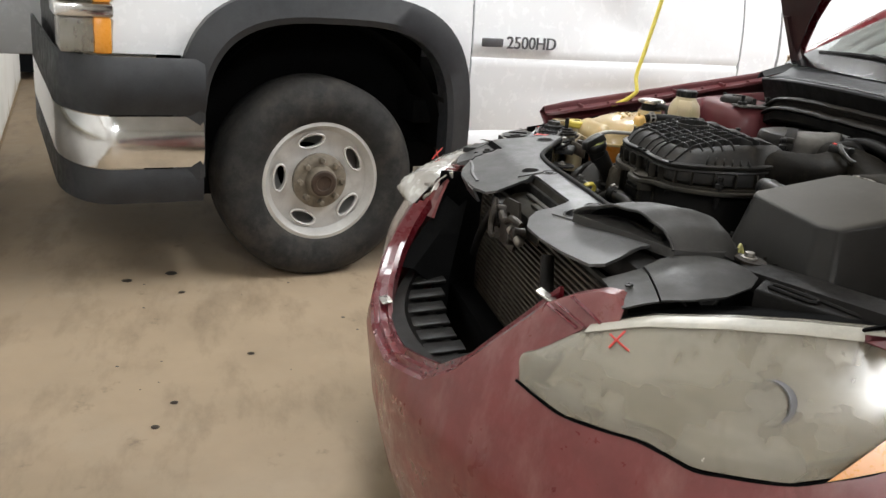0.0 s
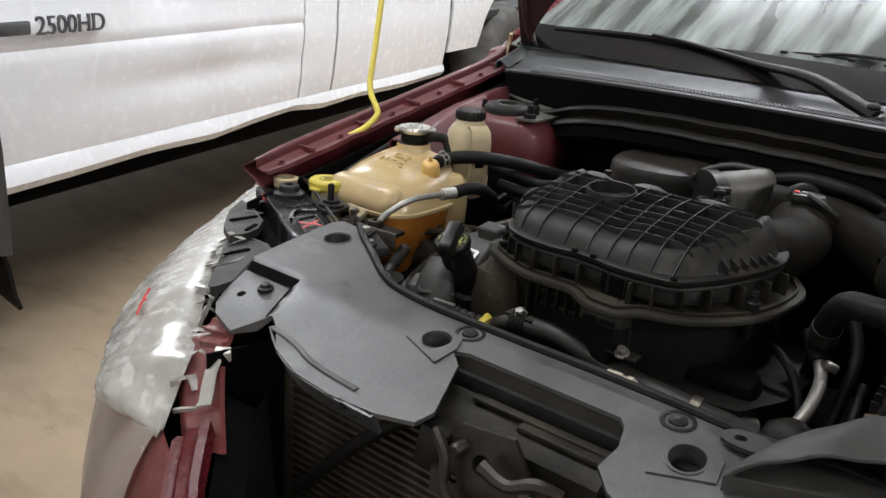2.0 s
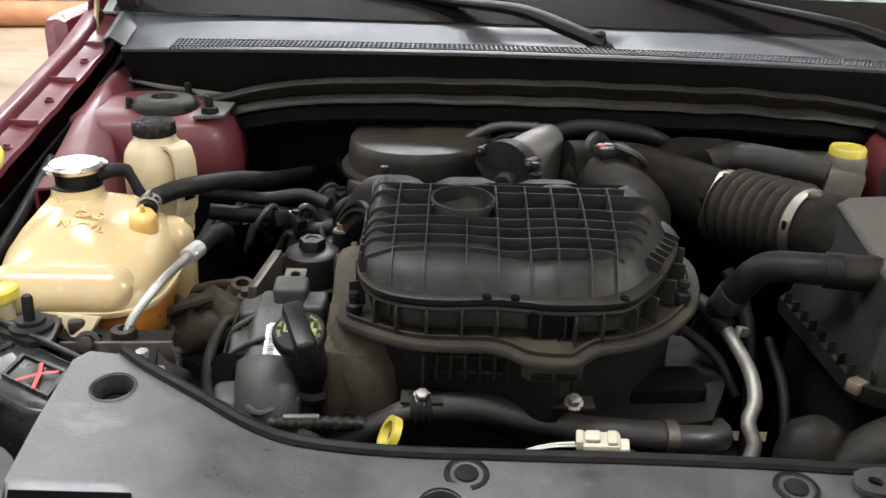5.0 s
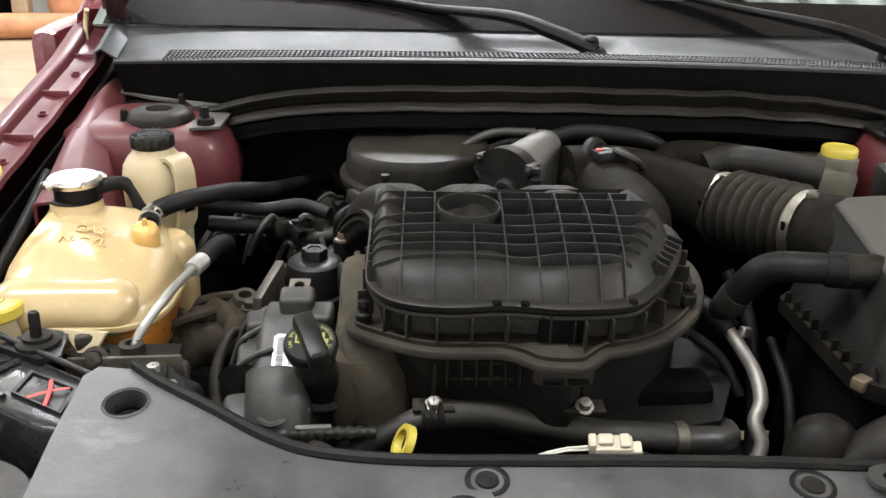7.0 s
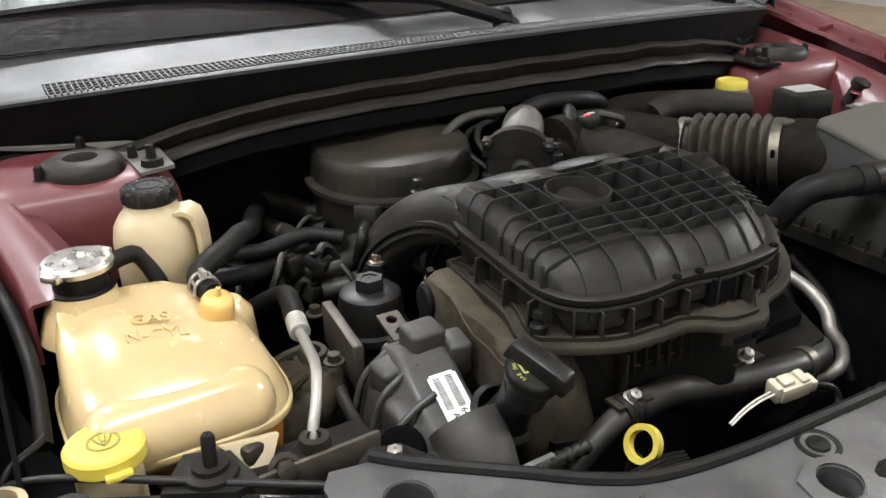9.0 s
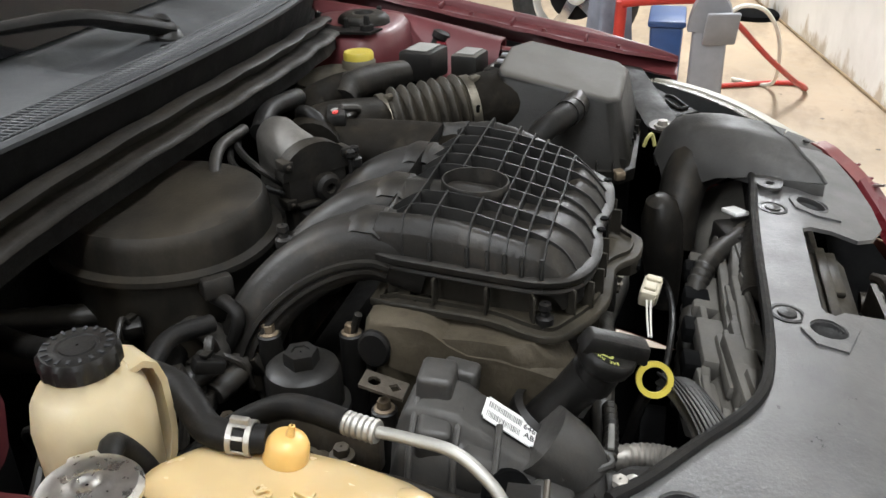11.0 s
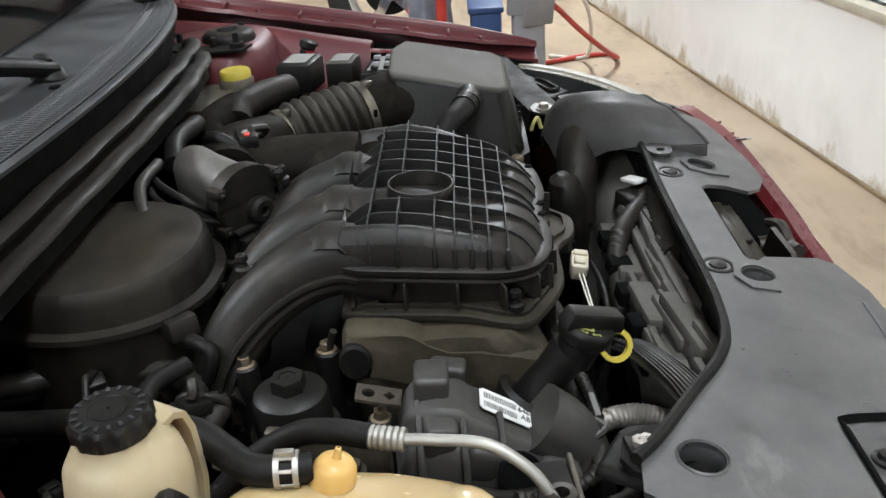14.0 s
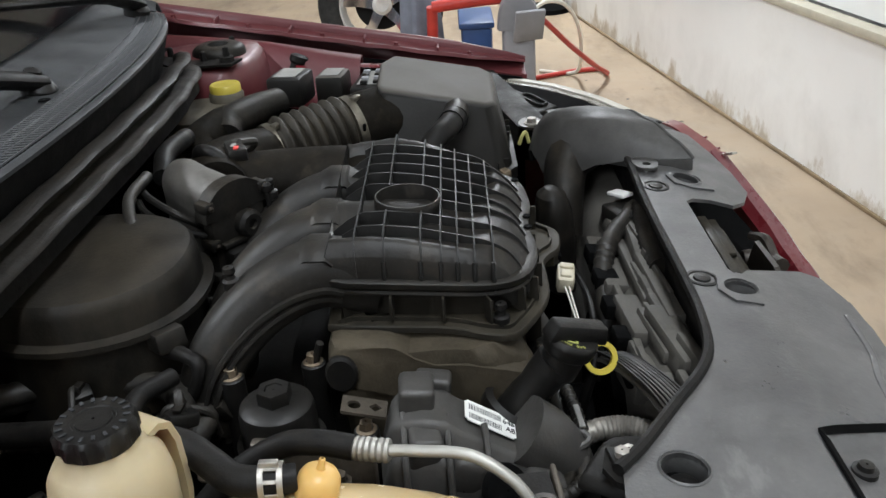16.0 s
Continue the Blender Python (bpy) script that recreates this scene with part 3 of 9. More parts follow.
def tpart(name, bm, material, parent=None, label="", angle=38):
    bmesh.ops.transform(bm, matrix=TM, verts=bm.verts)
    return part(name, bm, material, parent or truck, label, angle)


def side_x(z):
    """How the flank bows: widest at the middle, drawn in above."""
    return -0.02 - 0.10 * ((z - 0.85) / 0.55) ** 2


# front fender skin with the arch cut out of it
rows = []
for k in range(25):
    y = -0.73 + 1.335 * k / 24
    c = min(1.0, abs(y - 0.03) / 0.5)
    lo = 0.83 if y < -0.5 else (0.53 + 0.48 * max(0.0, 1 - c ** (2 / 0.62)) ** 0.31 if y < 0.53 else 0.52)
    rows.append([(side_x(lo + (1.3 - lo) * j / 10), y, lo + (1.3 - lo) * j / 10) for j in range(11)])
tpart("fender", sheet(rows, 0.01), WHITE)
# grey flare round the arch
fl = []
for k in range(33):
    a = math.pi * (-0.02 + 1.06 * k / 32)
    ca, sa = math.cos(a), math.sin(a)
    e = 0.62
    cx = math.copysign(abs(ca) ** e, ca)
    cz = math.copysign(abs(sa) ** e, sa)
    inner = (0.03 - 0.47 * cx, 0.50 + 0.46 * cz)
    outer = (0.035 - 0.57 * cx, 0.50 + 0.57 * cz)
    fl.append([(-0.05, *inner), (0.035, inner[0], inner[1]), (0.045, (inner[0] * 0.8 + outer[0] * 0.2), inner[1] * 0.8 + outer[1] * 0.2), (0.02, outer[0], outer[1]), (-0.04, *outer)])
tpart("wheel_arch_flare", loft(fl, closed=True, caps=True), GREYTRIM, label="dark grey plastic wheel-arch flare")
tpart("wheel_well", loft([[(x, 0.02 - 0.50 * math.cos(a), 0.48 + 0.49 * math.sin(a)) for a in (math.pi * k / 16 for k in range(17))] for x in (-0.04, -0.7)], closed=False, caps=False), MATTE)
tpart("mud_flap", sheet([[(-0.20 + 0.2 * u + 0.012 * f, 0.50 + 0.10 * f + 0.025 * f * f + 0.03 * (1 - u) * f, 0.70 - 0.47 * f - 0.05 * u * (f > 0.9)) for u in (0, 0.25, 0.5, 0.75, 0.95, 1.0)] for f in (k / 12 for k in range(13))], 0.012), RUBBER, label="worn black rubber mud flap")
# black box added to fill the well and keep it dark
tpart("well_filler", box((-0.55, 0.03, 0.62), (0.5, 1.0, 0.72), 0.02), MATTE)


def dent(y, z):
    """Creases pressed into the front door."""
    return -0.035 * math.exp(-((y - 1.35) / 0.22) ** 2 - ((z - 1.02) / 0.12) ** 2) - 0.02 * math.exp(-((y - 1.75) / 0.12) ** 2 - ((z - 0.95) / 0.2) ** 2) \
        - 0.018 * math.exp(-((y - 1.5) / 0.5) ** 2 - ((z - 0.72) / 0.05) ** 2) + 0.012 * math.exp(-((y - 1.5) / 0.1) ** 2 - ((z - 1.05) / 0.08) ** 2)


def door_skin(y0, y1, z0, z1, n=26, m=22):
    return sheet([[(side_x(z) + dent(y, z) - 0.012 * max(0, 1 - abs(z - 0.86) / 0.012), y, z) for z in (z0 + (z1 - z0) * j / m for j in range(m + 1))]
                  for y in (y0 + (y1 - y0) * k / n for k in range(n + 1))], 0.012)


tpart("front_door", door_skin(0.613, 2.02, 0.56, 1.3, 40, 40), WHITE, label="dented white door")
tpart("rear_door", door_skin(2.03, 2.26, 0.56, 1.3, 6, 24), WHITE)
tpart("cab_corner", door_skin(2.275, 3.38, 0.56, 1.3, 10, 24), WHITE)
tpart("bed_side", sheet([[(side_x(z), y, z) for z in ((0.62 if abs(y - 4.35) > 0.52 else 0.62 + 0.36 * math.sqrt(max(0, 1 - ((y - 4.35) / 0.52) ** 2))) + (1.3 - (0.62 if abs(y - 4.35) > 0.52 else 0.62 + 0.36 * math.sqrt(max(0, 1 - ((y - 4.35) / 0.52) ** 2)))) * j / 8 for j in range(9))]
                         for y in (3.42 + 2.0 * k / 30 for k in range(31))], 0.012), WHITE)
sag = curve1((0.61, 0.9, 1.2, 1.5, 1.75, 2.0, 2.2, 2.5, 2.9, 3.4), (0.0, 0.004, 0.012, 0.004, 0.02, 0.03, 0.012, 0.02, 0.012, 0.02))
tpart("rocker_panel", sheet([[(x - 0.5 * sag(y) * (z < 0.55), y, z + sag(y) * (z < 0.55)) for x, z in ((-0.05, 0.56), (-0.035, 0.53), (-0.03, 0.505), (-0.05, 0.48), (-0.12, 0.475))] for y in (0.61 + 2.79 * k / 40 for k in range(41))], 0.01), WHITE, label="dented white rocker panel")
tpart("chassis", box((-0.95, 2.3, 0.42), (1.4, 5.8, 0.12), 0.02), MATTE)
tpart("cab_floor", box((-0.95, 1.9, 0.62), (1.62, 2.95, 0.1), 0.02), MATTE)
tpart("far_flank", box((-1.9, 2.0, 0.95), (0.05, 6.2, 0.7), 0.02), WHITE)
tpart("bonnet", box((-0.97, -0.1, 1.26), (1.75, 1.5, 0.08), 0.03), WHITE)
tpart("cab_roof", box((-0.97, 2.1, 1.86), (1.4, 1.9, 0.06), 0.03), WHITE)
tpart("cab_pillar", box((-0.2, 2.0, 1.58), (0.06, 2.4, 0.6), 0.02, (0, -12, 0)), WHITE)
tpart("windscreen", sheet([[(x, 0.66 + 0.55 * f, 1.29 + 0.56 * f) for x in (-1.72 + 0.12 * f, -0.95, -0.2 - 0.12 * f)] for f in (0, 0.5, 1)], 0.008), CLEAR, label="clear truck windscreen")
tpart("dashboard", box((-0.96, 1.0, 1.2), (1.5, 0.5, 0.2), 0.05), GREYTRIM)
for y in (1.3, 2.55):
    tpart("bench_seat", box((-0.95, y + 0.35, 0.85), (1.4, 0.5, 0.3), 0.06), DRAPE)
    tpart("seat_back", box((-0.95, y + 0.6, 1.2), (1.4, 0.14, 0.6), 0.05, (-10, 0, 0)), DRAPE)
tpart("cab_pillar", box((-1.74, 2.0, 1.58), (0.06, 2.4, 0.6), 0.02, (0, 12, 0)), WHITE)
tpart("cab_back", box((-0.95, 3.36, 1.25), (1.7, 0.05, 1.25), 0.02), WHITE)
tpart("bed_floor", box((-0.95, 4.42, 0.78), (1.75, 2.0, 0.06), 0.01), GREYTRIM, label="grey ribbed bed floor")
for k in range(7):
    tpart("bed_rib", box((-1.55 + 0.2 * k, 4.42, 0.815), (0.06, 1.95, 0.02), 0.006), GREYTRIM)
tpart("tailgate", box((-0.95, 5.43, 1.03), (1.78, 0.05, 0.56), 0.015), WHITE)
# badge: the number as raised letters, the maker's mark as a plain shape
badge = tpart("badge", box((0.0, 0.82, 0.918), (0.004, 0.36, 0.03), 0.001), WHITE, label="white badge with raised grey characters")
tpart("badge_mark", box((0.004, 0.685, 0.918), (0.008, 0.095, 0.034), 0.006, (0, 0, 0)), BADGEM, badge)


def text_mesh(body, size, m, depth=0.0008):
    cu = bpy.data.curves.new("letters", "FONT")
    cu.body, cu.size, cu.extrude, cu.align_x, cu.align_y = body, size, depth, "CENTER", "CENTER"
    ob = bpy.data.objects.new("letters", cu)
    me = ob.to_mesh()
    bm = bmesh.new()
    bm.from_mesh(me)
    ob.to_mesh_clear()
    bpy.data.objects.remove(ob)
    bpy.data.curves.remove(cu)
    bmesh.ops.transform(bm, matrix=m, verts=bm.verts)
    return bm


tpart("badge_letters", text_mesh("2500HD", 0.068, pose(0.003, 0.868, 0.918, 90, 0, 90), 0.004), BADGEM, badge, "raised dull grey letters")
# headlamp, bumper
lamp = tpart("headlamp", box((-0.12, -0.80, 0.885), (0.2, 0.17, 0.115), 0.01), HAZE, label="yellowed headlamp")
tpart("indicator", box((-0.03, -0.755, 0.885), (0.05, 0.055, 0.117), 0.008), AMBER, lamp, "amber corner indicator")
tpart("headlamp", box((-0.12, -0.80, 1.05), (0.2, 0.17, 0.12), 0.01), HAZE)
tpart("indicator", box((-0.03, -0.755, 1.05), (0.05, 0.055, 0.122), 0.008), AMBER)
tpart("lamp_trim", box((-0.1, -0.81, 0.965), (0.2, 0.18, 0.045), 0.01), CHROME, label="chrome strip between the lamps")


def bumper_band(z0, z1, push, yend):
    rows_ = []
    for k in range(15):
        f = k / 14
        if f < 0.55:
            y, x = yend + (-0.74 - yend) * f / 0.55, 0.03
        else:
            a = (f - 0.55) / 0.45 * math.pi / 2
            y, x = -0.74 - 0.16 * math.sin(a), 0.03 - 0.35 * (1 - math.cos(a))
        rows_.append([(x + push * b, y, z0 + (z1 - z0) * j / 6) for j, b in enumerate((0.2, 0.7, 1, 1, 0.9, 0.6, 0.0))])
    rows_.append([(-1.6, -0.91, z) for z in (z0 + (z1 - z0) * j / 6 for j in range(7))])
    return sheet(rows_, 0.012)


tpart("bumper_pad", bumper_band(0.635, 0.825, 0.03, -0.44), GREYTRIM, label="dark grey bumper top pad")
tpart("bumper_bar", bumper_band(0.455, 0.63, 0.025, -0.445), CHROME, label="chrome bumper bar")
tpart("air_dam", bumper_band(0.33, 0.45, 0.012, -0.445), GREYTRIM, label="grey plastic air dam")
tpart("front_panel", box((-0.95, -0.83, 0.95), (1.5, 0.06, 0.5), 0.02), GREYTRIM)


def wheel(y, z, tyre_r, name, x=0.0, blocks=0):
    rim_r = 0.222
    w = tpart(name, lathe([(rim_r * 0.5, -0.20), (rim_r - 0.01, -0.19), (rim_r, -0.02), (rim_r + 0.008, 0.0), (rim_r - 0.008, 0.004), (rim_r - 0.018, -0.012), (rim_r - 0.03, -0.03)],
                          (x, y, z), (1, 0, 0), 48), RIM, label="silver-painted wheel with five oval holes")
    # disc with oval holes
    holes = []
    for k in range(5):
        a = 2 * math.pi * (k + 0.43) / 5
        cy, cz = 0.155 * math.cos(a), 0.155 * math.sin(a)
        holes.append([(cy + 0.052 * math.cos(b) * -math.sin(a) + 0.025 * math.sin(b) * math.cos(a), cz + 0.052 * math.cos(b) * math.cos(a) + 0.025 * math.sin(b) * math.sin(a))
                      for b in (2 * math.pi * j / 16 for j in range(16))])
    disc = plate(circle(0, 0, rim_r - 0.022, 48), holes, lambda a, b: -0.028 + 0.012 * math.cos(min(1, math.hypot(a, b) / 0.2) * math.pi * 1.4), 0.012, sub=0.03)
    bmesh.ops.transform(disc, matrix=Matrix.Translation((x, y, z)) @ Matrix(((0, 0, 1, 0), (1, 0, 0, 0), (0, 1, 0, 0), (0, 0, 0, 1))), verts=disc.verts)
    tpart("wheel_disc", disc, RIM, w)
    tpart("hub", lathe([(0.105, -0.03), (0.105, -0.012), (0.095, -0.006), (0.062, -0.004), (0.056, 0.022), (0.05, 0.03), (0.03, 0.031), (0.028, 0.02), (0.001, 0.018)], (x, y, z), (1, 0, 0), 32), HUBM, w, "grimy hub flange")
    tpart("hub_cap", lathe([(0.05, 0.0), (0.05, 0.030), (0.044, 0.036), (0.03, 0.036), (0.026, 0.03), (0.001, 0.028)], (x, y, z), (1, 0, 0), 24), mat_rust, w, "rusty centre cap")
    for k in range(8):
        a = 2 * math.pi * k / 8
        tpart("lug_nut", lathe([(0.013, -0.01), (0.013, 0.012), (0.009, 0.018), (0.001, 0.018)], (x, y + 0.082 * math.cos(a), z + 0.082 * math.sin(a)), (1, 0, 0), 6), HUBM, w)
    # pressed rims round the holes
    for h in holes:
        tpart("hole_rim", tube([(x - 0.021 + 0.002 * math.cos(math.hypot(*q) * 20), y + q[0], z + q[1]) for q in h + h[:2]], 0.005, 2, 6), RIM, w)
    R = tyre_r
    prof = [(rim_r - 0.005, -0.02), (rim_r + 0.006, 0.004), (rim_r + 0.03, 0.018), (rim_r + 0.07, 0.028), (R - 0.07, 0.026), (R - 0.035, 0.016), (R - 0.012, -0.004), (R - 0.002, -0.03), (R, -0.1), (R, -0.14), (R - 0.002, -0.2),
            (R - 0.03, -0.235), (rim_r, -0.22)]
    tpart("tyre", lathe(prof, (x, y, z), (1, 0, 0), 72, wobble=(lambda k, r: (0.016 if (k // 2) % 2 and r > R - 0.05 else 0.0)) if blocks else None), TYREDUST if blocks else TYRE, w, "dusty grey block-tread tyre" if blocks else "worn black tyre")
    return w


HUBM = mat("grimy_hub", (0.17, 0.145, 0.11), 0.6, metal=0.3, var=0.4, scale=20, spot=0.5)
mat_rust = mat("rusty_hub", (0.045, 0.028, 0.018), 0.7, metal=0.3, var=0.4)
wheel(0.0, 0.377, 0.382, "front_wheel")
wheel(4.35, 0.40, 0.41, "rear_wheel", -0.04, blocks=1)


# ---- the maroon car with its bonnet up ----
car = thing("car", (0, 0.6, 0), "dusty maroon car with raised bonnet and bare grille opening", "car")

PLAN = spline([(0, -0.305, 0), (0.2, -0.288, 0), (0.42, -0.215, 0), (0.6, -0.095, 0), (0.74, 0.06, 0), (0.84, 0.26, 0), (0.89, 0.5, 0), (0.905, 0.8, 0), (0.908, 1.1, 0)], 20)
INSET = ((0.15, 0.3, 0.45, 0.55, 0.6, 0.7, 0.75, 0.84, 0.95), (0.06, 0.02, 0, 0.018, 0.035, 0.085, 0.11, 0.135, 0.16))


def skin(i, z, side=1, out=0.0):
    """A point of the nose's outer skin: i along the plan curve from the middle (0) to the door (160), z its height."""
    k = int(min(max(i, 0), len(PLAN) - 2))
    a, b = PLAN[k], PLAN[k + 1]
    p = a.lerp(b, i - k)
    d = (b - a).normalized()
    ins = float(np.interp(z, *INSET)) - out
    return Vector((side * (p.x - d.y * ins), p.y + d.x * ins, z))


LIP = curve1((0, 8, 25, 31.5, 37.5, 43), (0.475, 0.472, 0.515, 0.565, 0.645, 0.712))
LAMP_LO = curve1((43, 44, 53, 65, 72, 83, 93, 102, 110), (0.64, 0.612, 0.595, 0.603, 0.59, 0.602, 0.637, 0.69, 0.77))
LAMP_HI = curve1((43, 45, 51.5, 60, 72, 82, 92, 102, 110), (0.641, 0.652, 0.705, 0.738, 0.763, 0.776, 0.783, 0.79, 0.795))


WRAP_LO = curve1((41, 46, 53, 65, 83, 93, 102, 110), (0.636, 0.636, 0.63, 0.622, 0.612, 0.637, 0.69, 0.77))
WRAP_HI = curve1((41, 44, 48, 54, 62, 72, 82, 92, 102, 110), (0.64, 0.672, 0.708, 0.732, 0.746, 0.754, 0.762, 0.772, 0.784, 0.792))


def crease(u, v):
    """Sharp lengthwise folds of film drawn tight."""
    a = noise.noise(Vector((u * 0.55 + 0.5 * math.sin(v * 0.4), v * 0.10, 3.0)))
    b = noise.noise(Vector((u * 1.3 - v * 0.12, v * 0.16, 9.0)))
    return 0.0055 * (1 - 3 * abs(a)) + 0.003 * (1 - 3 * abs(b))


def top_edge(i, s):
    if i <= 43:
        return LIP(i) if s > 0 else min(LIP(i), 0.64)
    if s < 0 and i < 110:
        return WRAP_LO(i) - 0.004
    return LAMP_LO(i) - 0.006 if i < 110 else 0.765


for s in (-1, 1):
    ids = [k * 1.0 for k in range(0, 44)] + [43.4] + [44 + k * 1.5 for k in range(0, 45)]
    rows = []
    for i in ids:
        zt = top_edge(i, s) if i <= 43 or i >= 44 else (0.66 if s > 0 else 0.634)
        push = 0.0 if s > 0 else 0.055 * min(1, max(0, (i - 43.5) / 14)) * (1 - min(1, max(0, (i - 80) / 30)))
        rows.append([skin(i, 0.18 + (zt - 0.18) * j / 22, s, push) for j in range(23)])
    bump = part("bumper_cover", sheet(rows, 0.004), REDDUST, car, "dusty scuffed maroon bumper cover")
    # folded lip round the grille opening, in three steps
    lip = []
    for i in ids[:44 if s > 0 else 39]:
        z = LIP(i)
        p = skin(i, z, s)
        q = 1 - min(1, max(0, (i - 25) / 18))
        dirn = Vector((-s * 0.25 - s * (1 - q) * 0.35, 0.9, 0)).normalized()
        lip.append([p, p + dirn * 0.006 + Vector((0, 0, 0.006)), p + dirn * 0.016 + Vector((0, 0, 0.004)), p + dirn * 0.018 + Vector((0, 0, 0.014)), p + dirn * 0.032 + Vector((0, 0, 0.013)),
                    p + dirn * 0.034 + Vector((0, 0, 0.024)), p + dirn * 0.044 + Vector((0, 0, 0.022)), p + dirn * 0.05 + Vector((0, 0, 0.0))])
    part("grille_lip", sheet(lip, 0.003), RED, bump)
    if s < 0:
        # ridged tab from under the cover, and the finger that hangs from it, free of the lower skin
        L = spline([(-0.455, -0.01, 0.737), (-0.463, -0.045, 0.731), (-0.474, -0.056, 0.716), (-0.473, -0.077, 0.70), (-0.452, -0.102, 0.672), (-0.425, -0.122, 0.645), (-0.40, -0.137, 0.622)], 4)
        R = spline([(-0.405, -0.02, 0.742), (-0.412, -0.050, 0.738), (-0.405, -0.064, 0.732), (-0.398, -0.078, 0.72), (-0.377, -0.098, 0.69), (-0.355, -0.115, 0.66), (-0.337, -0.128, 0.632)], 4)
        ramp = []
        for k, (a, b) in enumerate(zip(L, R)):
            f = k / (len(L) - 1)
            out = Vector((-0.3, -0.75, 0.58)) if f < 0.5 else Vector((-0.55, -0.8, 0.2))
            stair = 0.006 * ((f * 7) % 1 > 0.5) * (f < 0.5)
            ramp.append([a + Vector((0.02, 0.03, -0.006))] + [a.lerp(b, u) + out * (h * min(1, 2 * f) + stair) for u, h in ((0, 0), (0.1, 0.004), (0.28, 0.005), (0.33, -0.001), (0.62, 0.0), (0.67, 0.005), (0.9, 0.004), (1, 0))] + [b + Vector((0.001, 0.006, -0.002))])
        part("bumper_tab", sheet(ramp, 0.003), REDDUST, bump, "ridged maroon mounting tab and finger", 40)
        part("tab_clip", box((-0.397, -0.077, 0.722), (0.02, 0.012, 0.016), 0.002, (20, 0, 40)), STRIP2, bump, "bent pale metal clip")
        part("clip_leaf", sheet([[(x - w, y, z - 0.004), (x + w, y - 0.004, z + 0.004)] for x, y, z, w in ((-0.398, -0.085, 0.719, 0.010), (-0.388, -0.102, 0.712, 0.012), (-0.377, -0.116, 0.698, 0.013), (-0.372, -0.124, 0.685, 0.012), (-0.386, -0.126, 0.674, 0.004), (-0.408, -0.128, 0.664, 0.002), (-0.425, -0.128, 0.655, 0.0015))], 0.003), STRIP2, bump)
        loose = []
        for k in range(60):
            i = 42 + 58 * k / 59
            g = math.sin(math.pi * k / 59) ** 0.5
            loose.append([skin(i, 0.24 + (WRAP_LO(i) + 0.01 - 0.24) * j / 16, s, 0.012 + 0.05 * g + 0.5 * crease(i, j)) for j in range(17)])
        part("loose_film", sheet(loose, 0.0006), FILM, bump, "loose clear film hanging over the bumper")
    else:
        # broad finger between the grille opening and the lamp, with its ridged end
        fin = []
        for k in range(18):
            i = 42.6 + 13.4 * k / 17
            lo = 0.63 if i < 43 else LAMP_HI(i) + 0.003
            hi = float(np.interp(i, (42, 43, 46, 51, 54, 56), (0.705, 0.716, 0.735, 0.755, 0.758, 0.745)))
            fin.append([skin(i, lo + (hi - lo) * j / 6, s, -0.004 * (j == 6)) for j in range(7)] + [skin(i, hi + 0.001, s, -0.03)])
        part("bumper_finger", sheet(fin, 0.004), REDDUST, bump)
        for d in (0.0, 1.1, 3.6):
            part("finger_ridge", tube([skin(43.6 + d, 0.716 + d * 0.006, s, 0.001), skin(47 + d, 0.71 + d * 0.005, s, 0.002), skin(50 + d, 0.702 + d * 0.004, s, 0.001)], 0.0035, 5, 8, flat=0.6), RED, bump)
    if s > 0:
        part("tab_clip", box((s * 0.392, -0.112, 0.722), (0.035, 0.014, 0.004), 0.001, (10, 20, s * 40)), STEEL, bump, "bent bright metal clip")
    # black sheet added inside the bumper skin so its maroon back stays dark
    part("bumper_backing", sheet([[skin(i, 0.2 + 0.04 * j, s, -0.03) for j in range(8)] for i in range(62, 118, 7)], 0.003), MATTE, car)
    # headlamp
    rows = []
    for k in range(130 if s < 0 else 0):
        i = 41.6 + (110 - 41.6) * k / 129
        lo, hi, e = WRAP_LO(i), WRAP_HI(i), min(1, k / 14)
        rows.append([skin(i, lo + (hi - lo) * j / 22, s, 0.004 + 0.074 * math.sin(math.pi * min(1, 0.1 + 0.9 * j / 22)) ** 0.6 * e + crease(i, j) * e * min(1, (22 - j) / 4)) for j in range(23)] + [skin(i, hi - 0.002, s, -0.012 * e)])
    for k in range(46 if s > 0 else 0):
        i = 43.2 + (110 - 43.2) * k / 45
        lo, hi = LAMP_LO(i), LAMP_HI(i)
        rows.append([skin(i, lo + (hi - lo) * j / 14, s, 0.006 + 0.014 * math.sin(math.pi * j / 14) ** 0.6 * min(1, k / 6)) for j in range(15)] + [skin(i, hi + 0.004, s, -0.014 * min(1, k / 8)), skin(i, hi + 0.004, s, -0.03 * min(1, k / 8))])
    lens = part("headlight", sheet(rows, 0.003), HAZE if s > 0 else FOIL, car, "hazed yellowed headlight lens" if s > 0 else "headlight wrapped in crumpled clear tape")
    hb = []
    for k in range(46):
        i = 43.2 + (110 - 43.2) * k / 45
        a, b = skin(i, LAMP_HI(i) if s > 0 else WRAP_HI(i) - 0.012, s), skin(i, LAMP_LO(i), s)
        inw = Vector((-s * 0.07, 0.12, 0))
        if s < 0 and i < 58:
            continue
        hb.append([a, a + inw * 0.35 + Vector((0, 0, 0.006)), a + inw + Vector((0, 0, -0.004)), b + inw * 0.8 + Vector((0, 0, 0.03)), b])
    part("lamp_housing", sheet(hb, 0.003), MATTE, lens, "black plastic lamp housing")
    # dark gap line under the lens
    part("lamp_gasket", tube([skin(i, LAMP_LO(i) - 0.004, s, 0.004) for i in range(44, 110, 4)], 0.002, 3, 6), MATTE, lens)
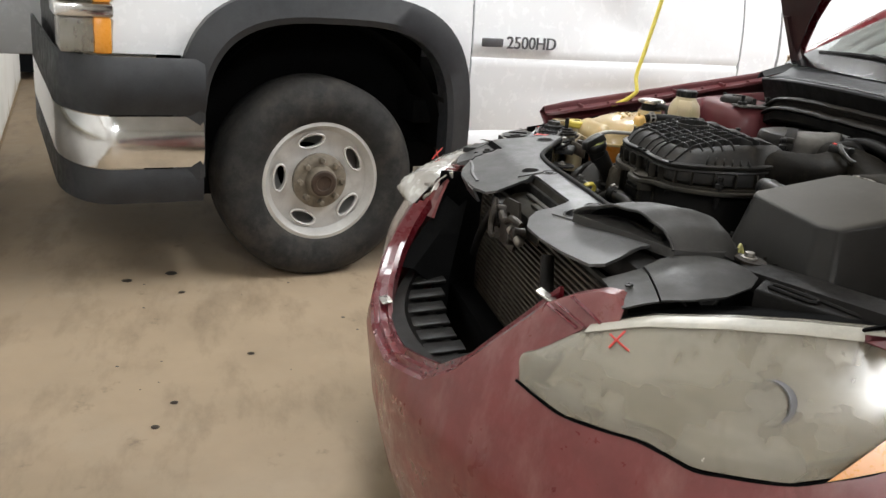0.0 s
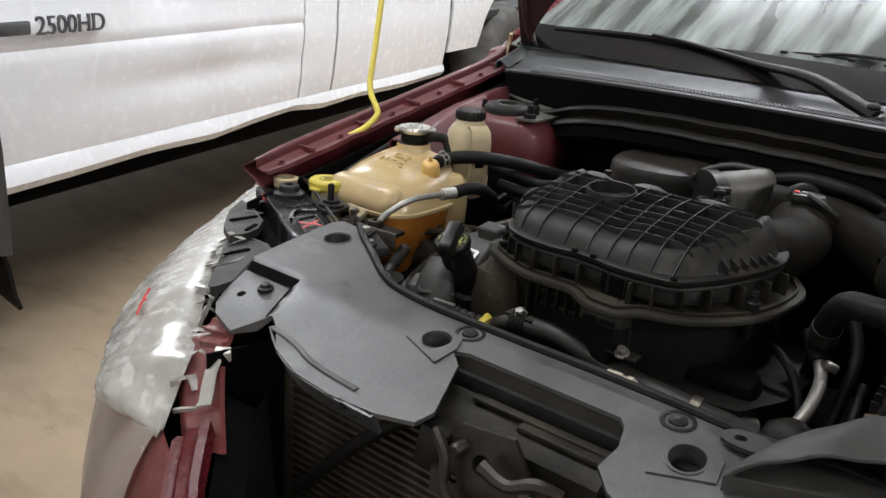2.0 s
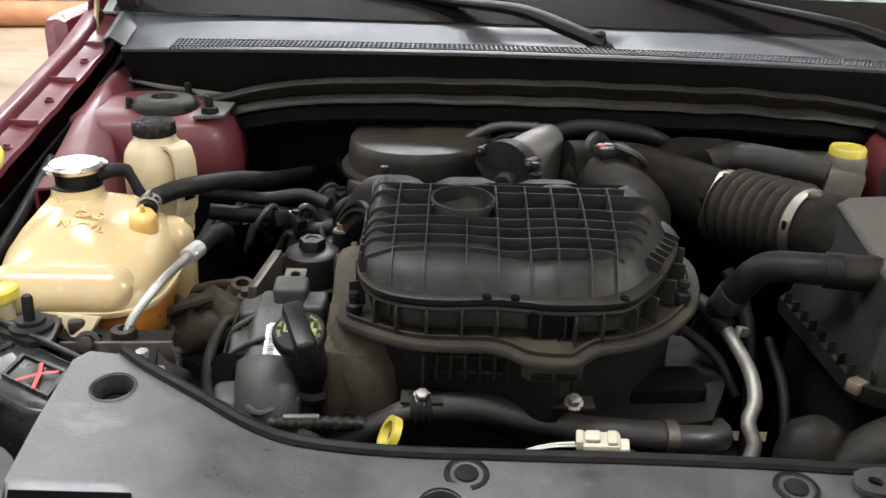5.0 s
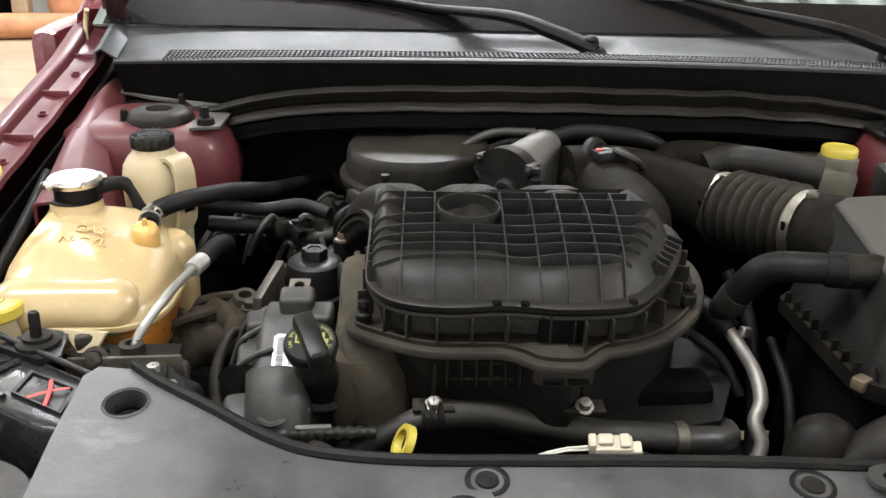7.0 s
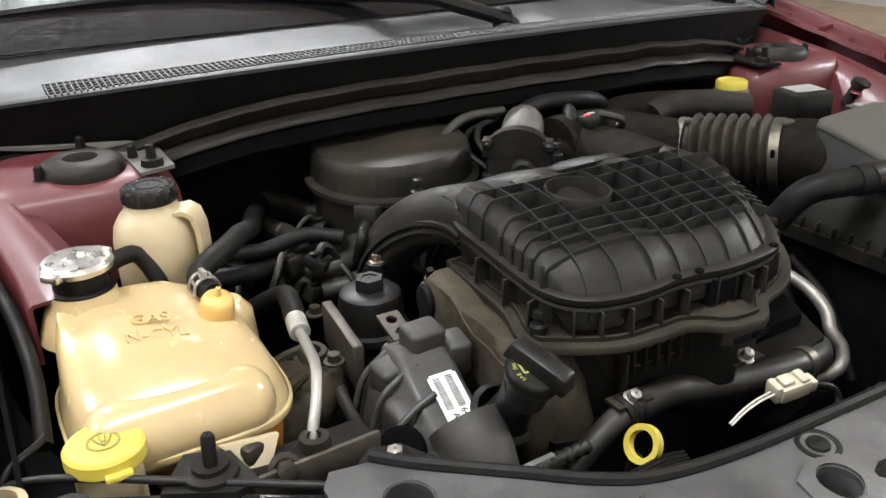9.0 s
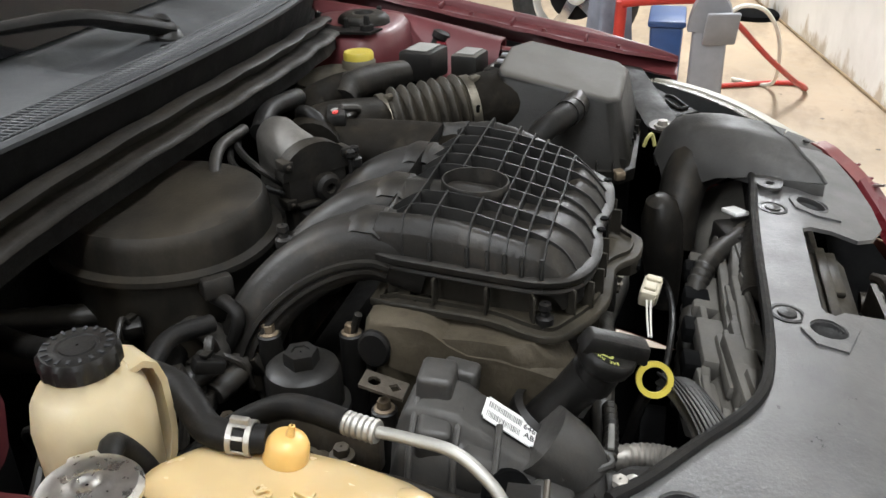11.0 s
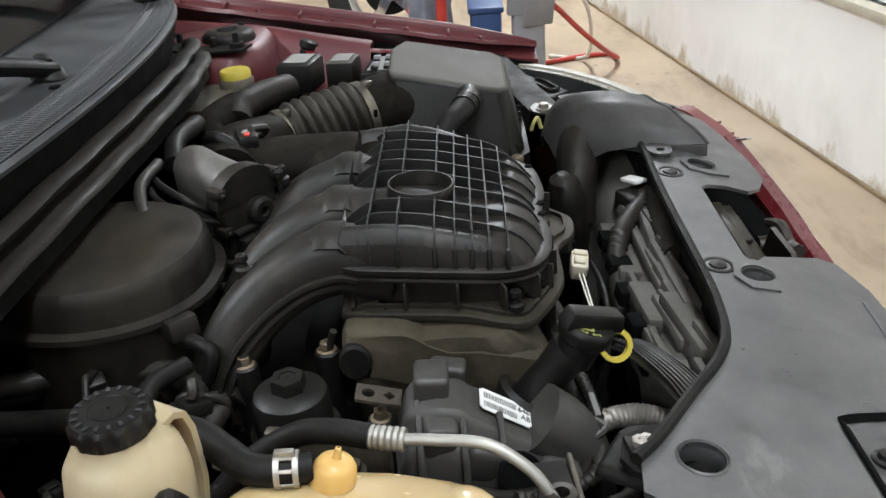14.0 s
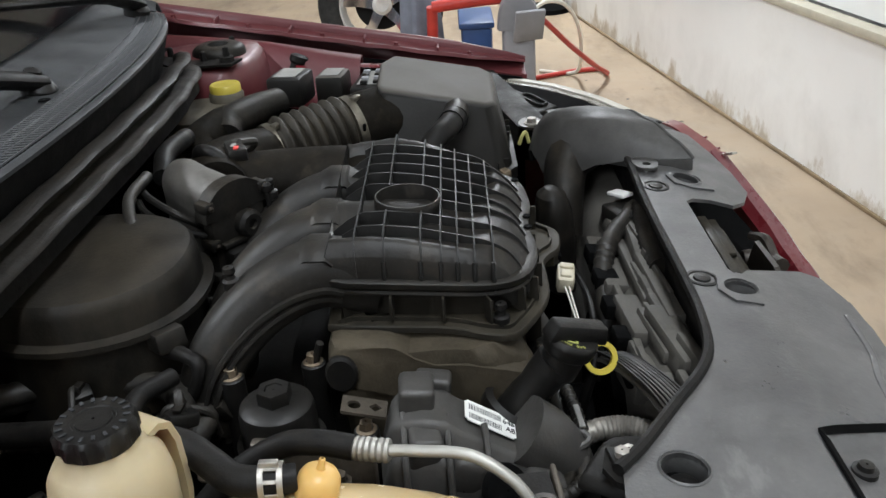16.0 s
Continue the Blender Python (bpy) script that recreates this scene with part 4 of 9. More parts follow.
    if s > 0:
        rows = [[skin(i, LAMP_LO(i) + 0.002 + (0.036 if i > 93 else 0.006 * (i - 87) ) * j / 4 + (i - 82) * 0.0004, s, 0.0225) for j in range(5)] for i in range(87, 107, 2)]
        part("indicator_lens", sheet(rows, 0.002), AMBER, lens, "amber indicator corner")
        refl = [[skin(i, LAMP_LO(i) + 0.012 + (LAMP_HI(i) - LAMP_LO(i) - 0.02) * j / 8, s, -0.012 - 0.02 * math.sin(math.pi * j / 8) - 0.004 * (j % 2)) for j in range(9)] for i in range(48, 108, 3)]
        part("reflector", sheet(refl, 0.002), REFL, lens, "tarnished ribbed reflector")
        part("lens_top_strip", sheet([[skin(i, LAMP_HI(i) - 0.002, s, 0.0135), skin(i, LAMP_HI(i) + 0.003, s, 0.010), skin(i, LAMP_HI(i) + 0.006, s, 0.002), skin(i, LAMP_HI(i) + 0.006, s, -0.012)] for i in range(52, 109, 3)], 0.002), STRIP, lens, "pale edge strip along the lens top")
        pc, nrm = skin(80, 0.685, s, 0.0), Vector((0.42, -0.88, 0.2))
        part("projector_ring", lathe([(0.024, -0.02), (0.026, 0.012), (0.029, 0.014), (0.031, 0.01), (0.031, -0.02)], pc, nrm, 32), GREYPL, lens, "round projector bezel")
        part("projector_glass", lathe([(0.025, -0.006), (0.02, 0.004), (0.01, 0.009), (0.001, 0.010)], pc, nrm, 24), GREYPL, lens, "round projector glass")

    for a, b in (((56, 0.715), (59.5, 0.703)), ((58, 0.725), (56.5, 0.699))) if s > 0 else (((57.5, 0.745), (61, 0.722)), ((60.5, 0.748), (58.5, 0.718))):
        o = 0.0165 if s > 0 else 0.064
        part("marker_stroke", tube([skin(a[0], a[1], s, o), skin((a[0] + b[0]) / 2, (a[1] + b[1]) / 2, s, o + 0.0015), skin(b[0], b[1], s, o + 0.001)], 0.0015, 3, 6), REDMARK, lens, "red grease-pencil stroke")
    # fender: outer skin, rolled top, inner flange
    rows = []
    for k in range(30):
        y0 = 0.19 if s > 0 else 0.262
        y = y0 + (1.17 - y0) * k / 29
        zt = 0.832 + (y - 0.2) * 0.19 if y < 0.9 else 0.965 + (y - 0.9) * 0.3
        i = min(159, max(80.0, float(np.interp(y, [p.y for p in PLAN], range(len(PLAN))))))
        zl = 0.79 if y < 0.42 else (0.70 if y < 0.5 else 0.3)
        pts = []
        for j in range(6):
            z = zl + (zt - 0.05 - zl) * j / 5
            q = skin(i, z, s)
            pts.append((q.x, y, z))
        fade = min(1.0, max(0.0, (y - (0.19 if s > 0 else 0.16)) / 0.16)) ** 0.7
        inner = lambda x, dz: (s * (0.745 + (x - 0.745) * fade - 0.012 * (1 - fade)), y, zt + dz * (0.5 + 0.5 * fade) - 0.012 * (1 - fade) + (0.0012 * math.sin(y * 60) if x < 0.70 else 0))
        pts += [(s * 0.775, y, zt - 0.018 - 0.02 * (1 - fade)), inner(0.754, -0.004), inner(0.746, 0.0), inner(0.740, -0.001), inner(0.737, -0.006), inner(0.735, -0.015), inner(0.716, -0.019), inner(0.706, -0.017), inner(0.699, -0.016), inner(0.697, -0.023)]
        rows.append(pts)
    fen = part("fender", sheet(rows, 0.003), TOWERM, car, "dusty maroon front fender", 50)
    for k in range(5):
        y = 0.3 + 0.14 * k
        zt = 0.832 + (y - 0.2) * 0.19
        part("fender_bolt", bolt((s * 0.716, y, zt - 0.018), 0.0045, 0.006, (0, 0, 1)), TOWERM, fen)
        part("flange_rib", box((s * 0.7185, y + 0.06, zt - 0.003), (0.038, 0.005, 0.012), 0.0015), TOWERM, fen)
    # inner apron in near-black, which makes the gap dark, and maroon strut tower
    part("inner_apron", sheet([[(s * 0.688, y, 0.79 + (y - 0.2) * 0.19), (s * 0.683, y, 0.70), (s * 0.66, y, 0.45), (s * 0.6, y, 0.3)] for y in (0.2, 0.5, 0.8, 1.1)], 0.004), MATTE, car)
    wing = []
    for k in range(13):
        y = 0.50 + 0.56 * k / 12
        xi, xo = curve1((0.52, 0.71, 0.97, 1.06), (0.60, 0.645, 0.69, 0.705))(y), curve1((0.52, 0.75, 1.05), (0.652, 0.683, 0.722))(y)
        z = curve1((0.5, 0.7, 0.9, 1.06), (0.862, 0.897, 0.915, 0.93))(y)
        wing.append([(s * xo, y, z - 0.06), (s * xo, y, z - 0.004), (s * (xo - 0.004), y, z), (s * (xi + 0.01), y, z + 0.004), (s * xi, y, z + 0.002), (s * (xi - 0.004), y, z - 0.006), (s * (xi - 0.02), y, z - 0.012), (s * (xi - 0.035), y, z - 0.10)])
    part("inner_wing_rail", sheet(wing, 0.004), TOWERM, car, "maroon inner wing rail", 75)
    tw = []
    for f, r, z in ((0, 0.12, 0.795), (0.3, 0.125, 0.825), (0.6, 0.12, 0.868), (0.8, 0.112, 0.888), (0.92, 0.098, 0.899), (1.0, 0.06, 0.904)):
        tw.append([(s * (0.582 + 0.0) + r * 1.02 * math.copysign(abs(math.cos(a)) ** 0.75, math.cos(a)), 0.755 + r * math.copysign(abs(math.sin(a)) ** 0.75, math.sin(a)) * (1.05 if math.sin(a) > 0 else 0.72), z) for a in (2 * math.pi * k / 32 for k in range(32))])
    tower = part("strut_tower", loft(tw), TOWERM, car, "glossy maroon strut tower")
    part("tower_foot", loft([[(x, y, z) for x, y, _ in tw[0]] for z in (0.45, 0.796)], caps=False), MATTE, tower, "black foot of the tower")
    part("strut_mount", lathe([(0.047, 0), (0.046, 0.009), (0.041, 0.015), (0.034, 0.018), (0.019, 0.018), (0.016, 0.009), (0.001, 0.008)], (s * 0.561, 0.742, 0.901), (0, 0, 1), 32), DUSTY, tower, "dusty round strut mount")
    part("strut_nut", bolt((s * 0.561, 0.742, 0.909), 0.008, 0.006), MATTE, tower)
    for px, py in ((s * 0.607, 0.728), (s * 0.503, 0.755), (s * 0.55, 0.825)):
        part("strut_stud", lathe([(0.011, 0), (0.011, 0.006), (0.006, 0.008), (0.005, 0.022), (0.003, 0.024), (0.001, 0.024)], (px, py, 0.897), (0, 0, 1), 8), DARK, tower)

# ---- grille frame inside the opening ----
gf = part("grille_frame", sheet([[(x, -0.262 + 0.9 * x * x, 0.498 + 0.6 * x * x * abs(x)), (x * 0.97, -0.235 + 0.8 * x * x, 0.505 + 0.6 * x * x * abs(x)), (x * 0.95, -0.225 + 0.7 * x * x, 0.49), (x * 0.94, -0.14, 0.46), (x * 0.9, -0.13, 0.40)]
                                 for x in (-0.38 + 0.76 * k / 30 for k in range(31))], 0.003), PLASTIC, car, "black plastic grille frame")
for k in range(11):
    x = -0.33 + 0.066 * k
    part("grille_slat", box((x, -0.185 + 0.55 * x * x, 0.487 + 0.25 * x * x), (0.045, 0.085, 0.007), 0.002, (6, -s * 0, 0)), PLASTIC, gf)
for s in (-1, 1):
    part("grille_side", sheet([[(s * (0.28 + 0.1 * f), -0.215 + 0.13 * f, 0.535 + 0.14 * f), (s * (0.255 + 0.1 * f), -0.18 + 0.12 * f, 0.535 + 0.12 * f), (s * (0.26 + 0.1 * f), -0.10 + 0.06 * f, 0.47 + 0.2 * f)] for f in (k / 8 for k in range(9))], 0.003), MATTE, gf)
part("bright_clip", box((-0.131, -0.262, 0.511), (0.04, 0.022, 0.003), 0.001, (12, 0, 5)), STEEL, gf, "small bright metal clip")
part("bumper_beam", box((0, -0.03, 0.40), (1.1, 0.06, 0.12), 0.015), MATTE, car)
part("air_duct_panel", sheet([[(-0.40 + 0.03 * f, -0.10 + 0.11 * f, z) for z in (0.25, 0.45, 0.66, 0.73)] for f in (0, 0.4, 0.8, 1.0)], 0.004), MATTE, car)
part("air_duct_panel", sheet([[(0.40 - 0.03 * f, -0.10 + 0.11 * f, z) for z in (0.25, 0.45, 0.64, 0.69)] for f in (0, 0.4, 0.8, 1.0)], 0.004), MATTE, car)
part("undertray", box((0, 0.45, 0.22), (1.3, 0.95, 0.02), 0.004), MATTE, car)

# ---- windscreen, cowl, bonnet ----
def arc(x, bow):
    """Plan bow of cowl and glass."""
    return -bow * (1 - (x / 0.7) ** 2)


rows = []
for k in range(31):
    x = -0.72 + 1.44 * k / 30
    rows.append([(x * (1 - 0.10 * f), 0.965 + 0.78 * f + arc(x, 0.055), 1.0 + 0.43 * f - 0.04 * f * f + 0.008 * (1 - (x / 0.72) ** 2)) for f in (j / 10 for j in range(11))])
glass = part("windscreen", sheet(rows, 0.005), GLASS, car, "grimy windscreen with reflected streaks in its colour")
rows = []
for k in range(31):
    x = -0.70 + 1.40 * k / 30
    rows.append([(x * (1 - 0.10 * f), 0.959 + 0.78 * f + arc(x, 0.055), 1.0025 + 0.43 * f - 0.04 * f * f + 0.008 * (1 - (x / 0.72) ** 2)) for f in (0, 0.05, 0.1)])
part("glass_border", sheet(rows, 0.001), FRIT, glass, "black printed glass border")
# cowl: panel with grille bars, pressed wiper well, front face, seal
def cowl_edge(x):
    """The cowl's front edge: bowed forward in the middle."""
    return 0.722 + 0.137 * (x / 0.64) ** 2, 0.999 - 0.036 * (x / 0.64) ** 2


def cowl_back(x):
    return 0.925 + 0.055 * (x / 0.7) ** 2, 1.008 - 0.004 * (x / 0.7) ** 2


def cowl_z(x, f):
    """Height of the panel; f runs from the front edge (0) to the glass (1)."""
    z0, z1 = cowl_edge(x)[1], cowl_back(x)[1]
    z = z0 + (z1 - z0) * f - 0.007 * math.sin(math.pi * min(1.0, f * 1.1))
    well = min(1.0, max(0.0, (x + 0.135) / 0.02)) * min(1.0, max(0.0, (0.135 - x) / 0.03)) * min(1.0, max(0.0, (f - 0.31) / 0.08)) * min(1.0, max(0.0, (0.84 - f) / 0.16))
    return z - 0.013 * well * well * (3 - 2 * well)


def cowl_at(x, f, lift=0.0):
    a, b = cowl_edge(x)[0], cowl_back(x)[0]
    return Vector((x, a + (b - a) * f, cowl_z(x, f) + lift))


rows = []
for k in range(89):
    x = -0.66 + 1.32 * k / 88
    y0, z0 = cowl_edge(x)
    rows.append([cowl_at(x, 1 - j / 22) for j in range(22)] + [Vector((x, y0 + 0.006, z0 + 0.0015)), Vector((x, y0 + 0.001, z0 + 0.0015)), Vector((x, y0 - 0.003, z0 - 0.001)), Vector((x, y0 - 0.003, z0 - 0.005))])
cowl = part("cowl_panel", sheet(rows, 0.003), COWLM, car, "dusty black plastic cowl panel with fine grille bars", 50)
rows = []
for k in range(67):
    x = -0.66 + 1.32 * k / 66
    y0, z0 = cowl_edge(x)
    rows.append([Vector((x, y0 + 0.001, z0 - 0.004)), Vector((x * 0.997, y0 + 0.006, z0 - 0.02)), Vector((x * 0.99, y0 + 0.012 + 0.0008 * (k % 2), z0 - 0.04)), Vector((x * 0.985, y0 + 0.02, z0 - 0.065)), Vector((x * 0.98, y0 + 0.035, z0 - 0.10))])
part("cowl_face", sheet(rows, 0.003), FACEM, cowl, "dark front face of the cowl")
# grille: black band with the slots' shade in its colour, crossed by thin bars
part("grille_slot_shade", sheet([[cowl_at(x, f, 0.0012) for f in (0.05, 0.1, 0.15, 0.2, 0.25, 0.29)] for x in (-0.575 + 1.175 * k / 80 for k in range(81))], 0.0004), MATTE, cowl)
bar0 = None
for k in range(168):
    x = -0.573 + 1.17 * k / 167
    a, b = cowl_at(x, 0.045), cowl_at(x, 0.295)
    tilt = math.degrees(math.atan2(b.z - a.z, b.y - a.y))
    m_ = pose(x, (a.y + b.y) / 2, (a.z + b.z) / 2 + 0.0014, tilt, 0, 0)
    if bar0 is None:
        bar0 = part("grille_bar", box((0, 0, 0), (0.0024, 0.05, 0.0036), 0.0006, seg=1), COWLM, cowl)
        bar0.matrix_parent_inverse = Matrix()
        bar0.matrix_basis = cowl.matrix_world.inverted() @ m_
    else:
        shared("grille_bar", bar0, m_, cowl)
for f in (0.045, 0.13, 0.21, 0.295):
    part("grille_rail", tube([cowl_at(-0.575 + 1.175 * k / 40, f, 0.0026) for k in range(41)], 0.0013, 1, 6), COWLM, cowl)
part("wiper_well", sheet([[cowl_at(x, f, 0.0012) for f in (0.40, 0.46, 0.52, 0.58, 0.64, 0.68)] for x in (-0.112 + 0.214 * k / 14 for k in range(15))], 0.001), COWLM, cowl, "dark smooth wiper well")
part("drain_hole", lathe([(0.001, 0), (0.007, 0.0), (0.0075, -0.001)], cowl_at(0.03, 0.45, 0.0035), (0, 0, 1), 14), MATTE, cowl)
SEAL = [(0.018, -0.004), (0.014, 0.008), (0.006, 0.011), (-0.004, 0.010), (-0.009, 0.006), (-0.008, 0.0025), (0.004, 0.0), (0.006, -0.010), (-0.012, -0.0125), (-0.020, -0.0155), (-0.0215, -0.0195), (-0.015, -0.0225), (0.0, -0.018), (0.012, -0.012)]
SEAL_Y = curve1((-0.53, -0.48, -0.40, -0.25, 0, 0.2, 0.35, 0.47, 0.53), (0.80, 0.782, 0.752, 0.732, 0.716, 0.718, 0.738, 0.775, 0.80))
SEAL_Z = curve1((-0.53, -0.50, -0.45, -0.38, -0.25, 0, 0.25, 0.38, 0.45, 0.50, 0.53), (0.895, 0.90, 0.916, 0.935, 0.947, 0.953, 0.949, 0.937, 0.925, 0.912, 0.905))
part("cowl_seal", loft([[(x, SEAL_Y(x) + dy, SEAL_Z(x) + dz + 0.0008 * math.sin(x * 55)) for dy, dz in SEAL] for x in (-0.53 + 1.06 * k / 60 for k in range(61))]), SEALM, cowl, "black rubber bonnet seal with a lower lip", 60)
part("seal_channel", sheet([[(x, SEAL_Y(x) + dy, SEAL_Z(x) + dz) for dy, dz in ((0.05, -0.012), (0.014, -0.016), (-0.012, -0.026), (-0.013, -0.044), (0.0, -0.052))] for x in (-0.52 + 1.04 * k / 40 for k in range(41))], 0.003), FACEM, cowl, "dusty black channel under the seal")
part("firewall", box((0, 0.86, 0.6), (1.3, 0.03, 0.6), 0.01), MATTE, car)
for sd in (-1, 1):
    foot = part("cowl_foot", plate([(sd * a, b) for a, b in ((0.508, 0.69), (0.468, 0.70), (0.468, 0.80), (0.53, 0.857), (0.61, 0.872), (0.635, 0.89), (0.66, 0.90), (0.66, 0.885), (0.60, 0.85), (0.545, 0.835), (0.512, 0.78))][::sd], (), lambda x, y: 0.905 + 0.06 * max(0, y - 0.8), 0.004, sub=0.05), SHROUD if sd < 0 else DARK, cowl, "dusty grey cowl foot" if sd < 0 else "black cowl foot")
    part("foot_stud", lathe([(0.013, 0), (0.012, 0.008), (0.006, 0.009), (0.005, 0.024), (0.001, 0.025)], (sd * 0.49, 0.712, 0.905), (0, 0, 1), 8), DARK, cowl)
# wiper arms
def wiper(px, py, pz, pts, blade):
    w = part("wiper_arm", tube(pts, [0.019, 0.019, 0.016, 0.011, 0.008, 0.006], 8, 12, flat=0.6), RUBBER, car, "matt black wiper arm")
    part("wiper_pivot", lathe([(0.02, -0.02), (0.022, 0.006), (0.016, 0.014), (0.009, 0.016), (0.001, 0.012)], (px, py, pz), (0, -0.3, 1), 20), PLASTIC, w)
    part("pivot_nut", lathe([(0.011, 0), (0.0105, 0.004), (0.006, 0.007), (0.001, 0.0075)], (px - 0.004, py, pz + 0.024), (0.1, -0.3, 1), 16), DARK, w, "dark domed pivot nut")
    part("wiper_blade", tube(blade, 0.006, 6, 6), RUBBER, w, "slim rubber wiper blade")
    return w


wiper(0.071, 0.837, 0.985, [(0.075, 0.836, 0.996), (0.01, 0.858, 1.018), (-0.056, 0.882, 1.036), (-0.17, 0.945, 1.038), (-0.31, 0.985, 1.052), (-0.40, 1.0, 1.058)], [(-0.64, 1.02, 1.042), (-0.42, 1.0, 1.052), (-0.22, 0.985, 1.044), (-0.12, 0.98, 1.036)])
wr = wiper(0.55, 0.868, 0.985, [(0.553, 0.866, 0.996), (0.50, 0.872, 1.014), (0.44, 0.885, 1.03), (0.33, 0.945, 1.045), (0.22, 0.985, 1.062), (0.13, 1.01, 1.072)], [(-0.2, 1.015, 1.045), (0.0, 1.01, 1.052), (0.2, 1.005, 1.052), (0.4, 1.0, 1.042)])
# stepped steel frame that carries the long blade
for x0, x1, z in ((-0.1, 0.14, 1.068), (0.06, 0.30, 1.066), (-0.16, 0.02, 1.060), (0.22, 0.36, 1.058)):
    part("blade_yoke", tube([(x0, 1.012, z - 0.012), (x0 + (x1 - x0) * 0.25, 1.012, z), (x0 + (x1 - x0) * 0.75, 1.01, z), (x1, 1.005, z - 0.012)], 0.0055, 4, 6, flat=0.6), RUBBER, wr)
for k in range(9):
    part("blade_clip", box((-0.14 + 0.06 * k, 1.008, 1.054), (0.014, 0.012, 0.016), 0.002), RUBBER, wr)
# bonnet: skin and inner frame, hinged at the cowl, leaning back
def bonnet_rows(v1, w0, w1, lift, rise, n=14, m=24):
    """Rows across the raised bonnet, from its curved rear edge up to the nose; it leans forward over the bay."""
    out = []
    for k in range(n + 1):
        f = k / n
        row = []
        for j in range(m + 1):
            u = -1 + 2 * j / m
            v0 = rise * (1 - abs(u) ** 3)
            v = v0 + (v1 - 0.06 * u * u - v0) * f
            x = u * (w0 + (w1 - w0) * f)
            crown = lift + 0.035 * (1 - u * u)
            row.append((x, 1.0 - 0.454 * v + 0.891 * crown, 0.985 + 0.891 * v + 0.454 * crown))
        out.append(row)
    return out


bonnet = part("bonnet", sheet(bonnet_rows(1.12, 0.715, 0.60, 0.02, 0.34), 0.004), RED, car, "raised maroon bonnet")
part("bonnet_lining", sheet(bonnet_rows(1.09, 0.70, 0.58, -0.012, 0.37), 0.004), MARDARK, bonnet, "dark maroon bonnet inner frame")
for s in (-1, 1):
    part("bonnet_hinge", tube([(s * 0.665, 0.99, 0.965), (s * 0.67, 0.985, 1.0), (s * 0.68, 0.96, 1.06), (s * 0.67, 0.92, 1.14)], [0.012, 0.016, 0.022, 0.03], 6, 8, flat=0.5), MARDARK, bonnet, "dark maroon hinge arm")
    part("hinge_hook", tube([(s * 0.735, 0.975, 0.965), (s * 0.738, 0.985, 0.985), (s * 0.736, 0.99, 1.01), (s * 0.732, 0.985, 1.02)], 0.004, 6, 8), CREAM, car, "pale rubber grommet hook")
    part("scuttle_corner", sheet([[(s * 0.69, 0.87 + 0.17 * f, 0.955 + 0.055 * f), (s * 0.69, 0.875 + 0.17 * f, 0.972 + 0.055 * f), (s * 0.68, 0.875 + 0.17 * f, 0.977 + 0.055 * f), (s * 0.655, 0.87 + 0.17 * f, 0.964 + 0.05 * f)] for f in (0, 0.2, 0.4, 0.7, 1.0)], 0.003), COWLM, cowl, "raised cowl end rim")
    part("a_pillar", tube([(s * 0.73, 1.02, 0.99), (s * 0.70, 1.4, 1.21), (s * 0.65, 1.8, 1.42)], 0.035, 6, 10), RED, car)
    part("door_side", box((s * 0.86, 2.2, 0.66), (0.06, 2.2, 0.62), 0.03), RED, car)
    part("side_glass", sheet([[(s * 0.835, y, 0.965), (s * 0.78, y, 1.16), (s * 0.67, y, 1.385 - 0.05 * abs(y - 2.3))] for y in (1.45, 1.9, 2.4, 2.9, 3.15)], 0.005), CLEAR, car, "clear side window")
    part("door_pillar", tube([(s * 0.845, 2.25, 0.96), (s * 0.79, 2.27, 1.16), (s * 0.675, 2.3, 1.39)], 0.03, 4, 8), RED, car)
    part("roof_rail", tube([(s * 0.65, 1.78, 1.415), (s * 0.66, 2.4, 1.43), (s * 0.65, 3.08, 1.39), (s * 0.72, 3.45, 1.02)], 0.035, 5, 8), RED, car)
    part("front_wheel", lathe([(0.2, -0.1), (0.31, -0.09), (0.325, -0.05), (0.325, 0.05), (0.31, 0.09), (0.2, 0.1)], (s * 0.76, 0.72, 0.325), (1, 0, 0), 40), TYRE, car, "black tyre")
    part("rear_wheel", lathe([(0.2, -0.1), (0.31, -0.09), (0.325, -0.05), (0.325, 0.05), (0.31, 0.09), (0.2, 0.1)], (s * 0.76, 3.48, 0.325), (1, 0, 0), 40), TYRE, car, "black tyre")
part("roof", sheet([[(x, 1.78 + 1.3 * f, 1.40 + 0.05 * math.sin(f * 3.1) - 0.03 * (x / 0.65) ** 2) for x in (-0.66, -0.4, 0, 0.4, 0.66)] for f in (0, 0.25, 0.5, 0.75, 1)], 0.01), RED, car)
part("rear_body", box((0, 3.5, 0.68), (1.76, 1.3, 0.62), 0.08), RED, car)
for s in (-1, 1):
    part("front_seat", box((s * 0.38, 2.2, 0.72), (0.5, 0.5, 0.25), 0.06), DRAPE, car)
    part("seat_back", box((s * 0.38, 2.48, 1.0), (0.5, 0.14, 0.6), 0.06, (-14, 0, 0)), DRAPE, car)
part("rear_glass", sheet([[(x, 3.08 + 0.4 * f, 1.39 - 0.4 * f) for x in (-0.62, 0, 0.62)] for f in (0, 1)], 0.005), CLEAR, car)
part("dashboard", sheet([[(x, 1.12 + 0.5 * f + arc(x, 0.05), 0.98 + 0.03 * math.sin(f * 3)) for x in (-0.66, -0.33, 0, 0.33, 0.66)] for f in (0, 0.3, 0.6, 1)], 0.02), PLASTIC, car)
part("cabin_floor", box((0, 2.3, 0.4), (1.7, 2.4, 0.1), 0.02), MATTE, car)
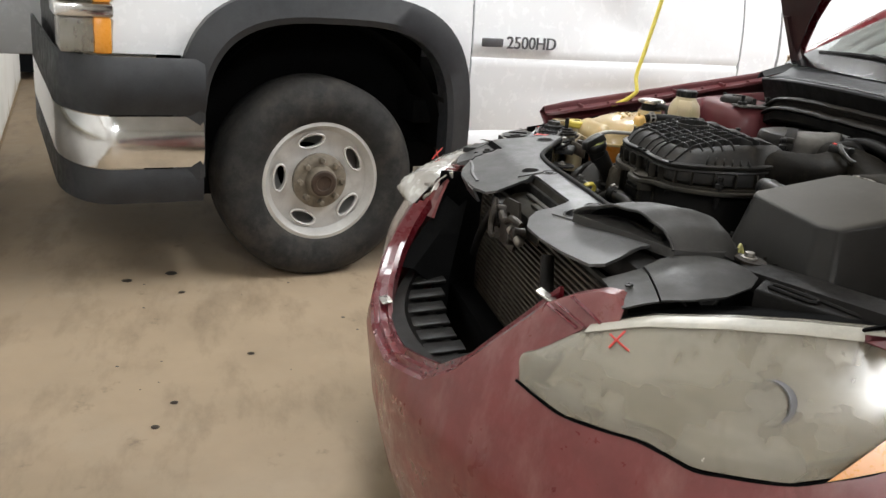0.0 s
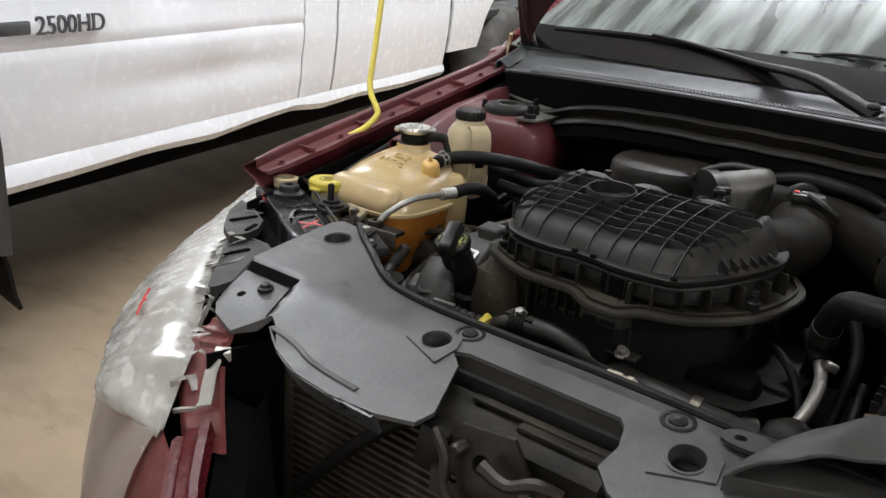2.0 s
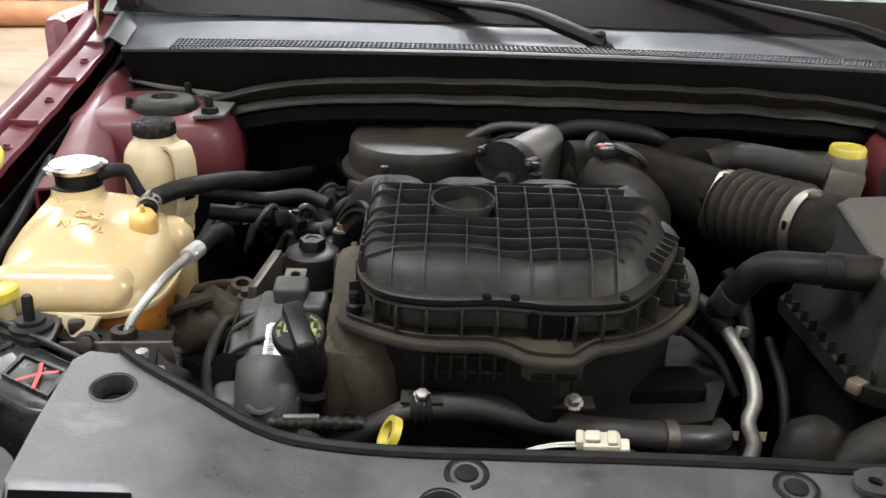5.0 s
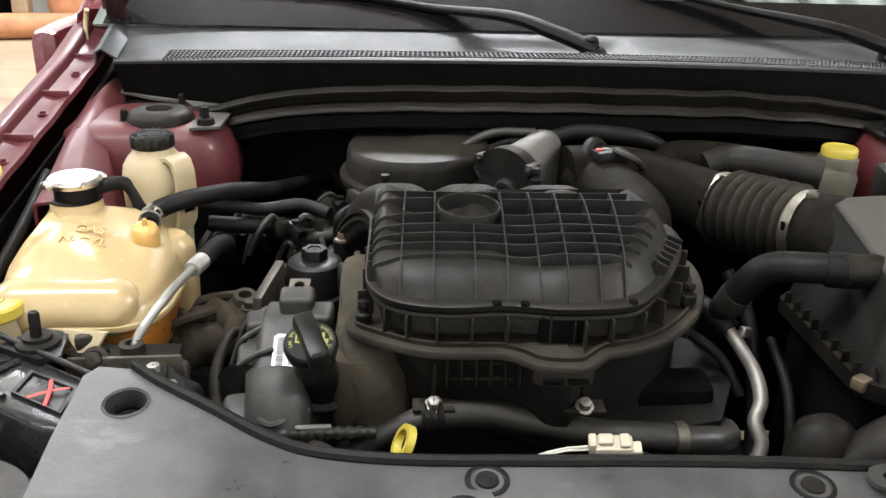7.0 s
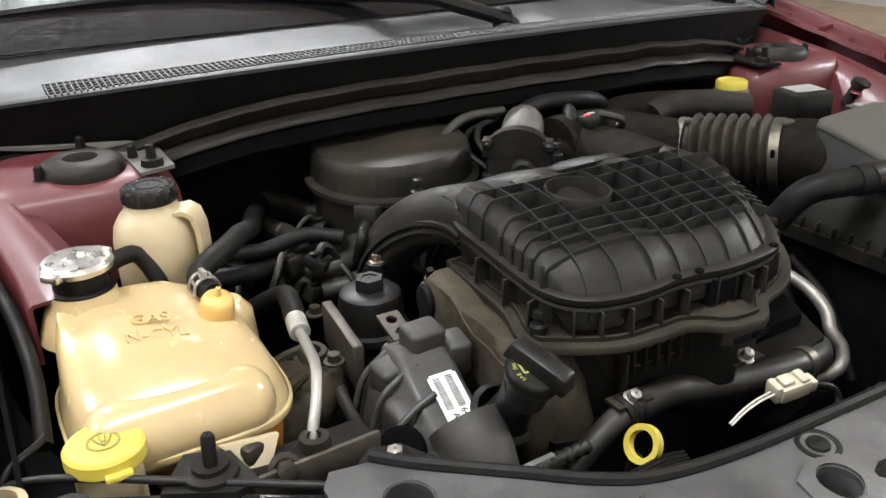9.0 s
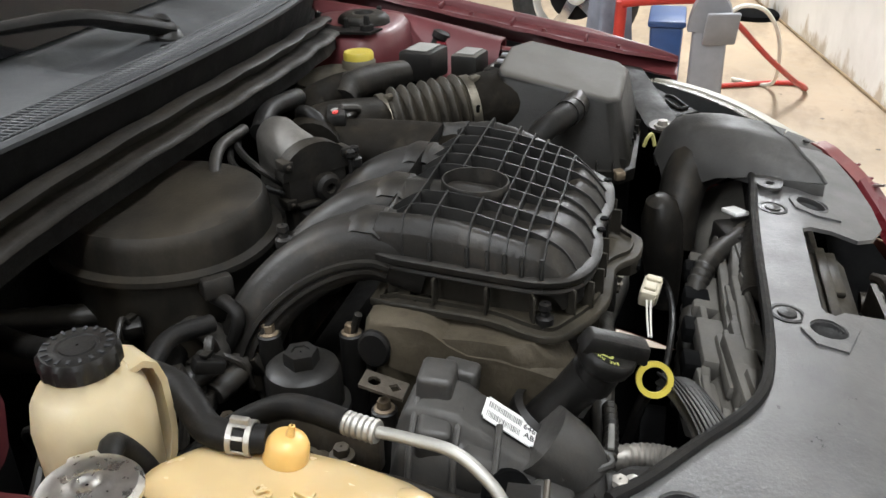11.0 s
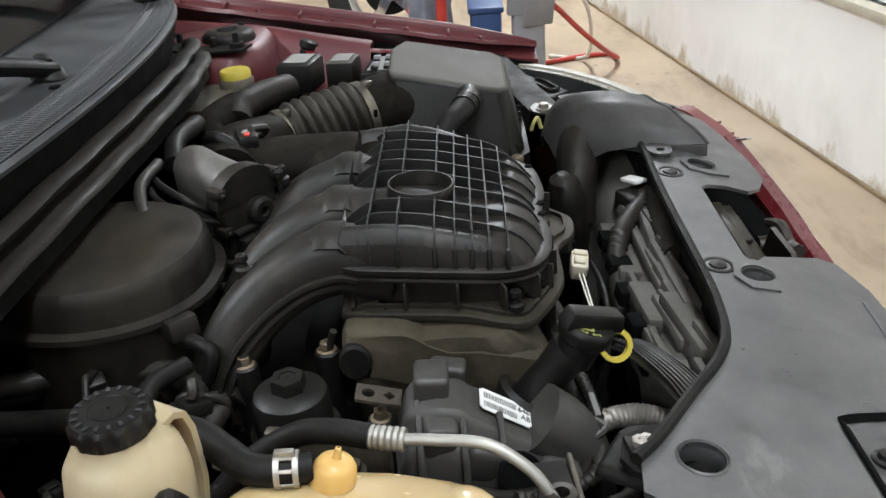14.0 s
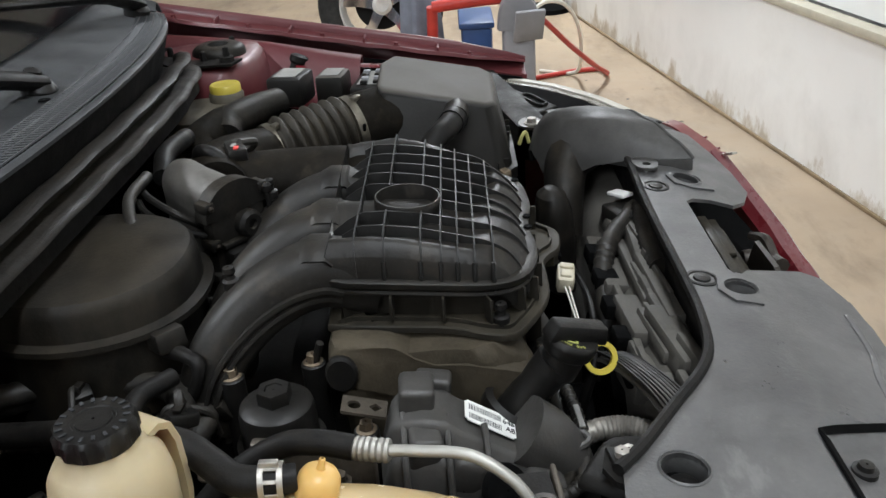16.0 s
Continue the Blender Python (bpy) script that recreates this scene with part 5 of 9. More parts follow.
# yellow prop rod that stands on the fender flange
part("prop_rod", tube([(-0.732, 0.455, 0.856), (-0.722, 0.462, 0.857), (-0.70, 0.485, 0.875), (-0.689, 0.505, 0.898), (-0.695, 0.508, 0.912), (-0.717, 0.513, 0.945), (-0.728, 0.535, 1.02), (-0.757, 0.607, 1.3), (-0.80, 0.72, 1.72), (-0.83, 0.80, 2.0)], 0.0055, 6, 10), YROD, car, "yellow painted bonnet prop rod")


# ---- radiator support and its cover ----
def cover_z(x, y):
    z = 0.787 + (y - 0.03) * (0.10 if y > 0.03 else 0.28)
    # lower flap at the corner
    edge = -0.394 + 0.32 * (0.045 - y)
    if x < edge and y < 0.043:
        z -= 0.014 * min(1, (edge - x) / 0.008) * min(1, (0.043 - y) / 0.008)
    return z


COVER_LINE = [(-0.498, 0.205), (-0.488, 0.219), (-0.455, 0.215), (-0.425, 0.19), (-0.37, 0.152), (-0.32, 0.117), (-0.275, 0.098), (-0.2, 0.089), (-0.1, 0.088), (0.0, 0.088), (0.1, 0.086), (0.19, 0.082), (0.27, 0.085),
              (0.345, 0.088), (0.352, 0.05), (0.378, 0.005), (0.386, -0.022), (0.372, -0.042), (0.3, -0.058), (0.22, -0.068), (0.15, -0.069), (0.108, -0.052), (0.086, -0.03), (0.09, 0.0), (0.082, 0.026),
              (0.072, 0.036), (-0.115, 0.037), (-0.132, 0.03), (-0.112, 0.014), (-0.088, -0.055), (-0.096, -0.076), (-0.14, -0.088), (-0.2, -0.092), (-0.26, -0.087), (-0.31, -0.07), (-0.345, -0.04), (-0.362, -0.03),
              (-0.402, -0.062), (-0.448, -0.048), (-0.466, -0.034), (-0.478, -0.01), (-0.493, 0.052), (-0.497, 0.12)]
cover = part("radiator_cover", plate(COVER_LINE, [circle(-0.449, 0.167, 0.018), circle(-0.16, 0.036, 0.017), circle(0.15, 0.018, 0.019), circle(-0.452, -0.004, 0.006, 10)], cover_z, 0.005, sub=0.01), COVER, car,
             "dusty black plastic radiator support cover")
part("cover_lip", tube([(x, y + 0.004, cover_z(x, y) + 0.002) for x, y in COVER_LINE[2:14]], 0.0055, 5, 8), RUBBER, cover, "rounded rubber edge strip")
for x, y, r in ((-0.449, 0.167, 0.02), (-0.16, 0.036, 0.019), (0.15, 0.018, 0.021)):
    part("hole_rim", lathe([(r + 0.001, -0.022), (r + 0.001, 0.0005), (r - 0.0005, 0.0018), (r - 0.0015, 0.0005), (r - 0.002, -0.022)], (x, y, cover_z(x, y)), (0, -0.1, 1), 24), COVER, cover)
    # black disc added below each hole to keep it dark
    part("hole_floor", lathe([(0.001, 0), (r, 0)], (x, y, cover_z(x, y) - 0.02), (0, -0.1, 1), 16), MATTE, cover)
# raised corner pads round the two round holes
for sx, ox in ((1, -0.16), (-1, 0.15)):
    oy = 0.036 if sx > 0 else 0.018
    pad = [(ox + sx * dx, oy + dy) for dx, dy in ((-0.034, -0.014), (0.024, -0.034), (0.031, -0.004), (0.022, 0.02), (-0.006, 0.026), (-0.03, 0.014))]
    part("hole_pad", plate(pad, [circle(ox, oy, 0.0175)], lambda x, y: cover_z(x, y) + 0.0028, 0.004), COVER, cover)
for x, y in ((-0.14, 0.072), (0.119, 0.066), (-0.43, 0.018)):
    part("push_clip", lathe([(0.019, -0.004), (0.018, 0.001), (0.0145, 0.0014), (0.0125, -0.001), (0.0105, -0.002), (0.009, 0.002), (0.001, 0.003)] if x != -0.43 else [(0.011, 0), (0.0105, 0.004), (0.007, 0.005), (0.006, 0.009), (0.001, 0.0095)],
                            (x, y, cover_z(x, y)), (0, -0.1, 1), 20), PLASTIC, cover)
# steps pressed into the cover; black strips laid on their faces paint the shade
for path in ([(-0.486 + 0.0115 * k, 0.0425) for k in range(9)], [(-0.394 + 0.32 * (0.0425 - y), y) for y in (0.0425 - 0.009 * k for k in range(9))]):
    lean, drop = ((0.0, -0.0095), 0.0105) if path[0][0] < -0.4 else ((-0.0045, 0.0), 0.006)
    top = [Vector((x, y, 0.787 + (y - 0.03) * (0.10 if y > 0.03 else 0.28))) for x, y in path]
    part("cover_step", sheet([[p + Vector((-lean[0] * 0.15, -lean[1] * 0.15, -0.002)), p, p + Vector((lean[0], lean[1], -drop))] for p in top], 0.0012), MATTE, cover, "step above the flap with its shade as a black strip")
part("cover_step", tube([(-0.345, -0.045, cover_z(-0.345, -0.045)), (-0.30, -0.052, cover_z(-0.30, -0.052) + 0.0005), (-0.25, -0.066, cover_z(-0.25, -0.066) + 0.0005), (-0.18, -0.072, cover_z(-0.18, -0.072) + 0.0005)], 0.004, 5, 8, flat=0.5), COVER, cover)
part("cover_flange", sheet([[(x, y, cover_z(x, y) - 0.002), (x * 0.995, y + 0.014, cover_z(x, y) - 0.028)] for x, y in smooth2([(-0.345, -0.04), (-0.31, -0.07), (-0.26, -0.087), (-0.2, -0.092), (-0.14, -0.088)], 3)[:13]], 0.003), COVER, cover)
# corner bracket with bolt behind the cover
part("cover_bracket", box((-0.43, 0.215, 0.784), (0.06, 0.05, 0.012), 0.004, (0, 6, -28), taper=0.85), DARK, cover)
part("bracket_bolt", bolt((-0.42, 0.204, 0.789), 0.006, 0.01), ZINC, cover, "bright bolt with a clip nut")
# recessed latch tray
tray = part("latch_tray", sheet([[(x, 0.036, 0.782), (x, 0.028, 0.752), (x, -0.005, 0.748), (x, -0.02, 0.735), (x, -0.022, 0.70)] for x in (-0.128, -0.06, 0.0, 0.06, 0.085)], 0.003), SKIRTM, car, "dark pressed latch tray")
part("tray_rib", box((0.0, 0.012, 0.756), (0.17, 0.012, 0.006), 0.002), SKIRTM, tray)
part("tray_rib", box((0.03, 0.002, 0.752), (0.10, 0.016, 0.008), 0.003), SKIRTM, tray)
latch = part("bonnet_latch", plate([(-0.055, -0.04), (0.06, -0.04), (0.065, 0.0), (0.03, 0.05), (-0.03, 0.045), (-0.06, 0.01)], [circle(0.0, 0.01, 0.012, 12), circle(-0.03, -0.015, 0.006, 10)], 0.0, 0.006), LATCHM, car, "oily steel bonnet latch")
latch.matrix_basis = pose(-0.03, -0.048, 0.712, 80, 0, 4)
latch.matrix_parent_inverse = car.matrix_world.inverted()
for px, pz, r in ((-0.075, 0.70, 0.009), (0.02, 0.695, 0.012), (-0.055, 0.735, 0.008), (0.045, 0.712, 0.013)):
    part("latch_pin", lathe([(r, -0.02), (r, 0.004), (r * 0.7, 0.007), (0.001, 0.007)], (px, -0.056, pz), (0, -1, 0.1), 14), LATCHM, car, "oily latch pin")
part("latch_hook", tube([(-0.085, -0.055, 0.745), (-0.062, -0.066, 0.728), (-0.06, -0.07, 0.70), (-0.045, -0.07, 0.682), (-0.02, -0.068, 0.69)], 0.0065, 6, 8), LATCHM, car, "curved latch hook")
part("latch_lever", tube([(-0.02, -0.062, 0.735), (0.012, -0.064, 0.728), (0.04, -0.06, 0.74), (0.065, -0.05, 0.735)], [0.009, 0.007, 0.008, 0.006], 5, 8), LATCHM, car)
part("latch_spring", tube([(0.02, -0.055, 0.715), (0.07, -0.05, 0.70)], 0.008, 24, 10, ribs=0.003), ZINC, car, "steel latch spring")
part("latch_guard", box((-0.09, -0.045, 0.722), (0.035, 0.03, 0.05), 0.006, (0, 10, 10)), PLASTIC, car)

# radiator pack behind the grille
rad = part("condenser", box((0, 0.012, 0.46), (0.74, 0.012, 0.53), 0.002), MESH, car, "grimy grey condenser core")
part("side_tank", box((-0.368, 0.015, 0.46), (0.028, 0.035, 0.56), 0.006), ALU, rad)
part("side_tank", box((0.368, 0.015, 0.46), (0.028, 0.035, 0.56), 0.006), ALU, rad)
tube0 = None
for k in range(44):
    z = 0.715 - k * 0.0115
    if tube0 is None:
        tube0 = part("cooling_tube", box((0, 0, 0), (0.71, 0.009, 0.0042), 0.001, seg=1), ALUT, rad)
        tube0.matrix_parent_inverse = Matrix()
        tube0.matrix_basis = pose(0, 0.001, z)
    else:
        shared("cooling_tube", tube0, pose(0, 0.001, z), rad)
part("support_beam", box((0, 0.055, 0.745), (0.86, 0.06, 0.05), 0.01), DARK, car)
part("diagonal_hose", tube([(-0.30, -0.03, 0.56), (-0.24, -0.035, 0.63), (-0.17, -0.03, 0.70), (-0.12, -0.01, 0.73)], 0.009, 6, 10), RUBBER, car)
part("diagonal_hose", tube([(0.14, -0.02, 0.70), (0.19, -0.03, 0.62), (0.23, -0.03, 0.5), (0.25, -0.03, 0.35)], 0.013, 6, 10), RUBBER, car)
# fan shroud on the engine side
shroud = part("fan_shroud", sheet([[(x, 0.075, 0.74), (x, 0.09, 0.73), (x, 0.125, 0.715), (x, 0.145, 0.69), (x, 0.15, 0.3)] for x in (-0.36, -0.2, 0, 0.2, 0.36)], 0.004), SHROUD, car, "dusty grey fan shroud")
for at, size, rz in (((-0.17, 0.105, 0.735), (0.12, 0.03, 0.02), 8), ((-0.06, 0.1, 0.737), (0.16, 0.022, 0.018), 3), ((0.06, 0.1, 0.735), (0.1, 0.026, 0.022), -2), ((-0.1, 0.135, 0.716), (0.09, 0.03, 0.024), 5), ((0.02, 0.14, 0.71), (0.08, 0.03, 0.02), 0),
                     ((-0.19, 0.145, 0.70), (0.06, 0.035, 0.03), 10), ((-0.01, 0.118, 0.728), (0.2, 0.012, 0.014), 2), ((0.1, 0.14, 0.70), (0.06, 0.04, 0.03), 0), ((-0.145, 0.122, 0.726), (0.1, 0.012, 0.016), 6)):
    part("shroud_rib", box(at, size, 0.004, (8, 0, rz)), SHROUD, shroud)
rng = random.Random(21)
for k in range(26):
    x = -0.27 + 0.43 * rng.random()
    y = rng.choice((0.098, 0.112, 0.126, 0.142))
    part("shroud_rib", box((x, y, 0.742 - (y - 0.09) * 0.55 + rng.uniform(-0.004, 0.006)), (rng.uniform(0.03, 0.11), rng.uniform(0.006, 0.014), rng.uniform(0.012, 0.026)), 0.0025, (10, rng.uniform(-4, 4), rng.uniform(-3, 9))), SHROUD, shroud)
for k in range(5):
    part("shroud_pocket", box((-0.2 + 0.07 * k, 0.15, 0.712), (0.03, 0.03, 0.02), 0.003, (8, 0, 4)), MATTE, shroud)
part("fan_motor", lathe([(0.16, 0), (0.16, 0.02), (0.06, 0.03), (0.06, 0.06), (0.001, 0.06)], (-0.02, 0.14, 0.5), (0, 1, 0), 28), MATTE, shroud)

# ---- scoop that sits on the cover and leads to the air box ----
def scoop():
    # left base, right base, height of the arch, from the mouth back to the throat
    SECT = [((0.192, -0.003, 0.798), (0.391, 0.085, 0.796), 0.036), ((0.193, 0.02, 0.798), (0.396, 0.115, 0.796), 0.043), ((0.20, 0.055, 0.797), (0.40, 0.145, 0.795), 0.047), ((0.212, 0.092, 0.792), (0.402, 0.17, 0.79), 0.05),
            ((0.232, 0.13, 0.78), (0.40, 0.19, 0.782), 0.052), ((0.255, 0.165, 0.755), (0.393, 0.205, 0.762), 0.052), ((0.275, 0.188, 0.72), (0.38, 0.213, 0.735), 0.04)]
    rows_ = []
    for lo, hi, h in SECT:
        lo, hi = Vector(lo), Vector(hi)
        lean = (hi - lo).cross(Vector((0, 0, 1))).normalized()
        row = []
        for k in range(25):
            u = k / 24
            v = u ** 1.15
            arch = math.sin(math.pi * v) ** 0.62
            row.append(lo.lerp(hi, u) + Vector((0, 0, h * arch + (0.003 * math.sin(u * 23) if 0.1 < u < 0.9 else 0) * 0.5)) + lean * (-0.012 * arch))
        rows_.append(row)
    sc_ = part("air_scoop", sheet(rows_, 0.0035), COVER2, car, "grey-black rubbery air intake scoop", 60)
    part("scoop_lip", tube(rows_[0], 0.0026, 1, 8), COVER2, sc_)
    # black inner sheet: the shade in the mouth is put into its colour
    part("scoop_shade_sheet", sheet([[r[k] + Vector((0, 0, -0.006)) for k in range(1, 24, 2)] for r in rows_[1:5]], 0.002), MATTE, sc_)
    part("scoop_floor", prism([(0.190, -0.002), (0.24, 0.018), (0.33, 0.06), (0.39, 0.088), (0.403, 0.165), (0.38, 0.205), (0.27, 0.17), (0.2, 0.06)], 0.781, 0.797, 0.0015), COVER2, sc_, "flat scoop floor")
    part("scoop_lug", plate(smooth2([(0.165, 0.055), (0.195, 0.05), (0.212, 0.066), (0.198, 0.084), (0.168, 0.078)], 3), [circle(0.18, 0.066, 0.006, 12)], 0.799, 0.004), COVER2, sc_)
    return sc_


scoop()
# ear-shaped resonator and neck below the scoop
part("resonator_ear", loft([[(0.195 + r * math.cos(a) * 0.9, 0.2 + r * math.sin(a) * 0.7 - (0.765 - z) * 0.1, z) for a in (2 * math.pi * k / 20 for k in range(20))] for z, r in ((0.60, 0.03), (0.68, 0.042), (0.73, 0.04), (0.755, 0.03), (0.765, 0.012))]), DUSTY, car, "rounded dusty black plastic intake resonator")
part("scoop_neck", tube([(0.33, 0.13, 0.79), (0.28, 0.165, 0.765), (0.235, 0.175, 0.735), (0.21, 0.18, 0.68)], [0.05, 0.034, 0.03, 0.03], 6, 14), DUSTY, car)

# ---- right corner: headlamp panel, latch plate, rail ----
def bent(name, corners, label=""):
    """A thin bent panel, domed a little, between four edges given as rows of points."""
    return part(name, sheet(corners, 0.003), COVER2, car, label)


bent("corner_panel", [[(0.401, 0.035, 0.773), (0.43, 0.03, 0.774), (0.475, 0.02, 0.769), (0.512, 0.012, 0.762)], [(0.394, 0.065, 0.783), (0.43, 0.07, 0.784), (0.49, 0.065, 0.778), (0.528, 0.05, 0.768)],
                      [(0.388, 0.10, 0.789), (0.43, 0.115, 0.790), (0.49, 0.115, 0.785), (0.532, 0.10, 0.774)], [(0.40, 0.14, 0.791), (0.435, 0.152, 0.792), (0.47, 0.158, 0.790), (0.51, 0.152, 0.780)], [(0.42, 0.165, 0.79), (0.445, 0.172, 0.79), (0.465, 0.175, 0.789), (0.486, 0.176, 0.786)]], "bent grey-black corner panel")
bent("corner_panel", [[(0.398, -0.03, 0.752), (0.43, -0.035, 0.754), (0.47, -0.038, 0.751), (0.499, -0.04, 0.745)], [(0.402, 0.0, 0.762), (0.43, 0.0, 0.763), (0.47, -0.008, 0.760), (0.505, -0.014, 0.754)], [(0.400, 0.033, 0.770), (0.43, 0.028, 0.771), (0.475, 0.018, 0.766), (0.510, 0.01, 0.760)]])
part("panel_clip", lathe([(0.006, 0), (0.0055, 0.003), (0.001, 0.004)], (0.455, -0.012, 0.762), (0, -0.2, 1), 10), PLASTIC, car)
part("lamp_rail", sheet([[(0.42 + 0.27 * f + b * 0.35, 0.205 + 0.08 * f - b, 0.785 + 0.02 * f + c) for b, c in ((-0.03, -0.03), (-0.024, 0.0), (0.0, 0.004), (0.03, -0.002), (0.036, -0.03))] for f in (k / 8 for k in range(9))], 0.003), DARK, car, "black lamp support rail")
part("rail_bolt", bolt((0.409, 0.207, 0.79), 0.008, 0.01), ZINC2, car, "tarnished hex bolt")
part("rail_plate", plate(smooth2([(0.388, 0.192), (0.425, 0.188), (0.445, 0.212), (0.42, 0.228), (0.392, 0.22)], 3), (), 0.79, 0.004), LATCHM, car)

# ---- left corner: lamp carrier with marker cross, slotted panels, posts ----
rc = part("lamp_carrier", prism([(0.690, 0.250), (0.714, 0.335), (0.70, 0.345), (0.62, 0.30), (0.50, 0.255), (0.47, 0.20), (0.52, 0.15)], 0.70, 0.783, 0.006, 0.0, 3), DARK, car, "black lamp carrier beside the air filter box")
for c, w, h, rz in (((0.60, 0.235), 0.10, 0.018, 20), ((0.55, 0.19), 0.06, 0.014, 24), ((0.655, 0.29), 0.05, 0.016, 40)):
    part("carrier_opening", box((c[0], c[1], 0.7832), (w, h, 0.002), 0.0008, (0, 0, rz)), MATTE, rc)
    part("opening_lip", tube([Vector((c[0], c[1], 0.786)) + Matrix.Rotation(radians(rz), 3, "Z") @ Vector((u * w * 0.52, v * h * 0.6, 0)) for u, v in ((-1, -1), (1, -1), (1, 1), (-1, 1), (-1, -1))], 0.003, 3, 6), DARK, rc)
part("carrier_boss", lathe([(0.016, -0.004), (0.016, 0.006), (0.010, 0.008), (0.009, 0.014), (0.001, 0.014)], (0.625, 0.325, 0.784), (0, 0, 1), 18), DARK, rc)
part("carrier_boss", lathe([(0.02, -0.004), (0.02, 0.003), (0.013, 0.004), (0.012, 0.0), (0.001, 0.0)], (0.52, 0.235, 0.784), (0, 0, 1), 18), DARK, rc)
pan = part("lamp_carrier", prism([(-0.738, 0.262), (-0.722, 0.300), (-0.70, 0.320), (-0.66, 0.306), (-0.57, 0.255), (-0.480, 0.203), (-0.478, 0.13), (-0.515, 0.135), (-0.60, 0.190)], 0.70, 0.796, 0.006, 0.0, 3), GLOSSBLK, car, "glossy black lamp carrier with a red cross")
part("carrier_bead", tube([(-0.724, 0.302, 0.800), (-0.70, 0.322, 0.806), (-0.66, 0.308, 0.810), (-0.57, 0.257, 0.805), (-0.482, 0.206, 0.800)], 0.0032, 6, 10), PLASTIC, pan)
part("carrier_bead", tube([(-0.70, 0.322, 0.806), (-0.688, 0.345, 0.808), (-0.665, 0.372, 0.806), (-0.66, 0.40, 0.808)], 0.0032, 6, 10), PLASTIC, pan)
fr = [(-0.556, 0.186), (-0.553, 0.224), (-0.498, 0.192), (-0.500, 0.152)]
fc = (-0.527, 0.188)
part("carrier_frame", plate(fr, [[(x * 0.86 + fc[0] * 0.14, y * 0.86 + fc[1] * 0.14) for x, y in fr]], 0.7995, 0.004), PLASTIC, pan)
part("carrier_sticker", plate([(x * 0.8 + fc[0] * 0.2, y * 0.8 + fc[1] * 0.2) for x, y in fr], (), 0.7975, 0.002), GLOSSBLK, pan)
part("carrier_rib", tube([(-0.572, 0.243, 0.798), (-0.585, 0.215, 0.799), (-0.575, 0.195, 0.799), (-0.56, 0.18, 0.798)], 0.003, 5, 8), GLOSSBLK, pan)
part("carrier_hole", lathe([(0.0085, 0.0008), (0.007, 0.0014), (0.001, 0.0006)], (-0.583, 0.236, 0.796), (0, 0, 1), 16), MATTE, pan)
for c in ((-0.612, 0.232), (-0.606, 0.256)):
    part("carrier_dimple", lathe([(0.010, 0), (0.0095, 0.0016), (0.006, 0.0016), (0.005, 0.0004), (0.001, 0.0004)], (*c, 0.7962), (0, 0, 1), 16), GLOSSBLK, pan)
for d in ((0.016, 0.008, 0.0), (-0.005, 0.021, 0.0)):
    part("marker_stroke", tube([Vector((-0.522, 0.183, 0.8004)) - Vector(d), Vector((-0.521, 0.185, 0.801)), Vector((-0.522, 0.183, 0.8004)) + Vector(d)], 0.0018, 3, 6, flat=0.4), REDMARK, pan, "red grease-pencil stroke")
rs_ = part("rail_stay", plate([(-0.472, 0.190), (-0.463, 0.222), (-0.450, 0.230), (-0.425, 0.224), (-0.408, 0.205), (-0.402, 0.182)], (), lambda x, y: 0.792 + 0.34 * max(0.0, y - 0.188), 0.006, sub=0.012), DARK, car, "dark cover stay with a stud")
part("stay_stud", bolt((-0.437, 0.213, 0.80), 0.0062, 0.012), ZINC2, rs_)
part("stay_clip", box((-0.437, 0.214, 0.803), (0.024, 0.018, 0.005), 0.002, (14, 0, 10)), RUBBER, rs_)
part("cover_clip", lathe([(0.0125, -0.006), (0.012, 0.0), (0.010, 0.0015), (0.001, 0.0015)], (-0.449, 0.167, 0.785), (0, 0, 1), 20), PLASTIC, car)
part("marker_smear", box((-0.69, 0.236, 0.79), (0.024, 0.003, 0.008), 0.001, (0, 0, -35)), REDMARK, pan)
part("post_base", lathe([(0.026, -0.002), (0.0255, 0.006), (0.018, 0.009), (0.0165, 0.016), (0.0155, 0.018), (0.007, 0.019), (0.006, 0.014), (0.001, 0.014)], (-0.66, 0.266, 0.796), (0, 0, 1), 24), PLASTIC, pan)
part("post_plate", plate([(-0.60, 0.262), (-0.574, 0.300), (-0.542, 0.290), (-0.533, 0.243), (-0.552, 0.236)], (), 0.803, 0.006), PLASTIC, pan, "black triangular post plate")
part("post_base", lathe([(0.021, 0.0), (0.0205, 0.004), (0.014, 0.006), (0.0135, 0.010), (0.001, 0.010)], (-0.562, 0.266, 0.803), (0, 0, 1), 20), DARK, pan)
part("threaded_post", lathe([(0.0055, 0), (0.0055, 0.028), (0.004, 0.031), (0.001, 0.031)], (-0.562, 0.264, 0.808), (0.03, 0, 1), 10), DARK, pan, "dark threaded post")
part("pale_neck", lathe([(0.018, -0.05), (0.018, 0.0), (0.021, 0.001), (0.021, 0.014), (0.015, 0.016), (0.013, 0.004)], (-0.703, 0.298, 0.797), (0, 0, 1), 18), CREAM, car, "pale plastic filler neck")
sp = part("slot_panel", plate([(-0.735, 0.228), (-0.69, 0.215), (-0.626, 0.182), (-0.60, 0.150), (-0.593, 0.122), (-0.60, 0.095), (-0.645, 0.120), (-0.70, 0.175)], (), lambda x, y: 0.779 + 0.02 * (x + 0.65), 0.012, sub=0.05), COVER2, car, "black slotted lamp panel")
sq = part("slot_panel", plate(smooth2([(-0.608, 0.098), (-0.592, 0.132), (-0.555, 0.132), (-0.515, 0.107), (-0.488, 0.05), (-0.482, -0.02), (-0.497, -0.02), (-0.55, 0.035)], 3), (), lambda x, y: 0.766 + 0.02 * (x + 0.65), 0.012, sub=0.05), COVER2, car, "black slotted lamp panel")
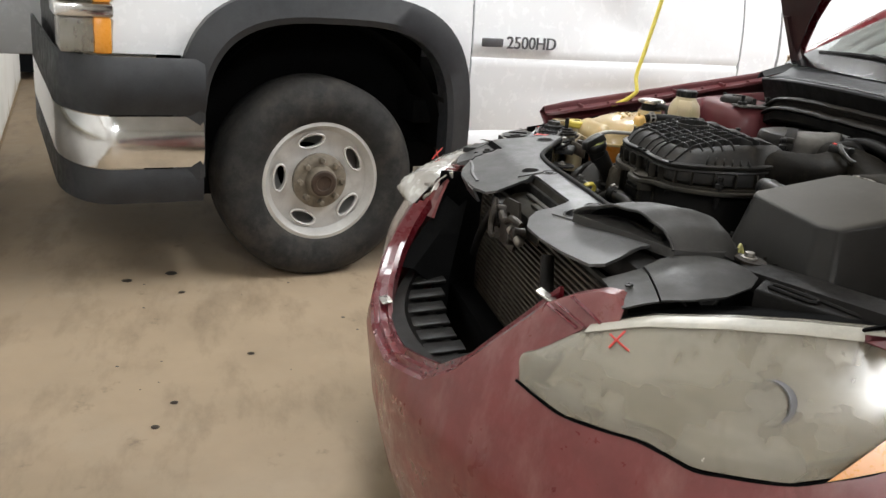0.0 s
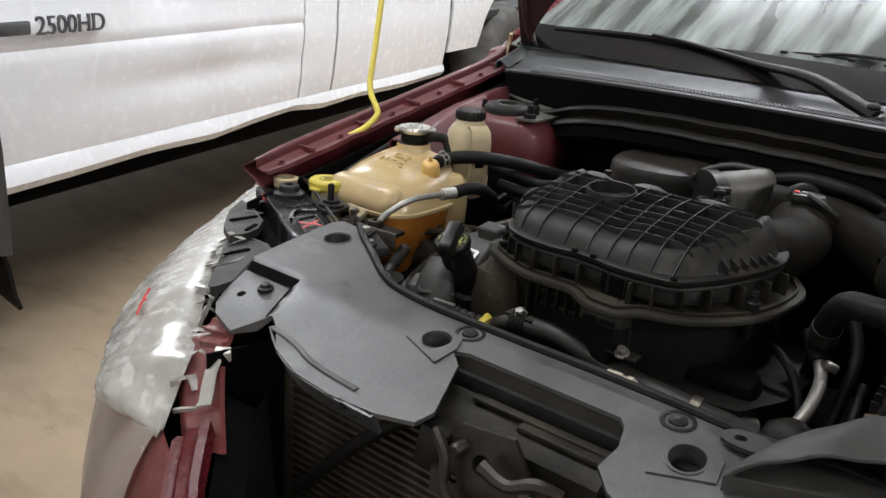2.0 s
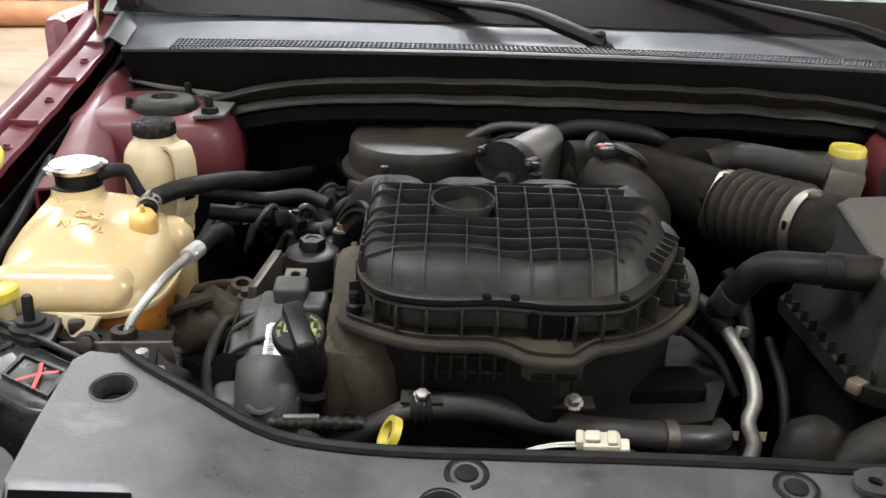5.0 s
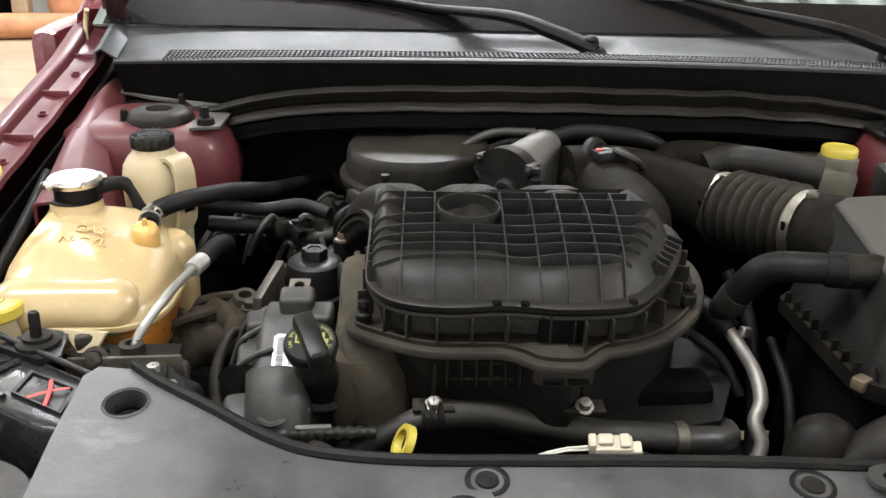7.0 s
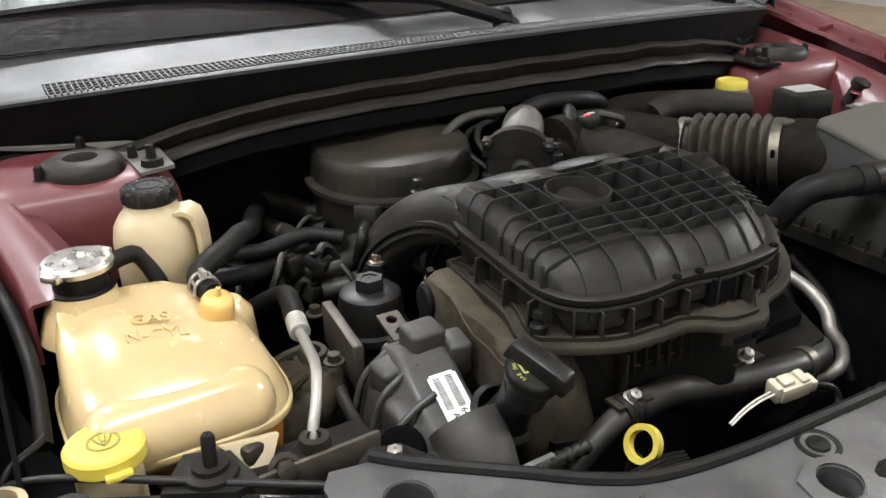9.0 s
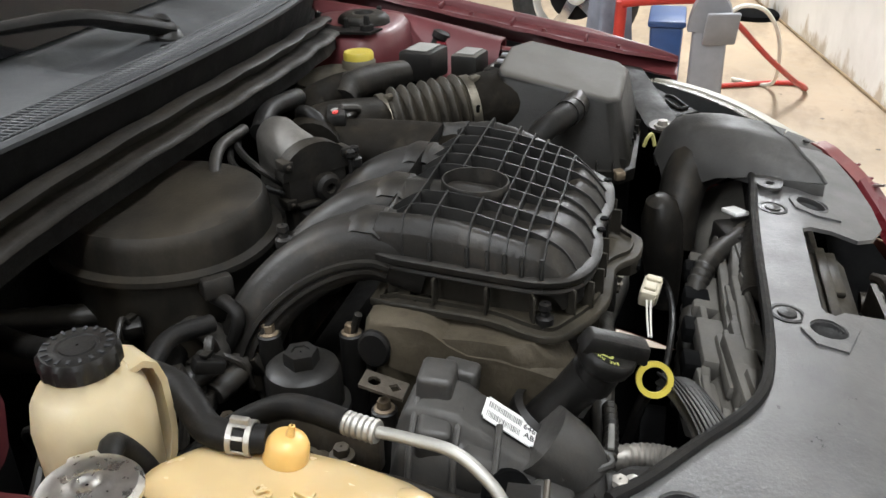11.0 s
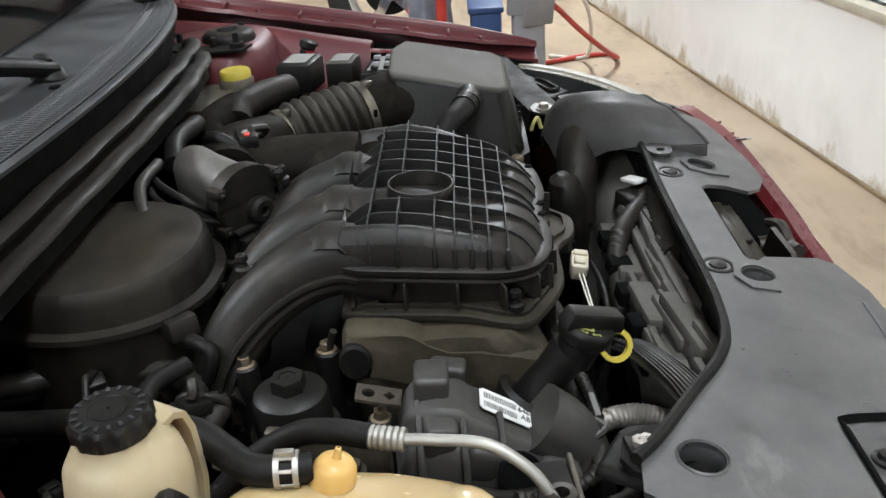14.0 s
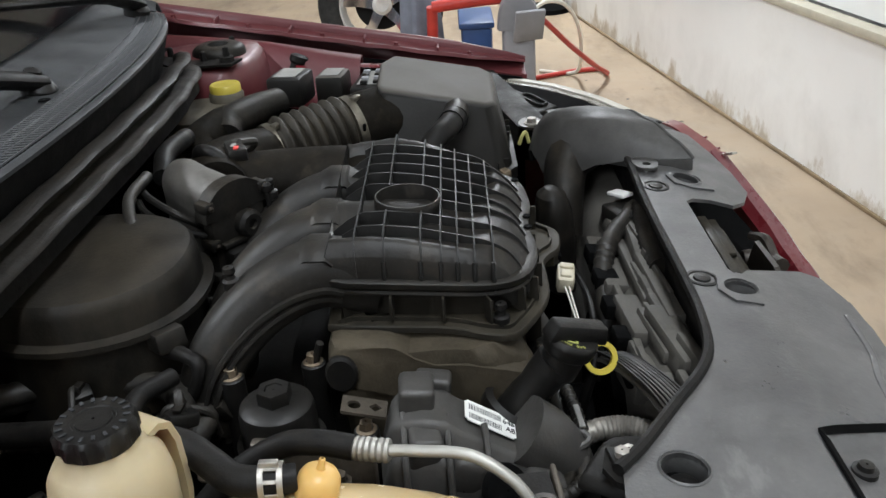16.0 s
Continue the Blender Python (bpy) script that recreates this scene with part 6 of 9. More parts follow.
for a, b, ow in (((-0.655, 0.140), (-0.645, 0.186), sp), ((-0.602, 0.128), (-0.615, 0.158), sp), ((-0.569, 0.060), (-0.561, 0.100), sq)):
    d = Vector((b[0] - a[0], b[1] - a[1]))
    part("panel_slot", box(((a[0] + b[0]) / 2, (a[1] + b[1]) / 2, 0.7805 if ow is sp else 0.7692), (d.length, 0.007, 0.003), 0.001, (0, 0, math.degrees(math.atan2(d.y, d.x)))), MATTE, ow)
part("lamp_back_shell", loft([[(-0.50 + dx, 0.07 + dy, z) for dx, dy in ((-0.03, -0.07), (0.03, -0.02), (0.01, 0.06), (-0.08, 0.09), (-0.11, 0.02))] for z in (0.50, 0.70, 0.738)]), SILM, car, "smooth black lamp rear shell")
# torn ends of clear tape along the lamp
rng = random.Random(8)
for k in range(22):
    i = 46 + 2.6 * k + rng.uniform(-1.5, 1.5)
    p0 = skin(i, WRAP_HI(i), -1, 0.0)
    q = [p0 + Vector((rng.uniform(-0.006, 0.012), rng.uniform(-0.02, 0.02), rng.uniform(-0.006, 0.012))) * (j * 0.8) + Vector((0.004 * j, 0.006 * j, 0.002)) for j in range(4)]
    w = rng.uniform(0.002, 0.007)
    part("tape_end", sheet([[v + Vector((0, -w, rng.uniform(-0.003, 0.003))), v + Vector((0, w, rng.uniform(-0.003, 0.003)))] for v in q], 0.0005), FOIL, car)
wc = part("washer_neck", lathe([(0.025, -0.12), (0.025, -0.015), (0.022, 0.0)], (-0.626, 0.318, 0.81), (0, 0, 1), 20), CREAM, car, "cream washer filler neck")
cap = part("washer_cap", lathe([(0.026, -0.008), (0.030, -0.004), (0.030, 0.006), (0.0275, 0.009), (0.001, 0.0095)], (-0.626, 0.318, 0.814), (0, 0, 1), 26), YELLOW, wc, "yellow washer cap with a symbol")
part("cap_symbol", lathe([(0.0125, 0), (0.0125, 0.0008), (0.0105, 0.0008), (0.0105, 0)], (-0.626, 0.318, 0.8233), (0, 0, 1), 18), INK2, cap)
for a in (-38, -12, 12, 38):
    part("cap_symbol", tube([(-0.626, 0.311, 0.824), (-0.626 + 0.006 * math.sin(radians(a)), 0.316, 0.8243), (-0.626 + 0.011 * math.sin(radians(a)), 0.318 + 0.008 * math.cos(radians(a)), 0.824)], 0.0007, 3, 5), INK2, cap)
part("cap_tab", box((-0.622, 0.287, 0.811), (0.02, 0.008, 0.006), 0.002), YELLOW, cap)


# ---- intake manifold ----
SEAM = [(-0.241, 0.46), (-0.241, 0.40), (-0.241, 0.34), (-0.239, 0.305), (-0.228, 0.281), (-0.208, 0.267), (-0.18, 0.2605), (-0.15, 0.260), (-0.12, 0.2635), (-0.09, 0.262), (-0.06, 0.2575), (-0.03, 0.258), (0.0, 0.2615),
        (0.018, 0.268), (0.036, 0.287), (0.055, 0.314), (0.074, 0.35), (0.087, 0.385), (0.09, 0.415), (0.078, 0.445), (0.05, 0.465)]
PLEN = [(p.x, p.y) for p in spline([(*q, 0) for q in SEAM], 3)]
FRONT = curve1([p[0] for p in SEAM[4:14]], [p[1] for p in SEAM[4:14]])
RISE = curve1((0.0, 0.004, 0.012, 0.022, 0.038, 0.072, 0.107, 0.14, 0.20, 0.24), (0.0, 0.008, 0.0195, 0.0265, 0.0335, 0.041, 0.048, 0.051, 0.049, 0.045))
FLANK = [p for p in PLEN if p[0] > 0.012 and p[1] < 0.43]


def seam_z(y):
    return 0.853 + 0.085 * (y - 0.265)


def flank_gap(x, y):
    """Distance inward from the slanting right-hand edge of the plenum."""
    best = 9.0
    for a, b in zip(FLANK, FLANK[1:]):
        dx, dy = b[0] - a[0], b[1] - a[1]
        best = min(best, ((a[0] - x) * dy - (a[1] - y) * dx) / math.hypot(dx, dy) if x > -0.05 else 9.0)
    return best


def crown(x, y):
    """Height of the ribs' upper edge: a steep front, a long gentle rise, an upright wall at the runners' side."""
    d = y - FRONT(x) - 0.010 * math.exp(-((x + 0.088) / 0.026) ** 2) * min(1.0, max(0.0, (y - 0.262) / 0.03))
    z = RISE(max(0.0, d))
    q = 1 - max(0.0, min(1.0, (x + 0.243) / 0.016))
    z *= 0.42 + 0.58 * math.sqrt(max(0.0, 1 - q * q))
    u = max(0.0, flank_gap(x, y) / 0.038)
    z *= 1.0 if u > 1 else 1 - (1 - u) ** 1.7
    return max(0.0, z) + 0.853 + 0.03 * (y - 0.265)


LOBES = (-0.222, -0.13, -0.027)


def plenum_top(x, y):
    """The plenum's skin between the ribs: three lobes that run back into the runners, deep hollows on the far side."""
    d = min(y - FRONT(x), (x + 0.241) * 2.2, flank_gap(x, y))
    lobe = max(math.exp(-((x - c) / 0.03) ** 2) for c in LOBES)
    deep = max(0.0, min(1.0, (d - 0.03) / 0.035))
    far = max(0.0, min(1.0, (x + 0.12) / 0.06)) * (1 - max(0.0, min(1.0, (x - 0.0) / 0.05)))
    rear = max(0.0, min(1.0, (y - 0.36) / 0.05))
    hollow = 0.006 + 0.022 * (1 - lobe) * rear + 0.020 * far * (1 - 0.6 * lobe * rear)
    return max(0.845, crown(x, y) - 0.0025 - deep * hollow)


def pushed(line, d, z=None, dz=0.0):
    """An outline moved outward by d; z a number or a function of y."""
    out = []
    k = len(line)
    for i in range(k):
        a, b = Vector(line[i - 1]), Vector(line[(i + 1) % k])
        t = (b - a).normalized()
        p = Vector(line[i]) + Vector((-t.y, t.x)) * -d
        out.append((p.x, p.y, (z(p.y) if callable(z) else z) + dz) if z is not None else (p.x, p.y))
    return out


man = part("intake_manifold", plate(PLEN, (), plenum_top, 0.03, sub=0.006), MANIF, None, "ribbed black plastic intake manifold on the engine", 50)
tagged(man, "ribbed black plastic intake manifold on the engine", "intake manifold")
if pushed(PLEN, 0.01)[20][1] > PLEN[20][1]:
    PLEN_OUT = -1.0
else:
    PLEN_OUT = 1.0


def ring(d, dz, line=PLEN, zf=seam_z):
    return pushed(line, d * PLEN_OUT, zf, dz)


part("plenum_flange", loft([ring(-0.004, -0.006), ring(0.006, -0.006), ring(0.0075, -0.003), ring(0.0075, 0.0005), ring(0.005, 0.002), ring(-0.003, 0.002)]), MANIF, man, "welded seam flange round the plenum")
part("seam_bead", loft([ring(-0.002, -0.014), ring(0.004, -0.014), ring(0.005, -0.012), ring(0.004, -0.009), ring(-0.002, -0.009)]), MANIF, man)
# lower shell: wall under the seam, dusty ledge, outer flange
LOWF = [(p.x, p.y) for p in spline([(*q, 0) for q in [(-0.250, 0.46), (-0.250, 0.40), (-0.251, 0.345), (-0.262, 0.31), (-0.262, 0.284), (-0.24, 0.268), (-0.21, 0.253), (-0.18, 0.244), (-0.14, 0.243), (-0.115, 0.243), (-0.098, 0.236), (-0.082, 0.224), (-0.062, 0.219), (-0.036, 0.220),
                                                       (-0.022, 0.232), (-0.008, 0.244), (0.02, 0.252), (0.05, 0.268), (0.08, 0.296), (0.106, 0.334), (0.12, 0.38), (0.122, 0.43), (0.10, 0.47)]], 3)]


def lowz(y):
    return 0.8105 + (y - 0.25) * 0.07


part("lower_shell", loft([ring(-0.012, -0.045), ring(-0.012, -0.030), ring(-0.010, -0.004)]), SKIRTM, man, "dusty moulded shell below the seam")
part("lower_flange", loft([ring(-0.012, -0.009, LOWF, lowz), ring(0.001, -0.0085, LOWF, lowz), ring(0.003, -0.007, LOWF, lowz), ring(0.003, -0.0015, LOWF, lowz), ring(0.0018, 0.0, LOWF, lowz), ring(-0.004, 0.0003, LOWF, lowz), ring(-0.02, -0.001, LOWF, lowz), ring(-0.04, 0.001, LOWF, lowz)]), SKIRTM, man, "broad dusty lower flange")
part("flange_bead", loft([ring(-0.010, -0.002, LOWF, lowz), ring(-0.010, 0.0045, LOWF, lowz), ring(-0.007, 0.0045, LOWF, lowz), ring(-0.007, -0.002, LOWF, lowz)], caps=False), SKIRTM, man)
# upright webs between the two flanges
web0 = None
for x, y, a in ((-0.252, 0.305, 200), (-0.226, 0.272, 232), (-0.205, 0.258, 250), (-0.176, 0.2515, 268), (-0.142, 0.2515, 270), (-0.108, 0.252, 272), (-0.033, 0.245, 268), (-0.006, 0.252, 280), (0.028, 0.268, 310), (0.052, 0.29, 318), (0.078, 0.326, 330), (0.096, 0.362, 340), (0.104, 0.40, 350), (-0.249, 0.35, 180), (-0.249, 0.40, 180)):
    m_ = pose(x - 0.005 * math.cos(radians(a)), y - 0.005 * math.sin(radians(a)), 0.8275 + 0.075 * (y - 0.26), 0, 0, a)
    if web0 is None:
        web0 = part("skirt_web", box((0, 0, 0), (0.017, 0.0026, 0.028), 0.0008, seg=1), SKIRTM, man)
        web0.matrix_parent_inverse = Matrix()
        web0.matrix_basis = m_
    else:
        shared("skirt_web", web0, m_, man)
part("skirt_port", box((-0.054, 0.262, 0.828), (0.046, 0.016, 0.03), 0.003), MATTE, man)
for x in (-0.066, -0.042):
    part("port_bar", box((x, 0.2545, 0.829), (0.0026, 0.004, 0.03), 0.0008, seg=1), SKIRTM, man)
# short teeth along the slanting shoulder
for k in range(6):
    f = k / 5
    part("shoulder_tooth", box((0.052 + 0.034 * f, 0.318 + 0.07 * f, seam_z(0.35) + 0.006), (0.017, 0.0024, 0.013), 0.0006, (0, 18, -34 + 16 * f), seg=1), MANIF, man)


def crown_rib(a, b, h=0.026):
    """A rib over the crown from a to b, thinning out where it runs down the wall."""
    rows_ = []
    for k in range(33):
        f = 0.5 - 0.5 * math.cos(math.pi * k / 32)
        x, y = a[0] + (b[0] - a[0]) * f, a[1] + (b[1] - a[1]) * f
        sink = 0.03 * max(0.0, (y - 0.425) / 0.045) ** 1.4
        p = Vector((x, y, crown(x, y) + 0.0012 - sink))
        rows_.append([p + Vector((0, 0, sink * 0.8 - h)), p])
    part("crown_rib", sheet(rows_, 0.0017), RIBM, man)


for x0, x1, y0, y1 in ((-0.213, -0.209, 0.264, 0.445), (-0.181, -0.176, 0.259, 0.462), (-0.140, -0.138, 0.260, 0.350), (-0.108, -0.105, 0.262, 0.462), (-0.077, -0.073, 0.258, 0.455), (-0.050, -0.044, 0.258, 0.455), (-0.018, -0.014, 0.260, 0.455), (0.008, 0.018, 0.266, 0.44)):
    crown_rib((x0, y0), (x1, y1))
for y, xr in ((0.300, 0.018), (0.318, 0.03), (0.334, 0.042), (0.350, 0.05), (0.369, 0.058), (0.404, 0.062), (0.432, 0.04)):
    if 0.36 < y < 0.42:
        crown_rib((-0.242, y), (-0.172, y))
        crown_rib((-0.108, y), (xr, y))
    else:
        crown_rib((-0.242, y), (xr, y))
for y, z0 in ((0.404, 0.87), (0.369, 0.868), (0.350, 0.866), (0.334, 0.865), (0.318, 0.864), (0.300, 0.863)):
    part("wall_rib", tube([(-0.2415, y, z0 - 0.006), (-0.2435, y, z0 + 0.005), (-0.2425, y, z0 + 0.016)], 0.0022, 4, 6), RIBM, man)
part("crown_ring", lathe([(0.0335, -0.032), (0.0345, 0.001), (0.0338, 0.0028), (0.0322, 0.0028), (0.0305, -0.014), (0.022, -0.02), (0.001, -0.022)], (-0.141, 0.383, 0.9065), (0.02, -0.05, 1), 36), MANIF, man)


# the three runners that dive to the rear head, each of two shells welded along a double bead
def runner(x0, x1, w0):
    line = spline([(x0 + 0.004, 0.41, 0.850), (x0 + 0.003, 0.435, 0.858), (x0, 0.465, 0.865), (x0 + (x1 - x0) * 0.2, 0.50, 0.860), (x0 + (x1 - x0) * 0.5, 0.535, 0.842), (x0 + (x1 - x0) * 0.8, 0.565, 0.812), (x1, 0.582, 0.775), (x1 - 0.002, 0.588, 0.735)], 6)
    rings, beads = [], []
    for i, p in enumerate(line):
        d = (line[min(i + 1, len(line) - 1)] - line[max(i - 1, 0)]).normalized()
        side = Vector((1, 0, 0)) - d * d.x
        side.normalize()
        up = side.cross(d)
        f = i / (len(line) - 1)
        w, h = w0 - 0.006 * f - 0.006 * max(0.0, 1 - f * 5), 0.034 - 0.006 * f
        rings.append([p + side * w * math.copysign(abs(math.cos(a)) ** 0.62, math.cos(a)) + up * h * math.copysign(abs(math.sin(a)) ** (0.85 if math.sin(a) > 0 else 0.6), math.sin(a)) for a in (2 * math.pi * k / 24 for k in range(24))])
        beads.append((p, side, up, w))
    rn = part("intake_runner", loft(rings), MANIF, man, "curved black intake runner")
    for j in (-1, 1):
        for drop, wd in ((0.0, 0.0055), (-0.009, 0.004)):
            part("runner_bead", loft([[p + side * j * (w - 0.003 + e * (wd + 0.003)) + up * (drop - 0.004 + hh) for e, hh in ((0, 0.003), (1, 0.002), (1, -0.002), (0, -0.003))] for p, side, up, w in beads[8:]]), MANIF, rn)
    part("runner_foot", lathe([(0.020, -0.05), (0.020, -0.004), (0.017, 0.0), (0.001, 0.0)], (x1 - 0.012, 0.598, 0.775), (0, 0, 1), 18), MANIF, rn)
    # flat moulded pad where the runner leaves the plenum
    part("runner_lip", sheet([[Vector((x0 + u * (w0 - 0.004), y, 0.8975 + dz - 0.009 * abs(u) ** 3)) for u in (-1, -0.8, -0.4, 0, 0.4, 0.8, 1)] for y, dz in ((0.452, -0.004), (0.458, 0.002), (0.478, 0.003), (0.488, -0.002))], 0.003), MANIF, rn)
    return rn


for x0, x1, w0 in ((-0.214, -0.272, 0.033), (-0.127, -0.178, 0.034), (-0.030, -0.078, 0.034)):
    runner(x0, x1, w0)
part("plenum_horn", tube([(-0.01, 0.39, 0.842), (0.03, 0.43, 0.850), (0.058, 0.475, 0.853), (0.07, 0.53, 0.853), (0.06, 0.58, 0.857), (0.03, 0.63, 0.862)], [0.045, 0.05, 0.05, 0.046, 0.044, 0.042], 6, 22, flat=0.8), DUCTM, man, "smooth curved manifold horn")
for x, y, z in ((-0.249, 0.295, 0.832), (0.091, 0.330, 0.838), (-0.235, 0.553, 0.88), (-0.047, 0.546, 0.893)):
    part("manifold_stud", lathe([(0.006, -0.05), (0.0062, -0.012), (0.0085, -0.010), (0.0085, -0.002), (0.005, 0.0), (0.0042, 0.004), (0.0062, 0.007), (0.0055, 0.012), (0.001, 0.013)], (x, y, z - 0.006), (0, 0, 1), 12), RUBBER, man)
for x, y, z in ((-0.262, 0.48, 0.79), (-0.29, 0.553, 0.797), (-0.335, 0.425, 0.762)):
    part("boss", lathe([(0.012, -0.09), (0.012, 0.0), (0.009, 0.002), (0.001, 0.002)], (x, y, z), (0, 0, 1), 14), PLASTIC, man)
    part("boss_bolt", bolt((x, y, z), 0.0062, 0.011), TANBOLT, man, "dull tan bolt head")
# stays between the lower flange and the head, seen from the side
for a, b in (((-0.266, 0.47, 0.815), (-0.262, 0.482, 0.78)), ((-0.262, 0.45, 0.815), (-0.262, 0.445, 0.75)), ((-0.268, 0.36, 0.80), (-0.262, 0.37, 0.77))):
    part("side_stay", tube([a, b], 0.004, 3, 8), MANIF, man)
tongue = part("front_tongue", prism([(-0.086, 0.245), (-0.084, 0.226), (-0.074, 0.219), (-0.036, 0.219), (-0.026, 0.226), (-0.022, 0.245), (-0.03, 0.265), (-0.08, 0.265)], 0.786, 0.801, 0.003), SKIRTM, man, "slotted front tongue")
for x in (-0.066, -0.042):
    part("tongue_slot", box((x, 0.2185, 0.792), (0.02, 0.004, 0.006), 0.001), MATTE, tongue)
# ribbed front face below the flange
part("skirt_lower", loft([pushed(LOWF, -0.022 * PLEN_OUT, z) for z in (0.70, 0.80)]), DARK, man)
for k in range(9):
    x = -0.165 + 0.0145 * k
    part("skirt_fin", box((x, 0.262, 0.780), (0.0028, 0.014, 0.034), 0.0008, seg=1), SKIRTM, man)
for z in (0.768, 0.786):
    part("skirt_bar", box((-0.105, 0.2635, z), (0.125, 0.006, 0.0028), 0.0008, seg=1), SKIRTM, man)
# front brackets with nuts
for x, y, z in ((-0.178, 0.245, 0.752), (-0.028, 0.248, 0.749)):
    part("bracket_foot", box((x, y, z - 0.004), (0.042, 0.022, 0.004), 0.001), SKIRTM, man)
    part("bracket_nut", bolt((x, y - 0.004, z - 0.002), 0.006, 0.011, (0, -0.5, 1)), ZINC2, man, "worn flange nut")
    part("bracket_strut", box((x, y + 0.012, z + 0.018), (0.0032, 0.014, 0.045), 0.0008), SKIRTM, man)
    for e in (-1, 1):
        web = bmesh.new()
        vs = [web.verts.new(p) for p in ((x, y + 0.02, z), (x + e * 0.03, y + 0.02, z + 0.045), (x, y + 0.02, z + 0.045), (x, y + 0.023, z), (x + e * 0.03, y + 0.023, z + 0.045), (x, y + 0.023, z + 0.045))]
        for f in ((0, 1, 2), (5, 4, 3), (0, 3, 4, 1), (1, 4, 5, 2), (2, 5, 3, 0)):
            web.faces.new([vs[i] for i in f])
        part("bracket_web", web, MANM, man)
for x, y in ((-0.119, 0.2575), (-0.092, 0.2565), (0.014, 0.262)):
    part("flange_hole", lathe([(0.001, 0.0), (0.0045, 0.0), (0.0045, -0.002)], (x, y, 0.8562), (0, 0, 1), 12), MATTE, man)

# ---- engine block, covers, filter ----
eng = part("engine_block", box((-0.08, 0.45, 0.50), (0.56, 0.36, 0.26), 0.03), DARK, car, "grimy dark engine block")
part("lower_intake", loft([smooth2([(-0.255, 0.25), (-0.11, 0.24), (0.12, 0.245), (0.13, 0.5), (-0.23, 0.52), (-0.25, 0.42)], 3) and [(p[0], p[1], z) for p in smooth2([(-0.255, 0.255), (-0.11, 0.262), (0.12, 0.262), (0.13, 0.5), (-0.23, 0.52), (-0.25, 0.42)], 3)] for z in (0.64, 0.72)]), DARK, eng, "stained cast lower intake")
SHIELD = smooth2([(0.265, 0.70), (0.266, 0.77), (0.278, 0.782), (0.30, 0.788), (0.36, 0.795), (0.395, 0.812), (0.41, 0.817), (0.45, 0.82), (0.462, 0.812), (0.46, 0.785), (0.44, 0.77), (0.40, 0.755), (0.33, 0.735)], 2)
part("timing_shield", loft([[(-0.266 - 0.012 * j, y, z) for y, z in SHIELD] for j in (-3, -0.1, 0)] + [[(-0.266 - 0.014 * f, 0.36 + (y - 0.36) * k + 0.002 * math.sin(90 * z), 0.765 + (z - 0.765) * k + 0.0015 * math.sin(80 * y)) for y, z in SHIELD] for f, k in ((0.4, 0.995), (0.8, 0.97), (1.0, 0.92))]), SHIELDM, eng, "brown stained cast shield", 40)
rings = []
for z, x0, x1, y0 in ((0.60, -0.262, -0.17, 0.262), (0.68, -0.268, -0.178, 0.258), (0.73, -0.274, -0.19, 0.256), (0.765, -0.279, -0.20, 0.262), (0.79, -0.280, -0.206, 0.276), (0.806, -0.277, -0.21, 0.298)):
    cx, hx, cy, hy = (x0 + x1) / 2, (x1 - x0) / 2, 0.36, 0.36 - y0
    rings.append([(cx + hx * math.copysign(abs(math.cos(a)) ** 0.6, math.cos(a)) + 0.002 * math.sin(9 * a + z * 60), cy + hy * math.copysign(abs(math.sin(a)) ** 0.6, math.sin(a)) + 0.002 * math.sin(7 * a + z * 80), z) for a in (2 * math.pi * k / 36 for k in range(36))])
part("timing_cover", loft(rings), SHIELDM, eng, "brown oil-baked front casting", 60)
part("head_casting", box((0.075, 0.32, 0.69), (0.11, 0.05, 0.11), 0.012, (14, 0, 4), taper=0.85), MATTE, eng)
# end cover: domed top that slopes to the front, with a raised middle and lower shoulders
def end_cover():
    ys = [0.232, 0.236, 0.242, 0.25, 0.26, 0.272, 0.285, 0.30, 0.315, 0.33, 0.34, 0.346, 0.352, 0.36, 0.372, 0.385, 0.396, 0.402, 0.408, 0.412]
    rings = []
    for y in ys:
        base = float(np.interp(y, (0.232, 0.24, 0.25, 0.265, 0.289, 0.334, 0.342, 0.352, 0.375, 0.396, 0.404, 0.412), (0.66, 0.70, 0.722, 0.736, 0.746, 0.773, 0.777, 0.786, 0.79, 0.786, 0.776, 0.745)))
        grow = min(1.0, ((y - 0.228) / 0.03) ** 0.5) * (1.0 if y < 0.385 else 1 - 0.18 * ((y - 0.385) / 0.027) ** 2)
        ring = [(-0.341 - 0.056 * grow, y, 0.62)]
        for k in range(37):
            u = -1 + 2 * k / 36
            x = -0.341 + 0.056 * u * grow
            z = base
            # shoulder beside the raised middle
            z -= (0.016 + 0.008 * (y > 0.35)) * (0.5 - 0.5 * math.cos(math.pi * min(1.0, max(0.0, (-u - 0.30) / 0.26)))) if u < 0 else 0.010 * (0.5 - 0.5 * math.cos(math.pi * min(1.0, max(0.0, (u - 0.5) / 0.22))))
            z -= 0.085 * max(0.0, (abs(u) - 0.5) / 0.5) ** 2.4
            z += 0.0035 * math.exp(-((u + 0.75) / 0.07) ** 2) * (0.27 < y < 0.34)
            ring.append((x, y, z))
        ring.append((-0.341 + 0.056 * grow, y, 0.62))
        rings.append(ring)
    return loft(rings)


